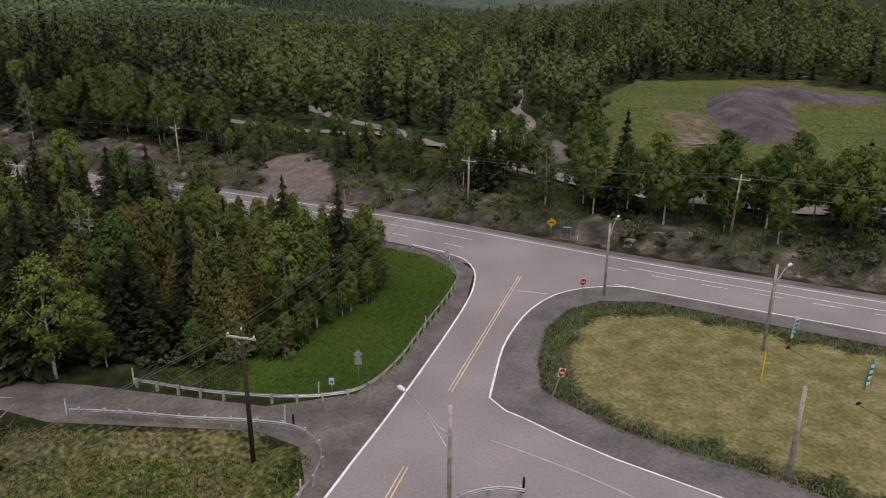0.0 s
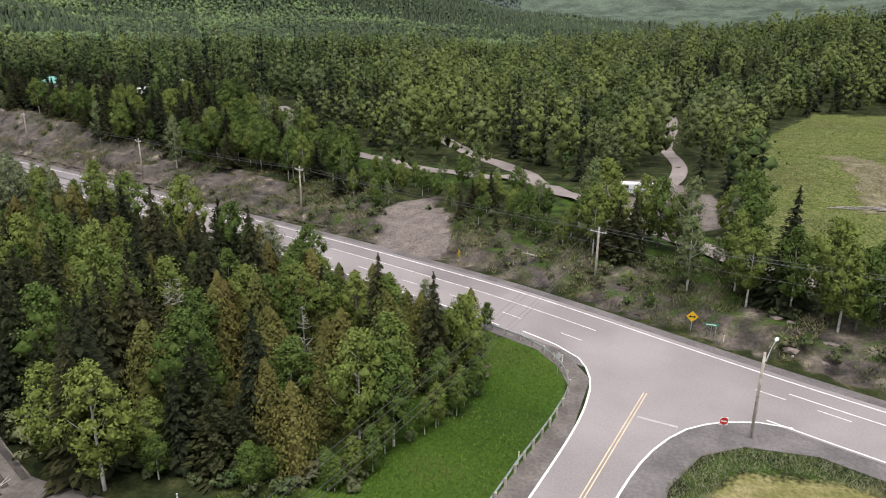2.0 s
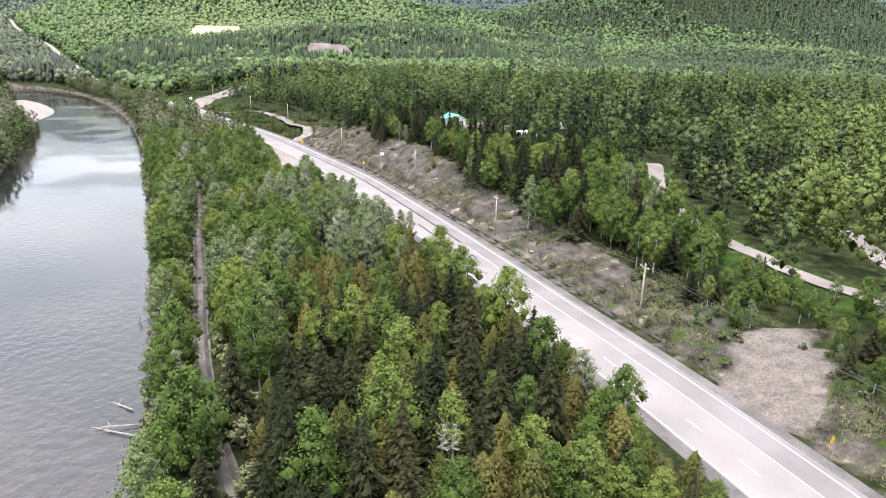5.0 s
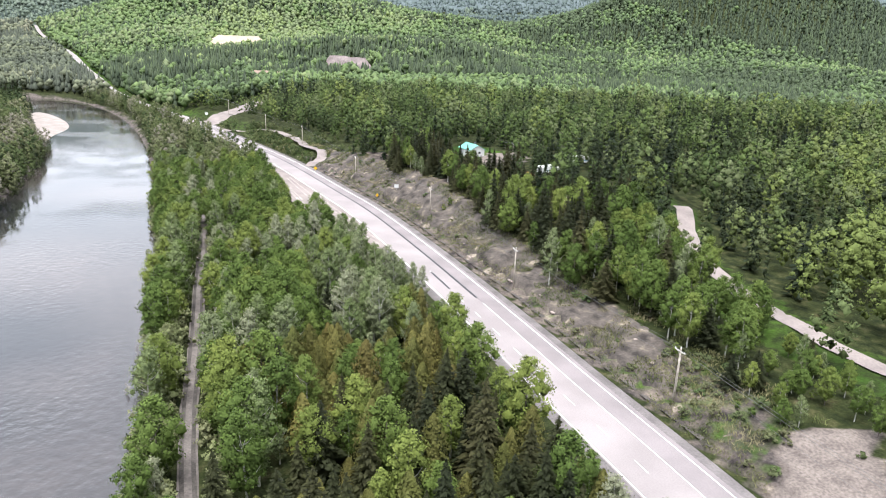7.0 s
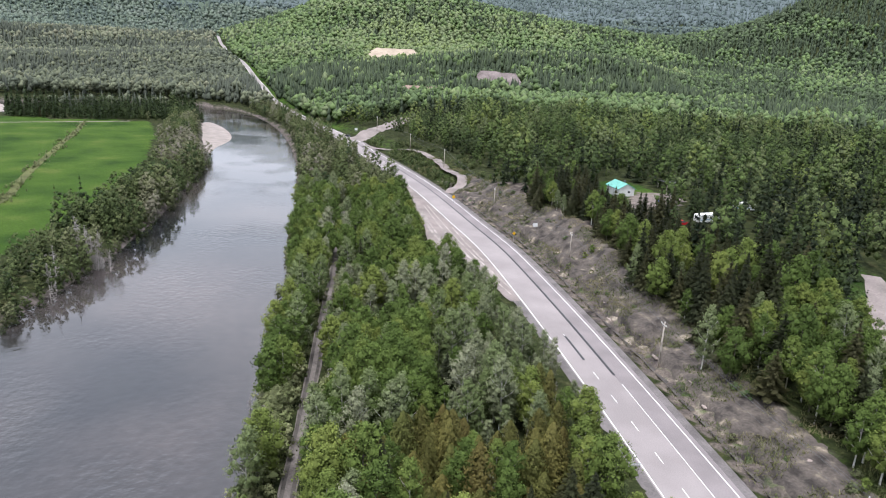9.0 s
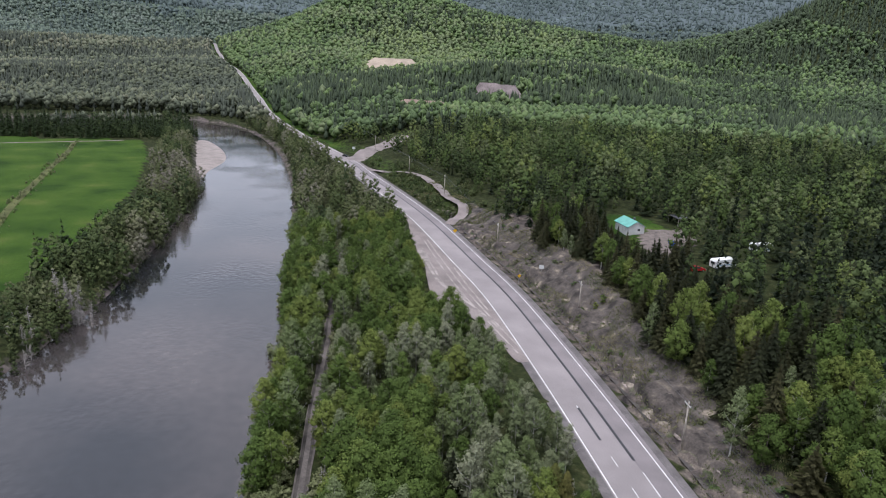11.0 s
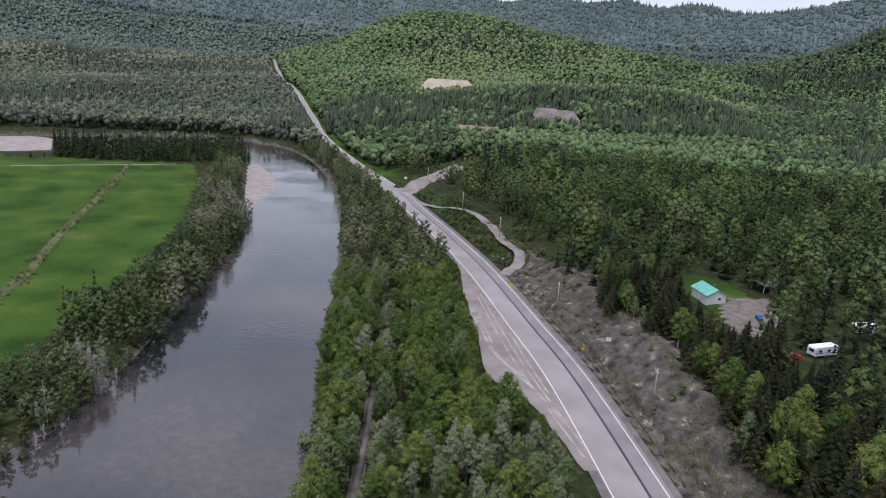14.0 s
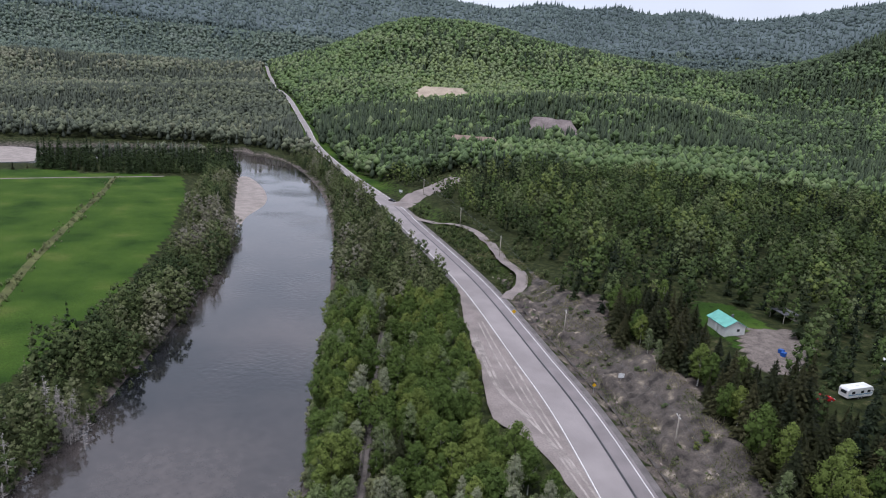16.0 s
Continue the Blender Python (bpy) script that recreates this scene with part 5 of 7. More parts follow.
for fx, fy, fr, turn, front in ((-640, 531, 28, 51, 0.75), (-585, 402, 24, 58, 0.35), (-944, 572, 40, 58, 0.9)):
    c_, s_ = math.cos(radians(turn)), math.sin(radians(turn))
    u = (X - fx) * c_ + (Y - fy) * s_
    v = -(X - fx) * s_ + (Y - fy) * c_
    ok &= ~((np.abs(u) < fr * (1 + 0.25 * noise2(X, Y, 13, 61))) & (v > -fr * front) & (v < fr * 0.75))
Z = ground_z(X, Y)
stand = noise2(X, Y, 110, 51) + 0.6 * noise2(X, Y, 45, 52)
shade = noise2(X, Y, 160, 53) + 0.6 * noise2(X, Y, 60, 54)
R = np.hypot(X + 60, Y - 90)
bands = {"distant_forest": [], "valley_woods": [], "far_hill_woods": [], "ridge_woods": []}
for x, y, z, g, st, sh, s_, r_ in zip(X[ok], Y[ok], Z[ok], A[ok, 2], stand[ok], shade[ok], S[ok], R[ok]):
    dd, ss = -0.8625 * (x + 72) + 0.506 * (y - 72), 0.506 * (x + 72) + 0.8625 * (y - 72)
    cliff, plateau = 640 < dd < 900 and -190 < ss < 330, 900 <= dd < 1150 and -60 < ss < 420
    # shade over the right-hand hill, put into darker tints and more conifers
    hill_shade = 0.0 if plateau else float(ramp(ss, 180, 520))
    con = 0.34 + 0.45 * st + (0.3 if s_ < 0 else -0.08) + (0.75 if cliff else 0) - (0.6 if plateau else 0) + (0.8 if ss > 850 and r_ < 2050 else 0) + 0.3 * hill_shade
    if rng.random() < min(0.96, max(0.03, con)) * (1 if r_ < 2050 else 0.6):
        q, tint = FAR_S[int(rng.integers(4))], rng.uniform(0.0, 0.28)
    else:
        q = FAR_B[int(rng.integers(6))] if r_ < 1100 else VAST_B[int(rng.integers(5))] if r_ < 2850 else DOT_B[int(rng.integers(4))]
        tint = float(np.clip(0.62 - 0.14 * float(ramp(-r_, -760, -520)) + (0.24 if plateau else 0) - 0.28 * hill_shade + 0.26 * sh + rng.normal(0, 0.13), 0.22, 1))
    sc = max(0.95, g / 6.2)
    # farther bands take bluer, paler leaf colours in place of haze
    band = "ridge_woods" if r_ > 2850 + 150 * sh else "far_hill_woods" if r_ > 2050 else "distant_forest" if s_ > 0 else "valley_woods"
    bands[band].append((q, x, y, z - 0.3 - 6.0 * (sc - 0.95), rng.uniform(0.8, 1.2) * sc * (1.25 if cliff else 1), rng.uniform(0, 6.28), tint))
joined_wood("distant_forest", "mixed forest over the green hill, leaf colours lightened for haze", bands["distant_forest"], FARLEAF)
joined_wood("valley_woods", "mixed woods over the valley floor, coloured grey-olive for haze", bands["valley_woods"], VALLEYLEAF)
joined_wood("ridge_woods", "woods along the far ridge, coloured faint blue-green for haze", bands["ridge_woods"], HAZED_RIDGELEAF)
joined_wood("far_hill_woods", "woods over the far hills, coloured blue-green for haze", bands["far_hill_woods"], HAZELEAF)


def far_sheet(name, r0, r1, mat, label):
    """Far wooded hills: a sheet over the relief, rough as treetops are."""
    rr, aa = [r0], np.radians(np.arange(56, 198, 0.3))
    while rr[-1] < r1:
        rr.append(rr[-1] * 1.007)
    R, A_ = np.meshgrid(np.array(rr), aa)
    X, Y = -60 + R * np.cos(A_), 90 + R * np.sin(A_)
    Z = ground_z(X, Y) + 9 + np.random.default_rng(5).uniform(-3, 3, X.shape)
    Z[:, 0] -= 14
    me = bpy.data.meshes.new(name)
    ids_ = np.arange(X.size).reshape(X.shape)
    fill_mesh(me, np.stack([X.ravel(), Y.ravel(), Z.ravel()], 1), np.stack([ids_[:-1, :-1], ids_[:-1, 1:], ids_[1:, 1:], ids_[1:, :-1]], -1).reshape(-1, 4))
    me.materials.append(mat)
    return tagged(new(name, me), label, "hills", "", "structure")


# both sheets carry the distance haze in their base colours
far_sheet("backdrop_hills", 1980, 2900, HAZY, "far wooded hills, coloured blue-green for haze")
far_sheet("backdrop_ridge", 2960, 4250, HAZED_RIDGE, "wooded ridge at the valley's end, coloured faint blue for haze")


# ---- bare faces on the hill ----
def bare_face(name, x, y, turn, wide, deep, rise, mat, label, base=None):
    """A bare slope set into the hillside, uneven and ragged at the rim."""
    m = pose(x, y, 0, 0, 0, turn)
    nu, nv = 18, 12
    s = Shape()
    pts = []
    for j in range(nv + 1):
        for i in range(nu + 1):
            u, v = i / nu, j / nv
            w = wide * (0.75 + 0.25 * math.sin(3.1 * v + 1.2 * u))
            p = m @ Vector(((u - 0.5) * w, (v - 0.5) * deep, 0))
            g = base if base is not None else height(p.x, p.y)
            z = g + 0.6 + rise * (v ** 0.85) + 0.05 * rise * float(noise2(np.array([p.x]), np.array([p.y]), 9, 71)[0])
            pts.append((p.x, p.y, z))
    s.v = pts
    s.f = [(j * (nu + 1) + i, j * (nu + 1) + i + 1, (j + 1) * (nu + 1) + i + 1, (j + 1) * (nu + 1) + i) for j in range(nv) for i in range(nu)]
    return setting(name, s, mat, label, "slope", True)


FACE = material("quarry_rock", (0.20, 0.165, 0.16), 0.95, scale=0.09, vary=0.3, fine=0.7, bump=0.6)
OCHRE = material("brown_sand", (0.27, 0.20, 0.16), 0.95, scale=0.08, vary=0.25, fine=1.0)
SAND = material("pale_sand", (0.38, 0.31, 0.24), 0.95, scale=0.08, vary=0.15, fine=1.2)
bare_face("quarry_face", -640, 531, 51, 62, 30, 32, FACE, "grey-brown bare quarry face below spruces", height(-640, 531) - 12)
bare_face("lower_quarry", -585, 402, 58, 55, 20, 12, OCHRE, "sandy cut slope at the foot of the hill", height(-585, 402))
bare_face("hill_clearing", -944, 572, 58, 88, 60, 22, SAND, "pale sandy clearing round the hilltop house", height(-944, 572) - 6)


# ---- poles and cables ----
POLES = {}
PALEWOOD = material("pale_crossarm_wood", (0.58, 0.56, 0.53), 0.8, scale=1.5, vary=0.15, fine=10)


def utility_pole(key, x, y, top, turn, mat=WOOD, arm=2.4, label="weathered wooden utility pole with a crossarm", lean=(0, 0), second=False):
    z = height(x, y)
    t = thing("utility_pole", label, "utility pole", "poles of the power line", at=pose(x, y, z, lean[0], lean[1], turn))
    h = top - z
    part("pole", Shape().rod([(0, 0, -0.5), (0, 0, h * 0.5), (0, 0, h)], [0.19, 0.165, 0.13], 10), mat, t, smooth=True)
    if arm:
        part("crossarm", Shape().box(-arm / 2, -0.18, h - 0.55, arm / 2, -0.07, h - 0.43), PALEWOOD, t, "pale wooden crossarm")
        for k in (-0.45, 0.45):
            part("brace", Shape().rod([(k * arm * 0.62, -0.12, h - 0.55), (0, -0.12, h - 1.05)], 0.02, 4), STEEL, t)
        for k in (-arm / 2 + 0.12, 0.0, arm / 2 - 0.12):
            zz = h - 0.42 if k else h
            part("insulator", Shape().rod([(k, -0.12 if k else 0, zz), (k, -0.12 if k else 0, zz + 0.10), (k, -0.12 if k else 0, zz + 0.2)], [0.045, 0.08, 0.05], 8), PORCELAIN, t, smooth=True)
    if second:
        part("transformer", Shape().rod([(0.38, 0, h - 2.4), (0.38, 0, h - 2.3), (0.38, 0, h - 1.55), (0.38, 0, h - 1.45)], [0.2, 0.24, 0.24, 0.18], 12), STEEL, t, "grey transformer can", smooth=True)
    POLES[key] = (t.matrix_world.copy(), h, arm)
    return t


def cable(a, b, k, drop=0.0, sag=0.6, name="cable", radius=0.019):
    """One hanging wire from pole a to pole b: k picks the insulator."""
    ends = []
    for q in (a, b):
        m, h, arm = POLES[q]
        ends.append(m @ Vector(((arm / 2 - 0.12) * k if not drop else 0.15, -0.12 if k else 0, (h - 0.22 if k else h + 0.2) - drop)))
    pts = [ends[0].lerp(ends[1], t) - Vector((0, 0, 4 * sag * t * (1 - t))) for t in (i / 12 for i in range(13))]
    tagged(part(name, Shape().rod(pts, radius, 4), WIRE), "thin grey overhead power cable sagging between poles", "cable", "overhead cables")


LINE = [("east", 88, 60, 11.0), ("B", 34.2, 87.6, 10.1), ("A", -0.35, 105.3, 9.0), ("C", -54.7, 132.3, 9.9), ("D", -103.2, 154.6, 10.0), ("E", -158.3, 182.9, 11.1), ("F", -220.8, 204.2, 10.4),
        ("G", -302.6, 235.9, 12.2), ("G2", -364, 253, 11.6), ("H", -446, 275, 12.9), ("I", -505, 292, 13.5), ("J", -570, 300, 13), ("K", -640, 316, 14)]
for key, x, y, top in LINE:
    utility_pole(key, x, y, top, -28 if key != "B" else -22, lean=(0, 2) if key == "B" else (0, 0), second=False)
for (a, *_), (b, *_) in zip(LINE, LINE[1:]):
    for k in (-1, 0, 1):
        cable(a, b, k)
    cable(a, b, 0, 2.2, 0.9)
utility_pole("P", -19.6, 42, 9.4, -17, DARKWOOD, 2.2, "dark creosoted utility pole with a pale crossarm beside the track")
utility_pole("Q", -47, 2, 9.0, -17, DARKWOOD, 2.2, "dark creosoted utility pole by the river")
for a, b in (("Q", "P"), ("P", "A")):
    for k in (-1, 0, 1):
        cable(a, b, k, 0, 0.8)
    cable(a, b, 0, 1.9, 1.0)


def street_lamp(x, y, top, turn, reach, label, head=7.8, drop=0.0):
    z = height(x, y)
    t = thing("street_lamp", label, "street lamp", "street lamps at the junction", at=pose(x, y, z, 0, 0, turn))
    h = top - z
    part("pole", Shape().rod([(0, 0, -0.5), (0, 0, h * 0.6), (0, 0, h)], [0.15, 0.13, 0.11], 10), WOOD, t, smooth=True)
    a0, a1 = head - z - 0.9, head - z
    part("arm", Shape().rod([(0, 0.1, a0), (0, reach * 0.25, a0 + 0.1), (0, reach * 0.7, a1 - 0.15), (0, reach, a1)], 0.035, 6), STEEL, t, "curved galvanised lamp arm", smooth=True)
    part("arm_brace", Shape().rod([(0, 0.1, a0 - 1.0), (0, reach * 0.55, a1 - 0.4)], 0.018, 5), STEEL, t)
    part("lamp_head", Shape().rod([(0, reach - 0.1, a1), (0, reach + 0.12, a1 + 0.03), (0, reach + 0.45, a1 + 0.02), (0, reach + 0.72, a1 - 0.04)], [0.06, 0.15, 0.17, 0.05], 10), WHITE, t, "white cobra lamp head", smooth=True)
    return t


street_lamp(-6, 33.2, 8.9, 38, 4.3, "wooden street lamp pole with a long curved arm", 7.9)
street_lamp(12.8, 70.8, 8.4, -28, 3.6, "leaning wooden street lamp pole at the junction", 8.2)
street_lamp(24.4, 57.2, 8.5, -50, 2.6, "wooden street lamp pole on the mown lawn", 7.8)
utility_pole("R", 17, 38.3, 7.0, 35, arm=0.0, label="plain short wooden pole at the lawn edge")
yg = thing("guy_guard", "yellow plastic guy wire guard on the lawn", "guy guard", at=pose(21.5, 51.5, height(21.5, 51.5)))
part("guard", Shape().rod([(0, 0, 0), (0.5, 0.9, 2.3)], 0.06, 6), SIGNYEL, yg)
part("wire", Shape().rod([(0.5, 0.9, 2.3), (3.4, 6.3, 9.0)], 0.012, 4), WIRE, yg)


# ---- guardrails ----
def guardrail(line, label, step=2.0, end_posts=True):
    pts = smooth_line(line, 0.7)
    t = thing("guardrail", label, "guardrail", "guardrails", at=pose(pts[0][0], pts[0][1], 0))
    o = pts[0][:2]
    prof = [(0.0, 0.46), (0.055, 0.52), (0.055, 0.57), (0.0, 0.615), (0.055, 0.66), (0.055, 0.71), (0.0, 0.77)]
    s = Shape()
    for (d0, z0), (d1, z1) in zip(prof, prof[1:]):
        a, b = offset(pts, d0) - o, offset(pts, d1) - o
        for i in range(len(pts) - 1):
            s.poly([(*a[i], z0), (*a[i + 1], z0), (*b[i + 1], z1), (*b[i], z1)])
    rail = part("rail", s, STEEL, t, "dull galvanised corrugated rail", smooth=True)
    run = np.concatenate([[0], np.cumsum(np.linalg.norm(np.diff(pts, axis=0), axis=1))])
    back = offset(pts, -0.13) - o
    for d in np.arange(0.3, run[-1], step):
        x, y = np.interp(d, run, back[:, 0]), np.interp(d, run, back[:, 1])
        i = min(int(np.searchsorted(run, d)), len(pts) - 1)
        g = pts[min(i + 1, len(pts) - 1)] - pts[max(i - 1, 0)]
        m = pose(x, y, 0, 0, 0, math.degrees(math.atan2(g[1], g[0])))
        part("post", Shape().box(-0.09, -0.1, -0.6, 0.09, 0.1, 0.80, m, 0.12), WOOD, t)
    return t


guardrail([(-31.5, 51.3), (-25, 49.4), (-18.5, 48.5), (-14.4, 48.9), (-12, 50.4), (-9.6, 55), (-7.2, 62.5), (-4.6, 70.5), (-3.4, 76.5), (-4.7, 81.5), (-8, 85.8), (-13, 89)], "curving galvanised guardrail between grass and side road")
guardrail([(-15.6, 36), (-14.6, 39), (-14.7, 41.5), (-16.6, 43.9), (-20, 44.9), (-25, 45.4), (-30, 46.2), (-34.5, 46.6)], "curving galvanised guardrail beside the dirt track")
guardrail([(-1, 36.6), (-2.6, 36.9), (-4.6, 36.4), (-6.2, 35), (-7.4, 32)], "short galvanised guardrail at the lot corner")


def delineator(x, y, h=1.3, mat=WHITE, label="white flexible marker post at the road edge"):
    t = thing("marker_post", label, "marker post", "marker posts", at=pose(x, y, min(height(x, y), 0), 3, 2, 20))
    part("post", Shape().box(-0.05, -0.02, -0.1, 0.05, 0.02, h), mat, t)
    part("band", Shape().box(-0.053, -0.024, h - 0.22, 0.053, 0.024, h - 0.1), SIGNYEL if h < 1.35 else STEEL, t, "reflective band")


for x, y, h in ((-31.8, 51.8, 1.5), (-35, 47, 1.5), (-18, 45.6, 1.6), (-16, 49.4, 1.4), (-7.3, 62.6, 1.3), (-4.2, 81.5, 1.3), (-9, 87.6, 1.4), (14.2, 91.2, 1.2), (-15.4, 37.2, 1.3)):
    delineator(x, y, h)
for x, y in ((-1, 37.2), (-17.2, 44.9)):
    t = thing("dark_post", "short dark post beside the guardrail", "post", at=pose(x, y, 0))
    part("post", Shape().rod([(0, 0, -0.2), (0, 0, 0.9), (0, 0, 1.15)], [0.09, 0.09, 0.06], 8), BLACK, t)


# ---- signs ----
def disc(r, y0, y1, z, n=20, phase=0.0):
    s = Shape()
    s.rod([(0, y0, z), (0, y1, z)], r, n)
    return s


def sign_post(name, x, y, turn, label, h, lean=0.0, mat=STEEL):
    t = thing(name, label, "road sign", at=pose(x, y, height(x, y), 0, lean, turn))
    part("post", Shape().box(-0.035, 0.0, -0.3, 0.035, 0.05, h), mat, t, "steel sign post")
    return t


for x, y, lean, turn in ((9.9, 69.6, 4, 10), (3.1, 49.2, 22, 30)):
    t = sign_post("do_not_enter_sign", x, y, turn, "round red and white no entry sign" + (" on a leaning post" if lean > 9 else " at the junction"), 2.5, lean)
    part("panel", Shape().box(-0.38, -0.03, 1.75, 0.38, 0.0, 2.51), WHITE, t, "square white sign panel")
    part("red_disc", disc(0.36, -0.036, -0.03, 2.13), SIGNRED, t, "red disc")
    part("white_bar", Shape().box(-0.25, -0.042, 2.07, 0.25, -0.036, 2.19), WHITE, t, "white bar")


def diamond(x, y, turn, z, size, label, arrows=True):
    t = sign_post("warning_sign", x, y, turn, label, z + 0.3)
    m = Matrix.Translation((0, -0.02, z)) @ Matrix.Rotation(radians(45), 4, "Y")
    part("panel", Shape().box(-size, -0.012, -size, size, 0.012, size, m), SIGNYEL, t, "yellow diamond panel")
    if arrows:
        s = Shape().poly([(-0.42, -0.04, z), (-0.2, -0.04, z + 0.2), (-0.2, -0.04, z + 0.07), (0.2, -0.04, z + 0.07), (0.2, -0.04, z + 0.2), (0.42, -0.04, z), (0.2, -0.04, z - 0.2),
                           (0.2, -0.04, z - 0.07), (-0.2, -0.04, z - 0.07), (-0.2, -0.04, z - 0.2)])
        part("arrow", s, BLACK, t, "black double arrow")
    return t


diamond(10.9, 93.6, -8, 2.3, 0.5, "yellow diamond sign with a double arrow on the bank")
diamond(-20.7, 111.9, -100, 2.0, 0.45, "yellow warning sign turned side on beside the highway", False)
diamond(-243, 201.4, 62, 2.9, 0.55, "yellow diamond warning sign beside the highway", False)
diamond(-190, 189, 62, 2.6, 0.42, "small yellow warning sign on the bank", False)
t = sign_post("green_sign", 13, 92.6, -10, "green road name board with pale lettering bars", 2.0)
part("board", Shape().box(-0.75, -0.03, 1.7, 0.75, 0.0, 2.05), SIGNGRN, t, "green board")
part("lettering_bar", Shape().box(-0.6, -0.036, 1.81, 0.55, -0.03, 1.94), WHITE, t, "pale bar of lettering")
part("post", Shape().box(0.5, 0.0, -0.3, 0.57, 0.05, 2.0), STEEL, t)
t = sign_post("route_marker", -13, 52.2, 10, "grey backs of two small route signs on one post", 2.6)
for z in (2.4, 1.75):
    part("panel", Shape().box(-0.3, -0.03, z - 0.3, 0.3, 0.0, z + 0.3, Matrix.Translation((0, 0, z)) @ Matrix.Rotation(radians(45 if z > 2 else 0), 4, "Y") @ Matrix.Translation((0, 0, -z))), STEEL, t, "bare metal sign back")
t = sign_post("route_marker", -4.6, 79, 30, "grey diamond sign back behind the guardrail", 2.6)
part("panel", Shape().box(-0.35, -0.03, -0.35, 0.35, 0.0, 0.35, Matrix.Translation((0, 0, 2.3)) @ Matrix.Rotation(radians(45), 4, "Y")), STEEL, t, "bare metal sign back")
t = sign_post("blue_marker", -15, 50.1, 0, "small white and blue marker sign by the guardrail", 1.3)
part("panel", Shape().box(-0.22, -0.03, 0.75, 0.22, 0.0, 1.35), WHITE, t, "white panel")
part("symbol", Shape().box(-0.13, -0.036, 0.85, 0.13, -0.03, 1.1), SIGNBLUE, t, "blue block")
t = sign_post("white_sign", -187, 195, 62, "white square sign facing the highway on the bank", 3.2)
part("panel", Shape().box(-0.75, -0.03, 2.0, 0.75, 0.0, 3.2), WHITE, t, "plain white panel")
t = sign_post("white_sign", -462, 267, 60, "white sign beside the gravel road", 2.8)
part("panel", Shape().box(-1.0, -0.03, 1.2, 1.0, 0.0, 2.8), WHITE, t, "plain white panel")
t = sign_post("low_sign", -83, 125.2, 60, "low pale sign at the road edge", 0.7)
part("panel", Shape().box(-0.9, -0.03, 0.3, 0.9, 0.0, 0.75), STEEL, t, "pale metal panel")
for i in range(4):
    part("lettering_bar", Shape().box(-0.75 + 0.4 * i, -0.036, 0.42, -0.45 + 0.4 * i, -0.03, 0.64), WHITE, t)


def feather_flag(x, y, turn, h, mat, label):
    t = thing("feather_flag", label, "flag", "feather flags on the lawn", at=pose(x, y, height(x, y), 0, 4, turn))
    part("pole", Shape().rod([(0, 0, 0), (0, 0, h * 0.8), (0.18, 0, h)], [0.03, 0.025, 0.015], 6), BLACK, t)
    s = Shape()
    n = 10
    for i in range(n):
        a, b = i / n, (i + 1) / n
        w = [0.62 * math.sin(math.pi * (0.12 + 0.8 * q)) ** 0.6 for q in (a, b)]
        z = [h * (0.3 + 0.68 * q) for q in (a, b)]
        s.poly([(0.03, 0.05 * math.sin(6 * a), z[0]), (0.03 + w[0], 0.08 * math.sin(5 * a + 1), z[0]), (0.03 + w[1], 0.08 * math.sin(5 * b + 1), z[1]), (0.03, 0.05 * math.sin(6 * b), z[1])])
    part("banner", s, mat, t, "tall narrow cloth banner")
    for i in range(4):
        z = h * (0.42 + 0.12 * i)
        part("lettering_bar", Shape().box(0.12, -0.10, z, 0.5, -0.085, z + h * 0.07), SIGNBLUE if mat is WHITE else WHITE, t)
    part("base", disc(0.28, -0.04, 0.04, 0.0, 12), BLACK, t)
    t.children[-1].matrix_basis = Matrix.Rotation(radians(90), 4, "X")


feather_flag(27, 57.6, 20, 3.4, WHITE, "white feather flag with blue lettering bars on the lawn")
feather_flag(27.6, 47.6, 20, 4.2, material("teal_cloth", (0.10, 0.30, 0.28), 0.8, scale=1, vary=0.2), "teal and white feather flag on the lawn")


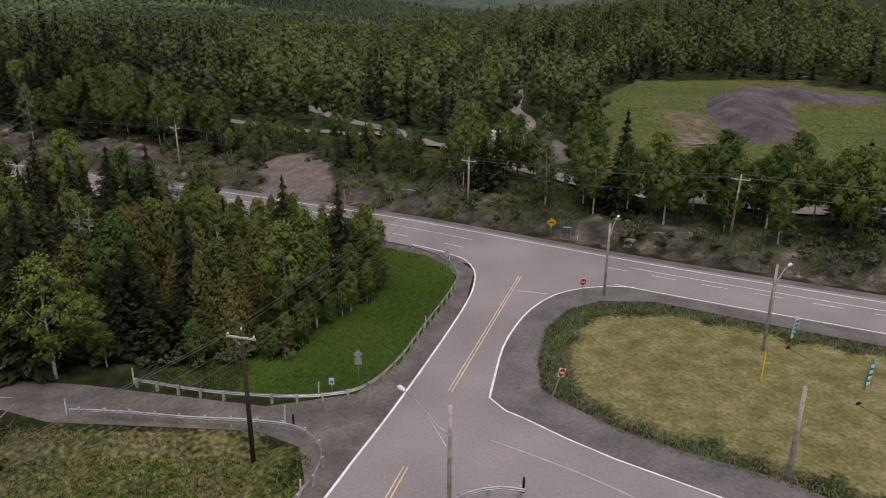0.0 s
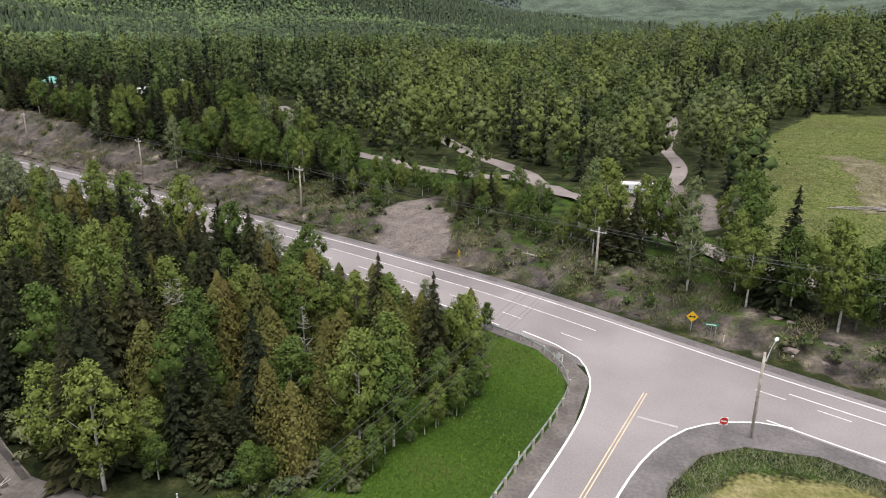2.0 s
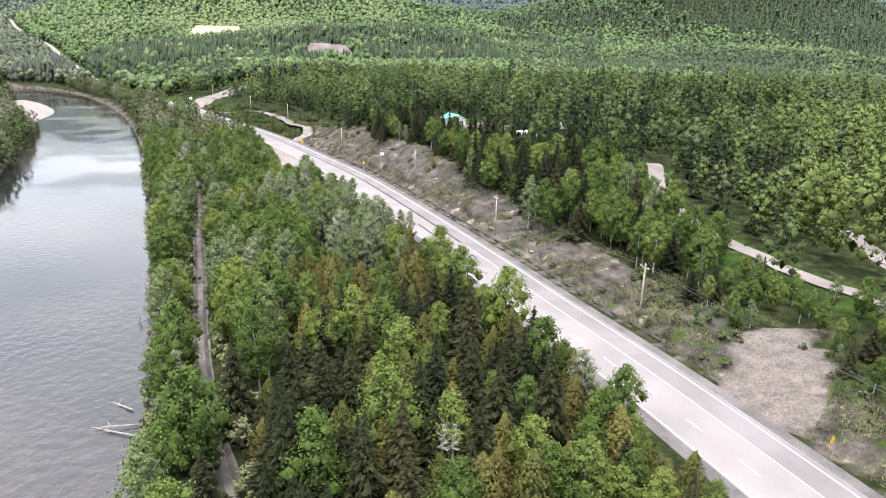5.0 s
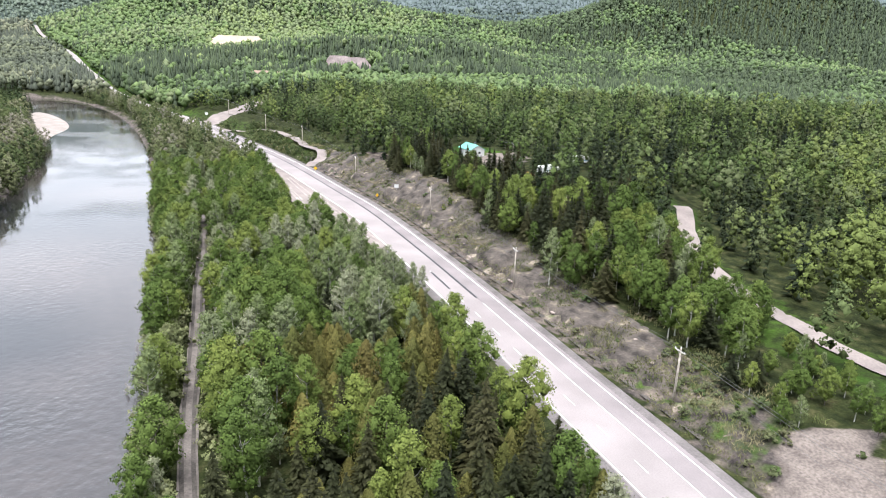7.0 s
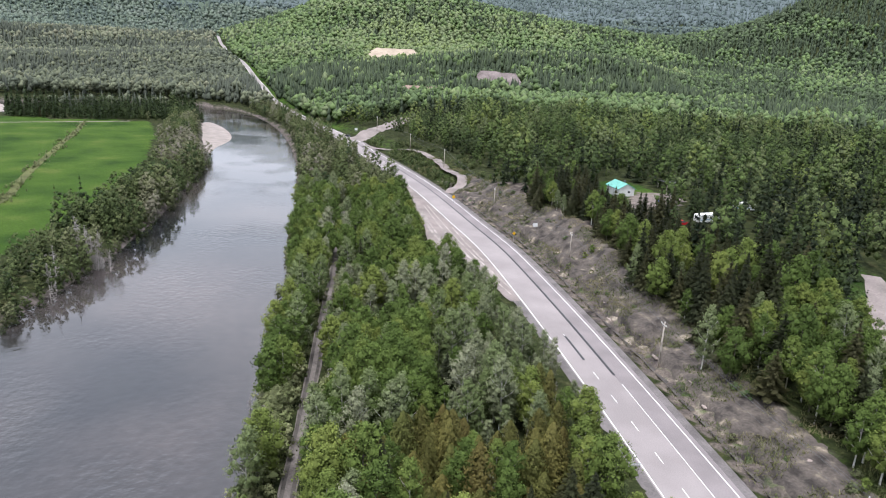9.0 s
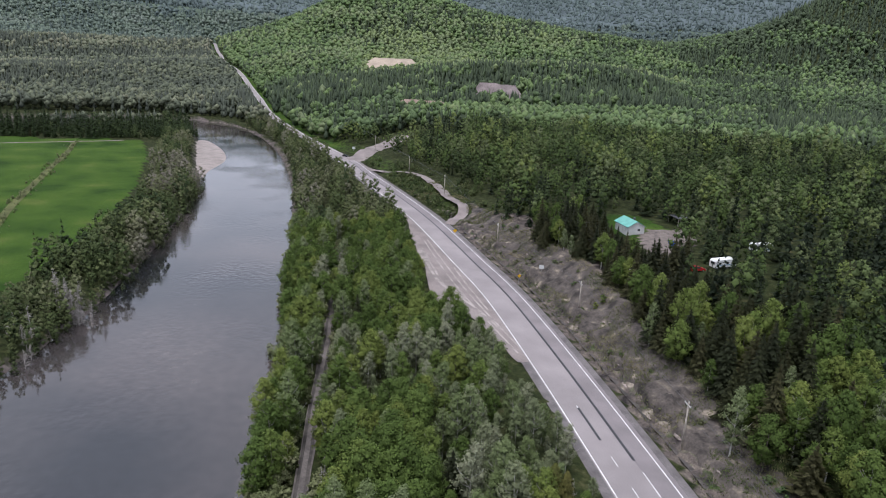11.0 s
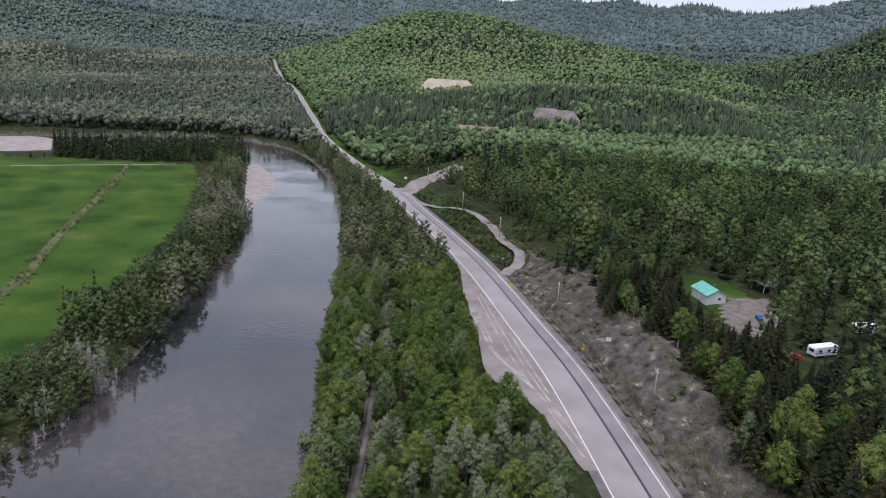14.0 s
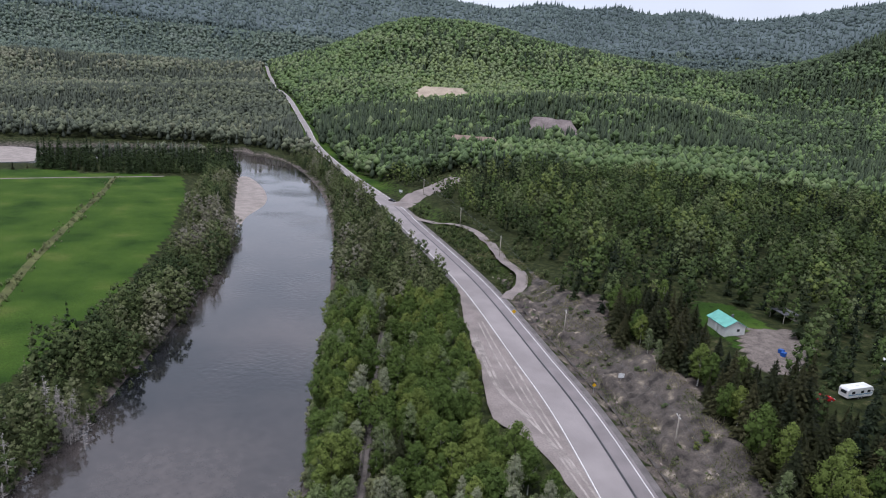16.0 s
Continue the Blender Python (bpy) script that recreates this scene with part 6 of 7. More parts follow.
# ---- buildings and vehicles ----
def gable_house(name, label, category, m, lx, ly, wall, rise, wallmat, roofmat, windows=()):
    t = thing(name, label, category, at=m)
    hx, hy = lx / 2, ly / 2
    s = Shape()
    s.poly([(-hx, -hy, -0.6), (hx, -hy, -0.6), (hx, -hy, wall), (-hx, -hy, wall)]).poly([(hx, hy, -0.6), (-hx, hy, -0.6), (-hx, hy, wall), (hx, hy, wall)])
    for sx in (-1, 1):
        s.poly([(sx * hx, sx * -hy, -0.6), (sx * hx, sx * hy, -0.6), (sx * hx, sx * hy, wall), (sx * hx, 0, wall + rise), (sx * hx, sx * -hy, wall)])
    part("wall", s, wallmat, t)
    for sy in (-1, 1):
        e, k = 0.45, rise / hy
        r = Shape()
        a = [(-hx - e, sy * (hy + e), wall - k * e), (hx + e, sy * (hy + e), wall - k * e), (hx + e, 0, wall + rise), (-hx - e, 0, wall + rise)]
        r.poly([(x, y, z + 0.12) for x, y, z in a]).poly([(x, y, z) for x, y, z in a[::-1]])
        for p, q in zip(a, a[1:] + a[:1]):
            r.poly([p, q, (q[0], q[1], q[2] + 0.12), (p[0], p[1], p[2] + 0.12)])
        roof = part("roof", r, roofmat, t)
        for i in range(1, int(lx / 0.9)):
            x = -hx + i * 0.9
            part("roof_seam", Shape().rod([(x, sy * (hy + e), wall - k * e + 0.14), (x, 0, wall + rise + 0.14)], 0.03, 3), roofmat, roof)
    for side, u, z, w, h in windows:
        x0 = {"e": hx, "w": -hx}.get(side)
        if x0 is not None:
            o = 0.03 if side == "e" else -0.03
            wn_ = part("window", Shape().box(x0 - 0.05, u - w / 2, z, x0 + o, u + w / 2, z + h), WHITE, t, "white window surround")
            part("pane", Shape().box(x0 - 0.04, u - w / 2 + 0.08, z + 0.08, x0 + o * 1.4, u + w / 2 - 0.08, z + h - 0.08), GLASSY, wn_, "dark glass")
        else:
            y0 = hy if side == "n" else -hy
            o = 0.03 if side == "n" else -0.03
            wn_ = part("window", Shape().box(u - w / 2, y0 - 0.05, z, u + w / 2, y0 + o, z + h), WHITE, t, "white window surround")
            part("pane", Shape().box(u - w / 2 + 0.08, y0 - 0.04, z + 0.08, u + w / 2 - 0.08, y0 + o * 1.4, z + h - 0.08), GLASSY, wn_, "dark glass")
    return t


hz = height(-186, 231)
house = gable_house("house", "small white house with a teal metal roof", "house", pose(-186, 231.5, hz + 0.3, 0, 0, -20), 8.6, 5.9, 2.5, 1.6, SIDING, ROOFTEAL,
                    [("e", 0.9, 0.9, 1.0, 0.9), ("s", -2.6, 0.9, 1.1, 1.0), ("s", 1.8, 0.9, 1.1, 1.0)])
part("chimney", Shape().box(1.1, 0.3, 3.2, 1.6, 0.8, 4.9), ROOFGREY, house, "dark metal chimney")
part("door", Shape().box(0.0, -3.36, -0.1, 0.9, -3.3, 2.0), WHITE, house, "white door")
shed = thing("shed", "open-sided grey-roofed shed at the yard edge", "shed", at=pose(-184, 254, height(-184, 254), 0, 0, -20))
part("roof", Shape().box(-3.2, -2.4, 2.4, 3.2, 2.4, 2.55), ROOFGREY, shed, "flat grey roof")
for x in (-3, 3):
    for y in (-2.2, 2.2):
        part("post", Shape().box(x - 0.08, y - 0.08, -0.5, x + 0.08, y + 0.08, 2.4), WOOD, shed)
part("wall", Shape().box(-3, 2.1, -0.4, 3, 2.2, 2.4), WOOD, shed, "plank back wall")
for i, (x, y) in enumerate(((-168.4, 230.5), (-167, 229.4))):
    bx = thing("bin", "blue plastic bin in the gravel yard", "bin", "yard bins", at=pose(x, y, height(x, y) + 0.02, 0, 0, 15 * i))
    part("body", Shape().box(-0.55, -0.5, 0, 0.55, 0.5, 1.0, None, -0.08), BLUEPLASTIC, bx)
    part("lid", Shape().box(-0.64, -0.6, 1.0, 0.64, 0.6, 1.1, None, 0.15), BLUEPLASTIC, bx)


def wheel(parent, x, y, r, w=0.24):
    o = part("wheel", Shape().rod([(x, y - w / 2, r), (x, y - w / 2 + 0.04, r), (x, y + w / 2 - 0.04, r), (x, y + w / 2, r)], [r * 0.9, r, r, r * 0.9], 14), RUBBER, parent, "black tyre")
    part("rim", Shape().rod([(x, y - w / 2 - 0.01, r), (x, y + w / 2 + 0.01, r)], r * 0.55, 10), STEEL, o, "metal rim")


def camper(x, y, turn, L, label, h=2.7):
    t = thing("travel_trailer", label, "travel trailer", "trailers", at=pose(x, y, height(x, y) + 0.05, 0, 0, turn))
    s = Shape()
    prof = [(-L / 2, 0.55), (-L / 2, 2.3), (-L / 2 + 0.35, h), (L / 2 - 0.5, h), (L / 2, 2.0), (L / 2 - 0.1, 0.9), (L / 2 - 0.5, 0.55)]
    for y0, rev in ((-1.22, False), (1.22, True)):
        p = [(a, y0, b) for a, b in prof]
        s.poly(p[::-1] if not rev else p)
    for (a, b), (c, d) in zip(prof, prof[1:] + prof[:1]):
        s.poly([(a, -1.22, b), (c, -1.22, d), (c, 1.22, d), (a, 1.22, b)])
    part("body", s, WHITE, t, "white aluminium body")
    part("stripe", Shape().box(-L / 2 + 0.2, -1.235, 1.15, L / 2 - 0.5, 1.235, 1.3), SIGNBLUE, t, "coloured side stripe")
    for u in (-L * 0.3, L * 0.05, L * 0.3):
        part("window", Shape().box(u - 0.45, -1.24, 1.45, u + 0.45, 1.24, 2.05), GLASSY, t, "dark side window")
    part("end_window", Shape().box(-L / 2 - 0.015, -0.7, 1.4, -L / 2 + 0.05, 0.7, 2.1), GLASSY, t)
    part("roof_vent", Shape().box(-0.35, -0.3, h, 0.35, 0.3, h + 0.18, None, 0.15), WHITE, t)
    part("hitch", Shape().rod([(L / 2 - 0.5, 0, 0.5), (L / 2 + 1.0, 0, 0.45)], 0.06, 6), BLACK, t)
    for u in (-0.5, 0.5):
        for v in (-1.12, 1.12):
            wheel(t, u, v, 0.34)
    return t


def car(x, y, turn, paint, label):
    t = thing("car", label, "car", at=pose(x, y, height(x, y) + 0.06, 0, 0, turn))
    s = Shape()
    lower = [(-2.2, 0.35), (-2.25, 0.75), (-2.1, 0.92), (-1.3, 0.98), (1.0, 0.95), (2.0, 0.8), (2.25, 0.6), (2.2, 0.35)]
    for y0 in (-0.88, 0.88):
        p = [(a, y0, b) for a, b in lower]
        s.poly(p[::-1] if y0 < 0 else p)
    for (a, b), (c, d) in zip(lower, lower[1:] + lower[:1]):
        s.poly([(a, -0.88, b), (c, -0.88, d), (c, 0.88, d), (a, 0.88, b)])
    part("body", s, paint, t, smooth=False)
    cab = [(-1.75, 0.96, 0.86), (-1.2, 1.42, 0.68), (0.25, 1.45, 0.68), (1.05, 0.94, 0.84)]
    g = Shape()
    for (a, b, w), (c, d, v) in zip(cab, cab[1:]):
        g.poly([(a, -w, b), (c, -v, d), (c, v, d), (a, w, b)])
    for sy in (-1, 1):
        p = [(a, sy * w, b) for a, b, w in cab]
        g.poly(p if sy < 0 else p[::-1])
    part("glasshouse", g, GLASSY, t, "dark glasshouse")
    part("roof", Shape().box(-1.2, -0.66, 1.43, 0.25, 0.66, 1.47, None, 0.05), paint, t)
    for u in (-1.35, 1.4):
        for v in (-0.8, 0.8):
            wheel(t, u, v, 0.32, 0.2)
    for v in (-0.6, 0.6):
        part("headlight", Shape().box(2.16, v - 0.2, 0.6, 2.26, v + 0.2, 0.74), PORCELAIN, t, "clear headlight")
        part("tail_light", Shape().box(-2.27, v - 0.2, 0.66, -2.2, v + 0.2, 0.8), SIGNRED, t, "red tail light")
    return t


camper(-146, 224.5, 80, 7.6, "long white travel trailer parked among spruces")
camper(-150, 249, 60, 6.5, "white camper half hidden by trees")
camper(8, 147.5, 4, 7.2, "white boat-like covered camper in a gravel yard", 2.3)
car(-148.3, 216.5, 70, REDPAINT, "red car parked beside the trailer")
car(-443.5, 252, 20, BLACK, "dark car waiting at the gravel junction")
flat = thing("flatbed_trailer", "rusty brown flatbed trailer at the bank edge", "trailer", at=pose(6.5, 121.5, height(6.5, 121.5) + 0.05, 0, 0, 5))
part("deck", Shape().box(-2.2, -1.0, 0.65, 2.2, 1.0, 0.8), DIRT, flat, "weathered plank deck")
for x in (-2.1, -0.7, 0.7, 2.1):
    part("stake", Shape().box(x - 0.05, -1.0, 0.8, x + 0.05, -0.92, 1.5), DARKWOOD, flat)
part("side_rail", Shape().box(-2.2, -1.02, 1.3, 2.2, -0.94, 1.45), DARKWOOD, flat)
for u in (-0.6, 0.6):
    for v in (-0.9, 0.9):
        wheel(flat, u, v, 0.36)
hx0, hy0 = -948, 568
gable_house("hill_house", "dark grey-roofed house in a sandy hilltop clearing", "house", pose(hx0, hy0, height(hx0, hy0), 0, 0, 30), 16, 10, 3.5, 4.0, ROOFGREY, ROOFGREY, [("s", 0, 1, 3, 1.6)])
for i, (x, y) in enumerate(((-975, 592), (-969, 598))):
    car(x, y, 40 + 10 * i, WHITE if i else BLACK, "parked vehicle in the hilltop clearing")


# ---- logs, driftwood, stones ----
def log(x, y, z, L, r, turn, tilt, label, group="fallen logs", mat=DEADWOOD, stubs=3):
    t = thing("log", label, "log", group, at=pose(x, y, z, 0, tilt, turn))
    part("stem", Shape().rod([(0, 0, 0), (L * 0.5, 0.03 * L, 0.02 * L), (L, 0, 0)], [r, r * 0.8, r * 0.35], 7), mat, t, smooth=True)
    for i in range(stubs):
        u = L * (0.5 + 0.14 * i)
        part("branch", Shape().rod([(u, 0, 0), (u + 0.25 * L * 0.4, 0.16 * L * (-1) ** i, 0.06 * L)], [r * 0.4, 0.015], 4), mat, t)
    return t


for x, y, L, turn, tilt in ((-84, 61, 6.5, 205, 2), (-86, 62.5, 5, 240, -4), (-77, 60, 4.5, 170, 0), (-73, 58.2, 4.2, 225, 6), (-68, 53, 6, 160, -3), (-66, 51, 5, 200, -6), (-90, 63.5, 5, 190, 4)):
    log(x, y, -3.3, L, 0.13, turn, tilt, "bleached driftwood trunk lying in the shallows", "driftwood")
for x, y, L, turn in ((47, 147, 7, 0), (50, 145.5, 6, 8), (53, 146.3, 6.5, -5), (148, 285, 9, 20), (140, 279, 8, -15), (21, 88.5, 3, 45), (-8.5, 113, 3.5, 150)):
    log(x, y, height(x, y) + 0.18, L, 0.16, turn, 0, "grey felled log lying on the cleared ground")
for i in range(7):
    log(42 + 1.7 * i, 146.5 + 0.5 * math.sin(i * 2.2), height(44 + 1.7 * i, 146.5) + 0.15 + 0.12 * (i % 2), 5, 0.13, 4 * math.sin(i * 3), 0, "grey log in a low stacked row", "stacked logs", stubs=1)
# a leafy limb trailing in the current
limb = thing("fallen_branch", "green leafy branch trailing in the water", "branch", at=pose(-73.5, 56.2, -3.35, 0, 0, 160))
part("stem", Shape().rod([(0, 0, 0), (3, 0, 0.1), (6, 0.3, -0.1)], [0.08, 0.05, 0.02], 5), BARK, limb)
lr = np.random.default_rng(5)
lp = np.stack([lr.uniform(0.5, 6.5, 170), lr.normal(0, 0.45, 170), lr.uniform(0, 0.5, 170)], 1)
lo = new("foliage", leaf_mesh("foliage", leaf_tris(lp, np.tile([0, 0, 1.0], (170, 1)), 0.2, 0.6, lr), WILLOW))
lo.parent = limb

# white-water stones and the bank's boulders
def stone_mesh(seed, r):
    rnd = np.random.default_rng(seed)
    bm = bmesh.new()
    bmesh.ops.create_icosphere(bm, subdivisions=1, radius=r)
    for v in bm.verts:
        v.co *= rnd.uniform(0.7, 1.25)
        v.co.z *= 0.62
    me = bpy.data.meshes.new("boulder")
    bm.to_mesh(me)
    bm.free()
    me.materials.append(ROCK)
    return me


STONES = [stone_mesh(i, 1.0) for i in range(5)]
X, Y = scatter(-330, 60, 60, 260, 3.3, rng)
S, _ = beside(X, Y, ROAD)
take = (S > 10) & (S < 19) & (rng.random(len(X)) < 0.16 + 0.30 * ramp(-X, 70, 120)) & (noise2(X, Y, 9, 61) > -0.3)
Z = ground_z(X, Y)
for x, y, z in list(zip(X[take], Y[take], Z[take]))[:260]:
    o = new("boulder", STONES[int(rng.integers(5))])
    sc = rng.uniform(0.25, 0.7)
    o.matrix_world = pose(x, y, z, 0, 0, 155 + rng.normal(0, 16)) @ Matrix.Diagonal((sc * rng.uniform(1.2, 3.0), sc, sc * 0.9, 1))
    tagged(o, "pale broken boulder on the cut bank", "boulder", "boulders on the bank")

# named solitary trees
plant("dead", 0, -46.5, 75.2, height(-46.5, 75.2), 1.05, 40)
plant("dead", 0, -38, 42.5, height(-38, 42.5), 1.3, 120)
# bushes and young trees at the grass edge, and along the wood's foot
for k_, v_, x, y, sc in (("cedar", 0, -44.6, 45.4, 0.7), ("birch", 1, -42, 43.4, 0.4), ("birch", 2, -46.5, 46.5, 0.5), ("cedar", 1, -48.5, 48, 0.8), ("dead", 1, -43.2, 44, 0.4), ("cedar", 0, -42.6, 41.8, 0.6),
                         ("shrub", 0, -40.4, 42.4, 1.2), ("shrub", 1, -38.8, 41, 1.0), ("shrub", 0, -41, 40.6, 1.3), ("shrub", 1, -36.8, 41, 0.9), ("shrub", 0, -39.6, 44, 1.1), ("shrub", 1, -37, 38.8, 1.1)):
    plant(k_, v_, x, y, height(x, y) - 0.05, sc, x * 37 % 360)
wf = np.random.default_rng(61)
for i in range(46):
    x = wf.uniform(-47, -19)
    y = np.interp(-x, -TRACK[:, 0], TRACK[:, 1]) + wf.uniform(4.6, 7.5) + max(0, x + 31) * 0.45
    kind = "birch" if i % 2 else "shrub"
    plant(kind, int(wf.integers(2)), x, y, height(x, y) - 0.05, wf.uniform(0.26, 0.5) if i % 2 else wf.uniform(0.7, 1.2), wf.uniform(0, 360))
for i in range(40):
    y = wf.uniform(60, 92)
    x = float(np.interp(y, [55, 57, 60, 62.6, 70, 84, 92], [-38, -28, -21.5, -18, -13.2, -13.4, -15])) + wf.uniform(-1.6, 1.0)
    plant("birch" if i % 2 else "shrub", int(wf.integers(2)), x, y, height(x, y) - 0.05, wf.uniform(0.25, 0.45) if i % 2 else wf.uniform(0.6, 1.1), wf.uniform(0, 360))
for x, y, sc in ((-212, 57, 0.9), (-219, 58.5, 1.0), (-227, 60.5, 0.8), (-240, 66, 0.9), (-205, 52, 0.8), (-252, 74, 0.7), (-118, 77, 0.8), (-131, 84, 0.8), (-160, 101, 0.9), (-172, 110, 0.8), (-189, 122, 0.8)):
    plant("dead", 1, x, y, height(x, y) - 0.2, sc, x * 7 % 360)
sn = np.random.default_rng(91)
for i in range(30):
    x = -190 - 150 * sn.random() ** 1.3
    k = int(np.argmin(np.abs(RIVER[:30, 0] - x)))
    side = offset(RIVER, -RIVER[:, 2] - sn.uniform(-1.0, 5.0))[k]
    side = side if beside(side[0], side[1], RIVER)[0] < 0 else offset(RIVER, RIVER[:, 2] + sn.uniform(-1.0, 5.0))[k]
    x, y = float(side[0] + sn.normal(0, 3)), float(side[1] + sn.normal(0, 1.2))
    plant("dead", int(sn.integers(2)), x, y, height(x, y) - 0.2, sn.uniform(0.8, 1.3), sn.uniform(0, 360))
plant("birch", 1, -18.2, 63.4, height(-18.2, 63.4), 1.0, 10)
plant("birch", 0, -36.5, 56.8, height(-36.5, 56.8), 0.75, 200)
plant("poplar", 1, -21, 88.5, height(-21, 88.5), 1.05, 80)

# bushes south of the track, by the river
br = np.random.default_rng(15)
for i in range(34):
    x, y = br.uniform(-60, -22), br.uniform(24, 44)
    if y > 37 and x > -42 or abs(x + 20) < 5 or x > -30 or height(x, y) < -1.6:
        continue
    plant("willow", int(br.integers(2)), x, y, height(x, y) - 0.1, br.uniform(0.35, 0.7), br.uniform(0, 360))


# ---- grass tufts, joined ----
def tufts(name, label, pts, size, tint0, tint1, rnd, mat, patch=0.0):
    n = len(pts)
    q = []
    for k in range(6):
        a = rnd.uniform(0, 6.283, n)
        o = np.stack([np.cos(a), np.sin(a), np.zeros(n)], 1)
        h = (size * rnd.uniform(0.6, 1.5, n))[:, None]
        foot = pts + np.stack([rnd.normal(0, 0.8, n), rnd.normal(0, 0.8, n), np.zeros(n)], 1) * size
        lean = np.stack([rnd.normal(0, 0.55, n), rnd.normal(0, 0.55, n), rnd.uniform(0.6, 1.1, n)], 1)
        q.append(np.stack([foot - o * h * 0.16, foot + o * h * 0.16, foot + lean * h + o * h * 0.05, foot + lean * h - o * h * 0.05], 1))
    tints = rnd.uniform(tint0, tint1, n)
    if patch:
        tints = np.clip((tint0 + tint1) / 2 + (tint1 - tint0) * 0.6 * noise2(pts[:, 0], pts[:, 1], patch, 84) + rnd.normal(0, 0.08, n), 0, 1)
    Q = np.concatenate(q)
    me = bpy.data.meshes.new(name)
    fill_mesh(me, Q.reshape(-1, 3), np.arange(len(Q) * 4).reshape(-1, 4))
    me.attributes.new("tint", "FLOAT", "POINT").data.foreach_set("value", np.repeat(np.tile(tints, 6), 4).astype(np.float32))
    me.materials.append(mat)
    return tagged(new(name, me), label, "grass", "", "stuff")


GRASS = foliage("grass_blades", [(0.085, 0.155, 0.018), (0.120, 0.190, 0.026), (0.150, 0.165, 0.050), (0.190, 0.165, 0.085)], "tint", 0.3)
gr = np.random.default_rng(25)


def spread(x0, x1, y0, y1, step, keep):
    X, Y = scatter(x0, x1, y0, y1, step, gr)
    k = keep(X, Y)
    X, Y = X[k], Y[k]
    return np.stack([X, Y, ground_z(X, Y) + 0.02], 1)


RAIL_W = [(-31, 51.8), (-18.5, 49.2), (-14.4, 49.6), (-12.6, 51), (-10.2, 55.5), (-7.8, 63), (-5.2, 71), (-4.2, 76.5), (-5.4, 81), (-8.6, 85), (-14, 88.6), (-24, 93), (-26, 60)]
P = spread(-32, -3, 48, 94, 0.34, lambda X, Y: inside(X, Y, RAIL_W))
tufts("verge_grass", "lush green grass between wood and guardrail", P, 0.15, 0.0, 0.75, gr, GRASS, 4.5)
P = spread(0, 62, 20, 72, 0.42, lambda X, Y: inside(X, Y, LAWN) & (X < 25 + 2 * noise2(X, Y, 5, 81)))
tufts("mown_grass", "dry yellow-green mown grass on the lawn", P, 0.075, 0.45, 1.0, gr, GRASS)
P = spread(0, 50, 20, 72, 0.27, lambda X, Y: inside(X, Y, LAWN) & ~inside(X, Y, RIM))
tufts("rough_grass", "rough grey-green weeds round the lawn's rim", P, 0.19, 0.0, 0.9, gr, SHRUB_T)
P = spread(-48, -13, 28, 46, 0.45, lambda X, Y: (np.abs(beside(X, Y, TRACK)[0]) > 5) & (beside(X, Y, np.array([(-16.2, 34), (-15.2, 41), (-17, 44), (-36, 46.6)]))[0] < 0))
tufts("dry_grass", "brownish tall grass below the track's guardrail", P, 0.26, 0.1, 0.85, gr, GRASS, 3.5)
P = spread(-330, 70, 55, 260, 0.62, lambda X, Y: (beside(X, Y, ROAD)[0] > 9.4) & (beside(X, Y, ROAD)[0] < 26) & (noise2(X, Y, 7, 82) + 0.5 * noise2(X, Y, 2.5, 83) > -0.4 + 0.32 * ramp(-X, 60, 110)) & ~inside(X, Y, PATCH))
P[:, 2] += 0.3
tufts("bank_grass", "patchy grass and weeds on the cut bank", P, 0.34, 0.0, 1.0, gr, BANKWEED, 6.0)
P = spread(22, 160, 92, 285, 1.3, lambda X, Y: inside(X, Y, PIT_FIELD) & ~inside(X, Y, PILE) & ~inside(X, Y, SCAR))
tufts("pit_grass", "rough green grass round the old pit", P, 0.24, 0.1, 0.8, gr, GRASS)


# ---- the old pit: a dark heap of spoil ----
def heap(name, poly, rise, mat, label):
    xs, ys = [p[0] for p in poly], [p[1] for p in poly]
    gx_, gy_ = np.arange(min(xs) - 2, max(xs) + 3, 2.5), np.arange(min(ys) - 2, max(ys) + 3, 2.5)
    X, Y = np.meshgrid(gx_, gy_)
    ring_ = np.array(poly + poly[:1], float)
    d = np.abs(beside(X, Y, ring_)[0]) * np.where(inside(X, Y, poly), 1, -1)
    Z = ground_z(X, Y) + np.where(d > 0, rise * ramp(d, 0, 9) * (0.7 + 0.4 * noise2(X, Y, 8, 91)) + 0.05, -0.6)
    s = Shape()
    w = len(gx_)
    s.v = [tuple(p) for p in np.stack([X.ravel(), Y.ravel(), Z.ravel()], 1)]
    s.f = [(j * w + i, j * w + i + 1, (j + 1) * w + i + 1, (j + 1) * w + i) for j in range(len(gy_) - 1) for i in range(w - 1)]
    return setting(name, s, mat, label, "spoil heap", True)


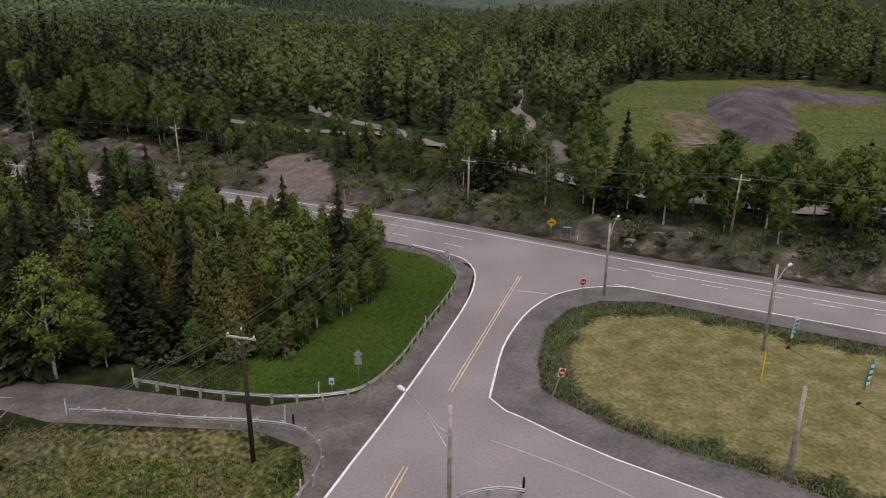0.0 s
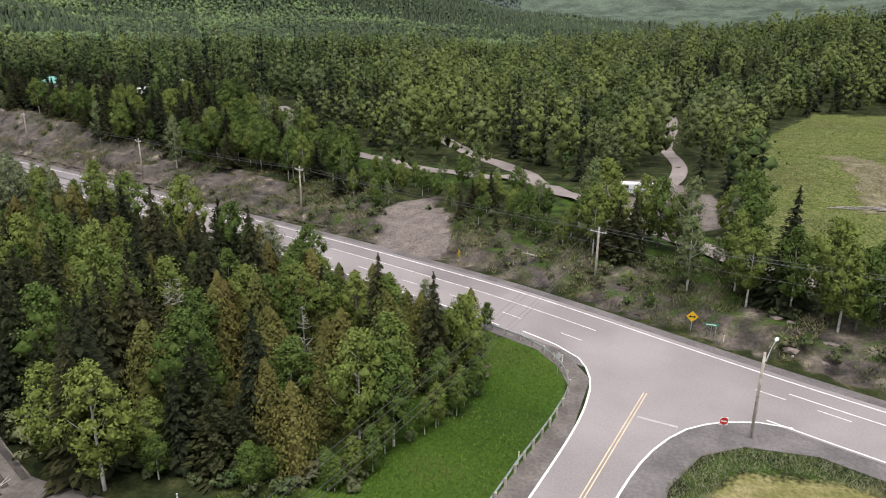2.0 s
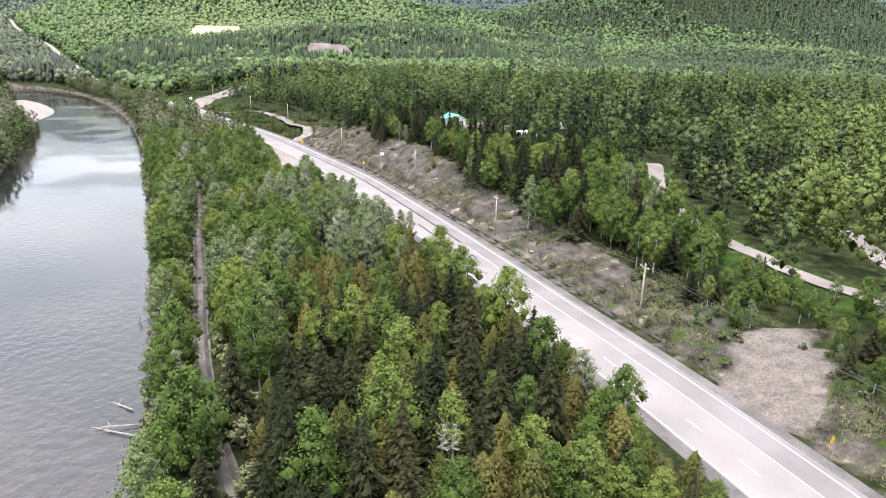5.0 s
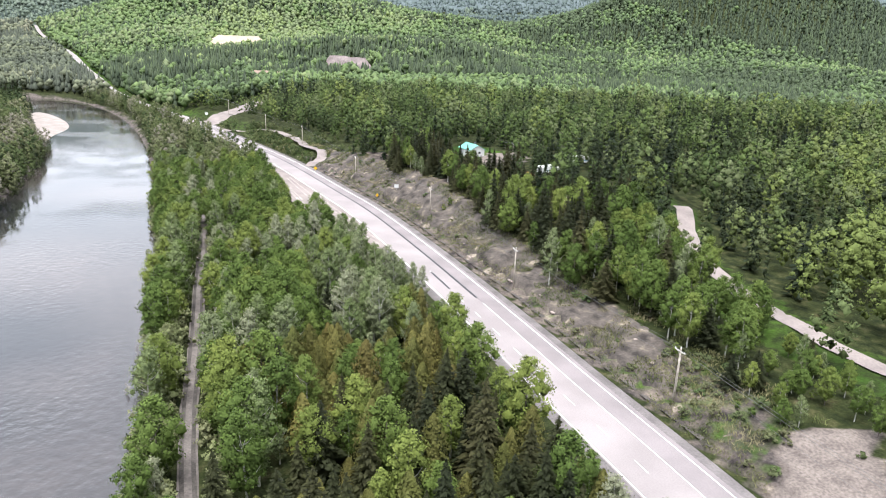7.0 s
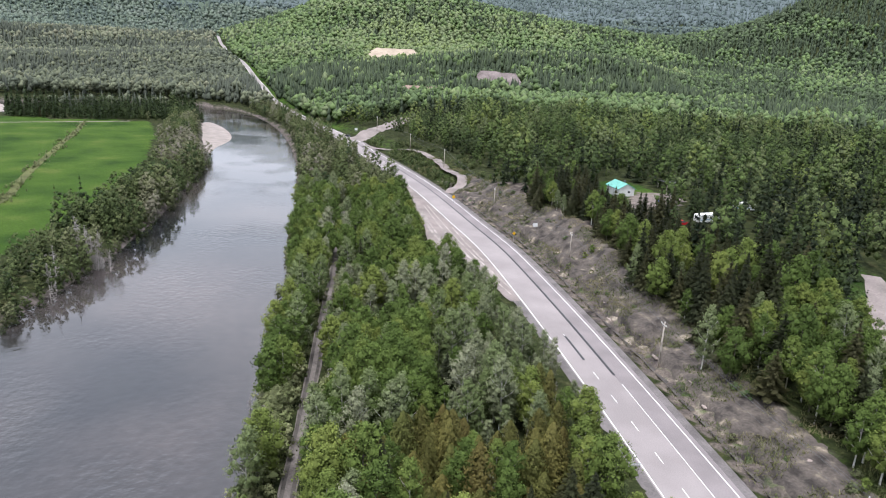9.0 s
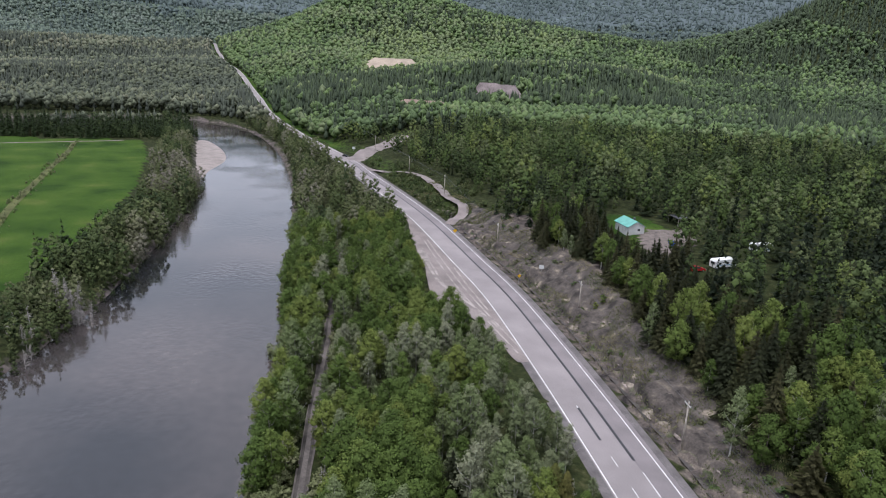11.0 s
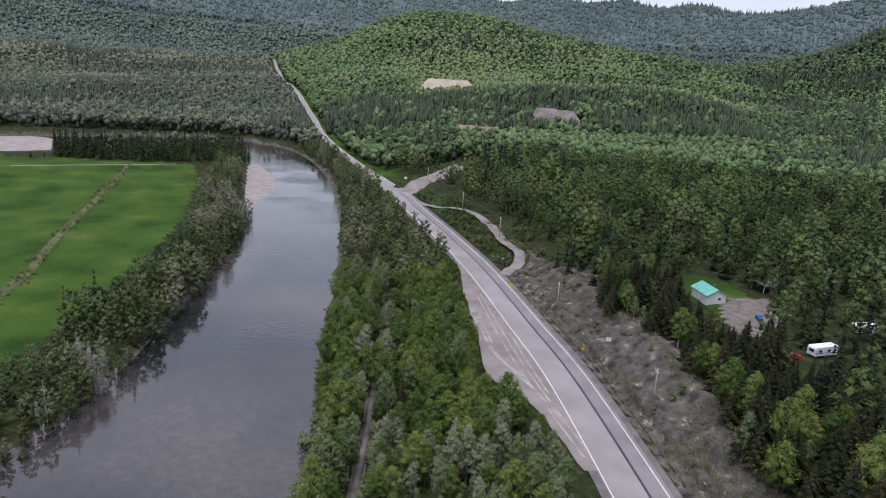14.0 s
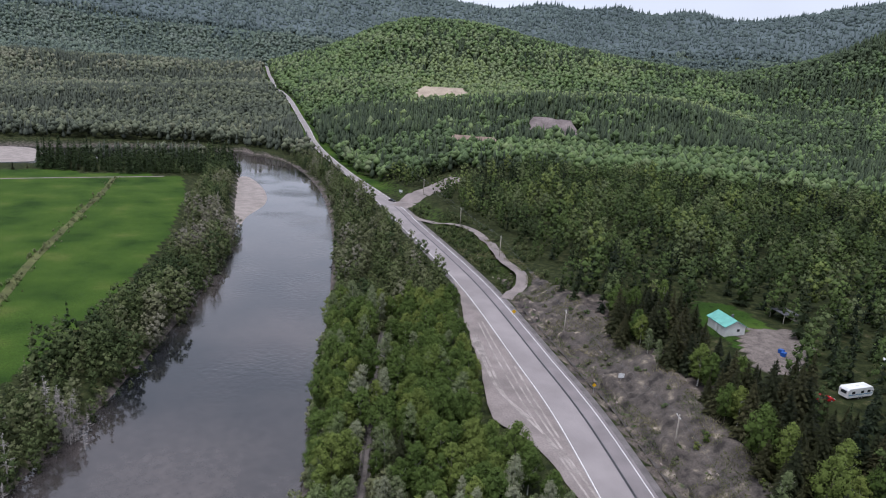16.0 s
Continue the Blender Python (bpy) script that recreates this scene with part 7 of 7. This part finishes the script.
heap("spoil_heap", PILE, 3.5, material("dark_spoil", (0.105, 0.085, 0.088), 0.95, scale=0.12, vary=0.35, fine=1.2, bump=0.5), "dark grey-brown spoil heap in the old pit")

# ---- the ditch across the far field ----
DITCH = smooth_line([(-290, 47), (-318, 55), (-364, 64), (-421, 77), (-507, 97), (-558, 107)], 6)
draped("field_ditch", DITCH, 3.2, material("dry_weeds", (0.090, 0.098, 0.034), 0.95, scale=0.15, vary=0.35, fine=1.5), "brownish weedy ditch across the green field", "ditch", 0.12)
fr_ = np.random.default_rng(35)
ditch_items = []
for i in range(150):
    k = fr_.integers(len(DITCH))
    x, y = DITCH[k, 0] + fr_.normal(0, 3), DITCH[k, 1] + fr_.normal(0, 2)
    ditch_items.append((SCRUB[0], x, y, height(x, y) - 0.2, fr_.uniform(0.25, 0.6), fr_.uniform(0, 6.28), fr_.uniform(0, 1)))
joined_wood("ditch_scrub", "low scrub along the field ditch", ditch_items, SCRUBLEAF)
draped("farm_track", smooth_line([(-562, 40), (-563, 70), (-562, 100), (-561, 138)], 6), 2.6, GRAVEL, "pale farm track along the end of the field", "dirt road", 0.1)
for x, y, sc in ((-599, 50, 0.6), (-604, 58, 0.4), (-598, 84, 0.75), (-597, 88, 0.6), (-588, 92, 0.5)):
    plant("spruce", 1, x, y, height(x, y) - 0.2, sc, x * 11 % 360)

# ---- thicket inside the loop of the access track ----
tr = np.random.default_rng(45)
X, Y = scatter(-425, -262, 205, 262, 2.6, tr)
S, _ = beside(X, Y, ROAD)
jd, _ = beside(X, Y, JTRACK)
keep = (S > 9.5) & (jd < -3.2) & (noise2(X, Y, 10, 111) > -0.55)
keep |= (np.abs(jd) < 16) & (jd > 4) & (S > 9) & (noise2(X, Y, 8, 112) > 0.15) & (np.abs(beside(X, Y, JROAD)[0]) > 9)
Z = ground_z(X, Y)
joined_wood("loop_thicket", "dense low olive-green thicket beside the access track",
            [(SCRUB[int(tr.integers(3))], x, y, z - 0.3, tr.uniform(0.4, 0.95), tr.uniform(0, 6.28), tr.uniform(0.05, 0.6)) for x, y, z in zip(X[keep], Y[keep], Z[keep])], GREYLEAF)
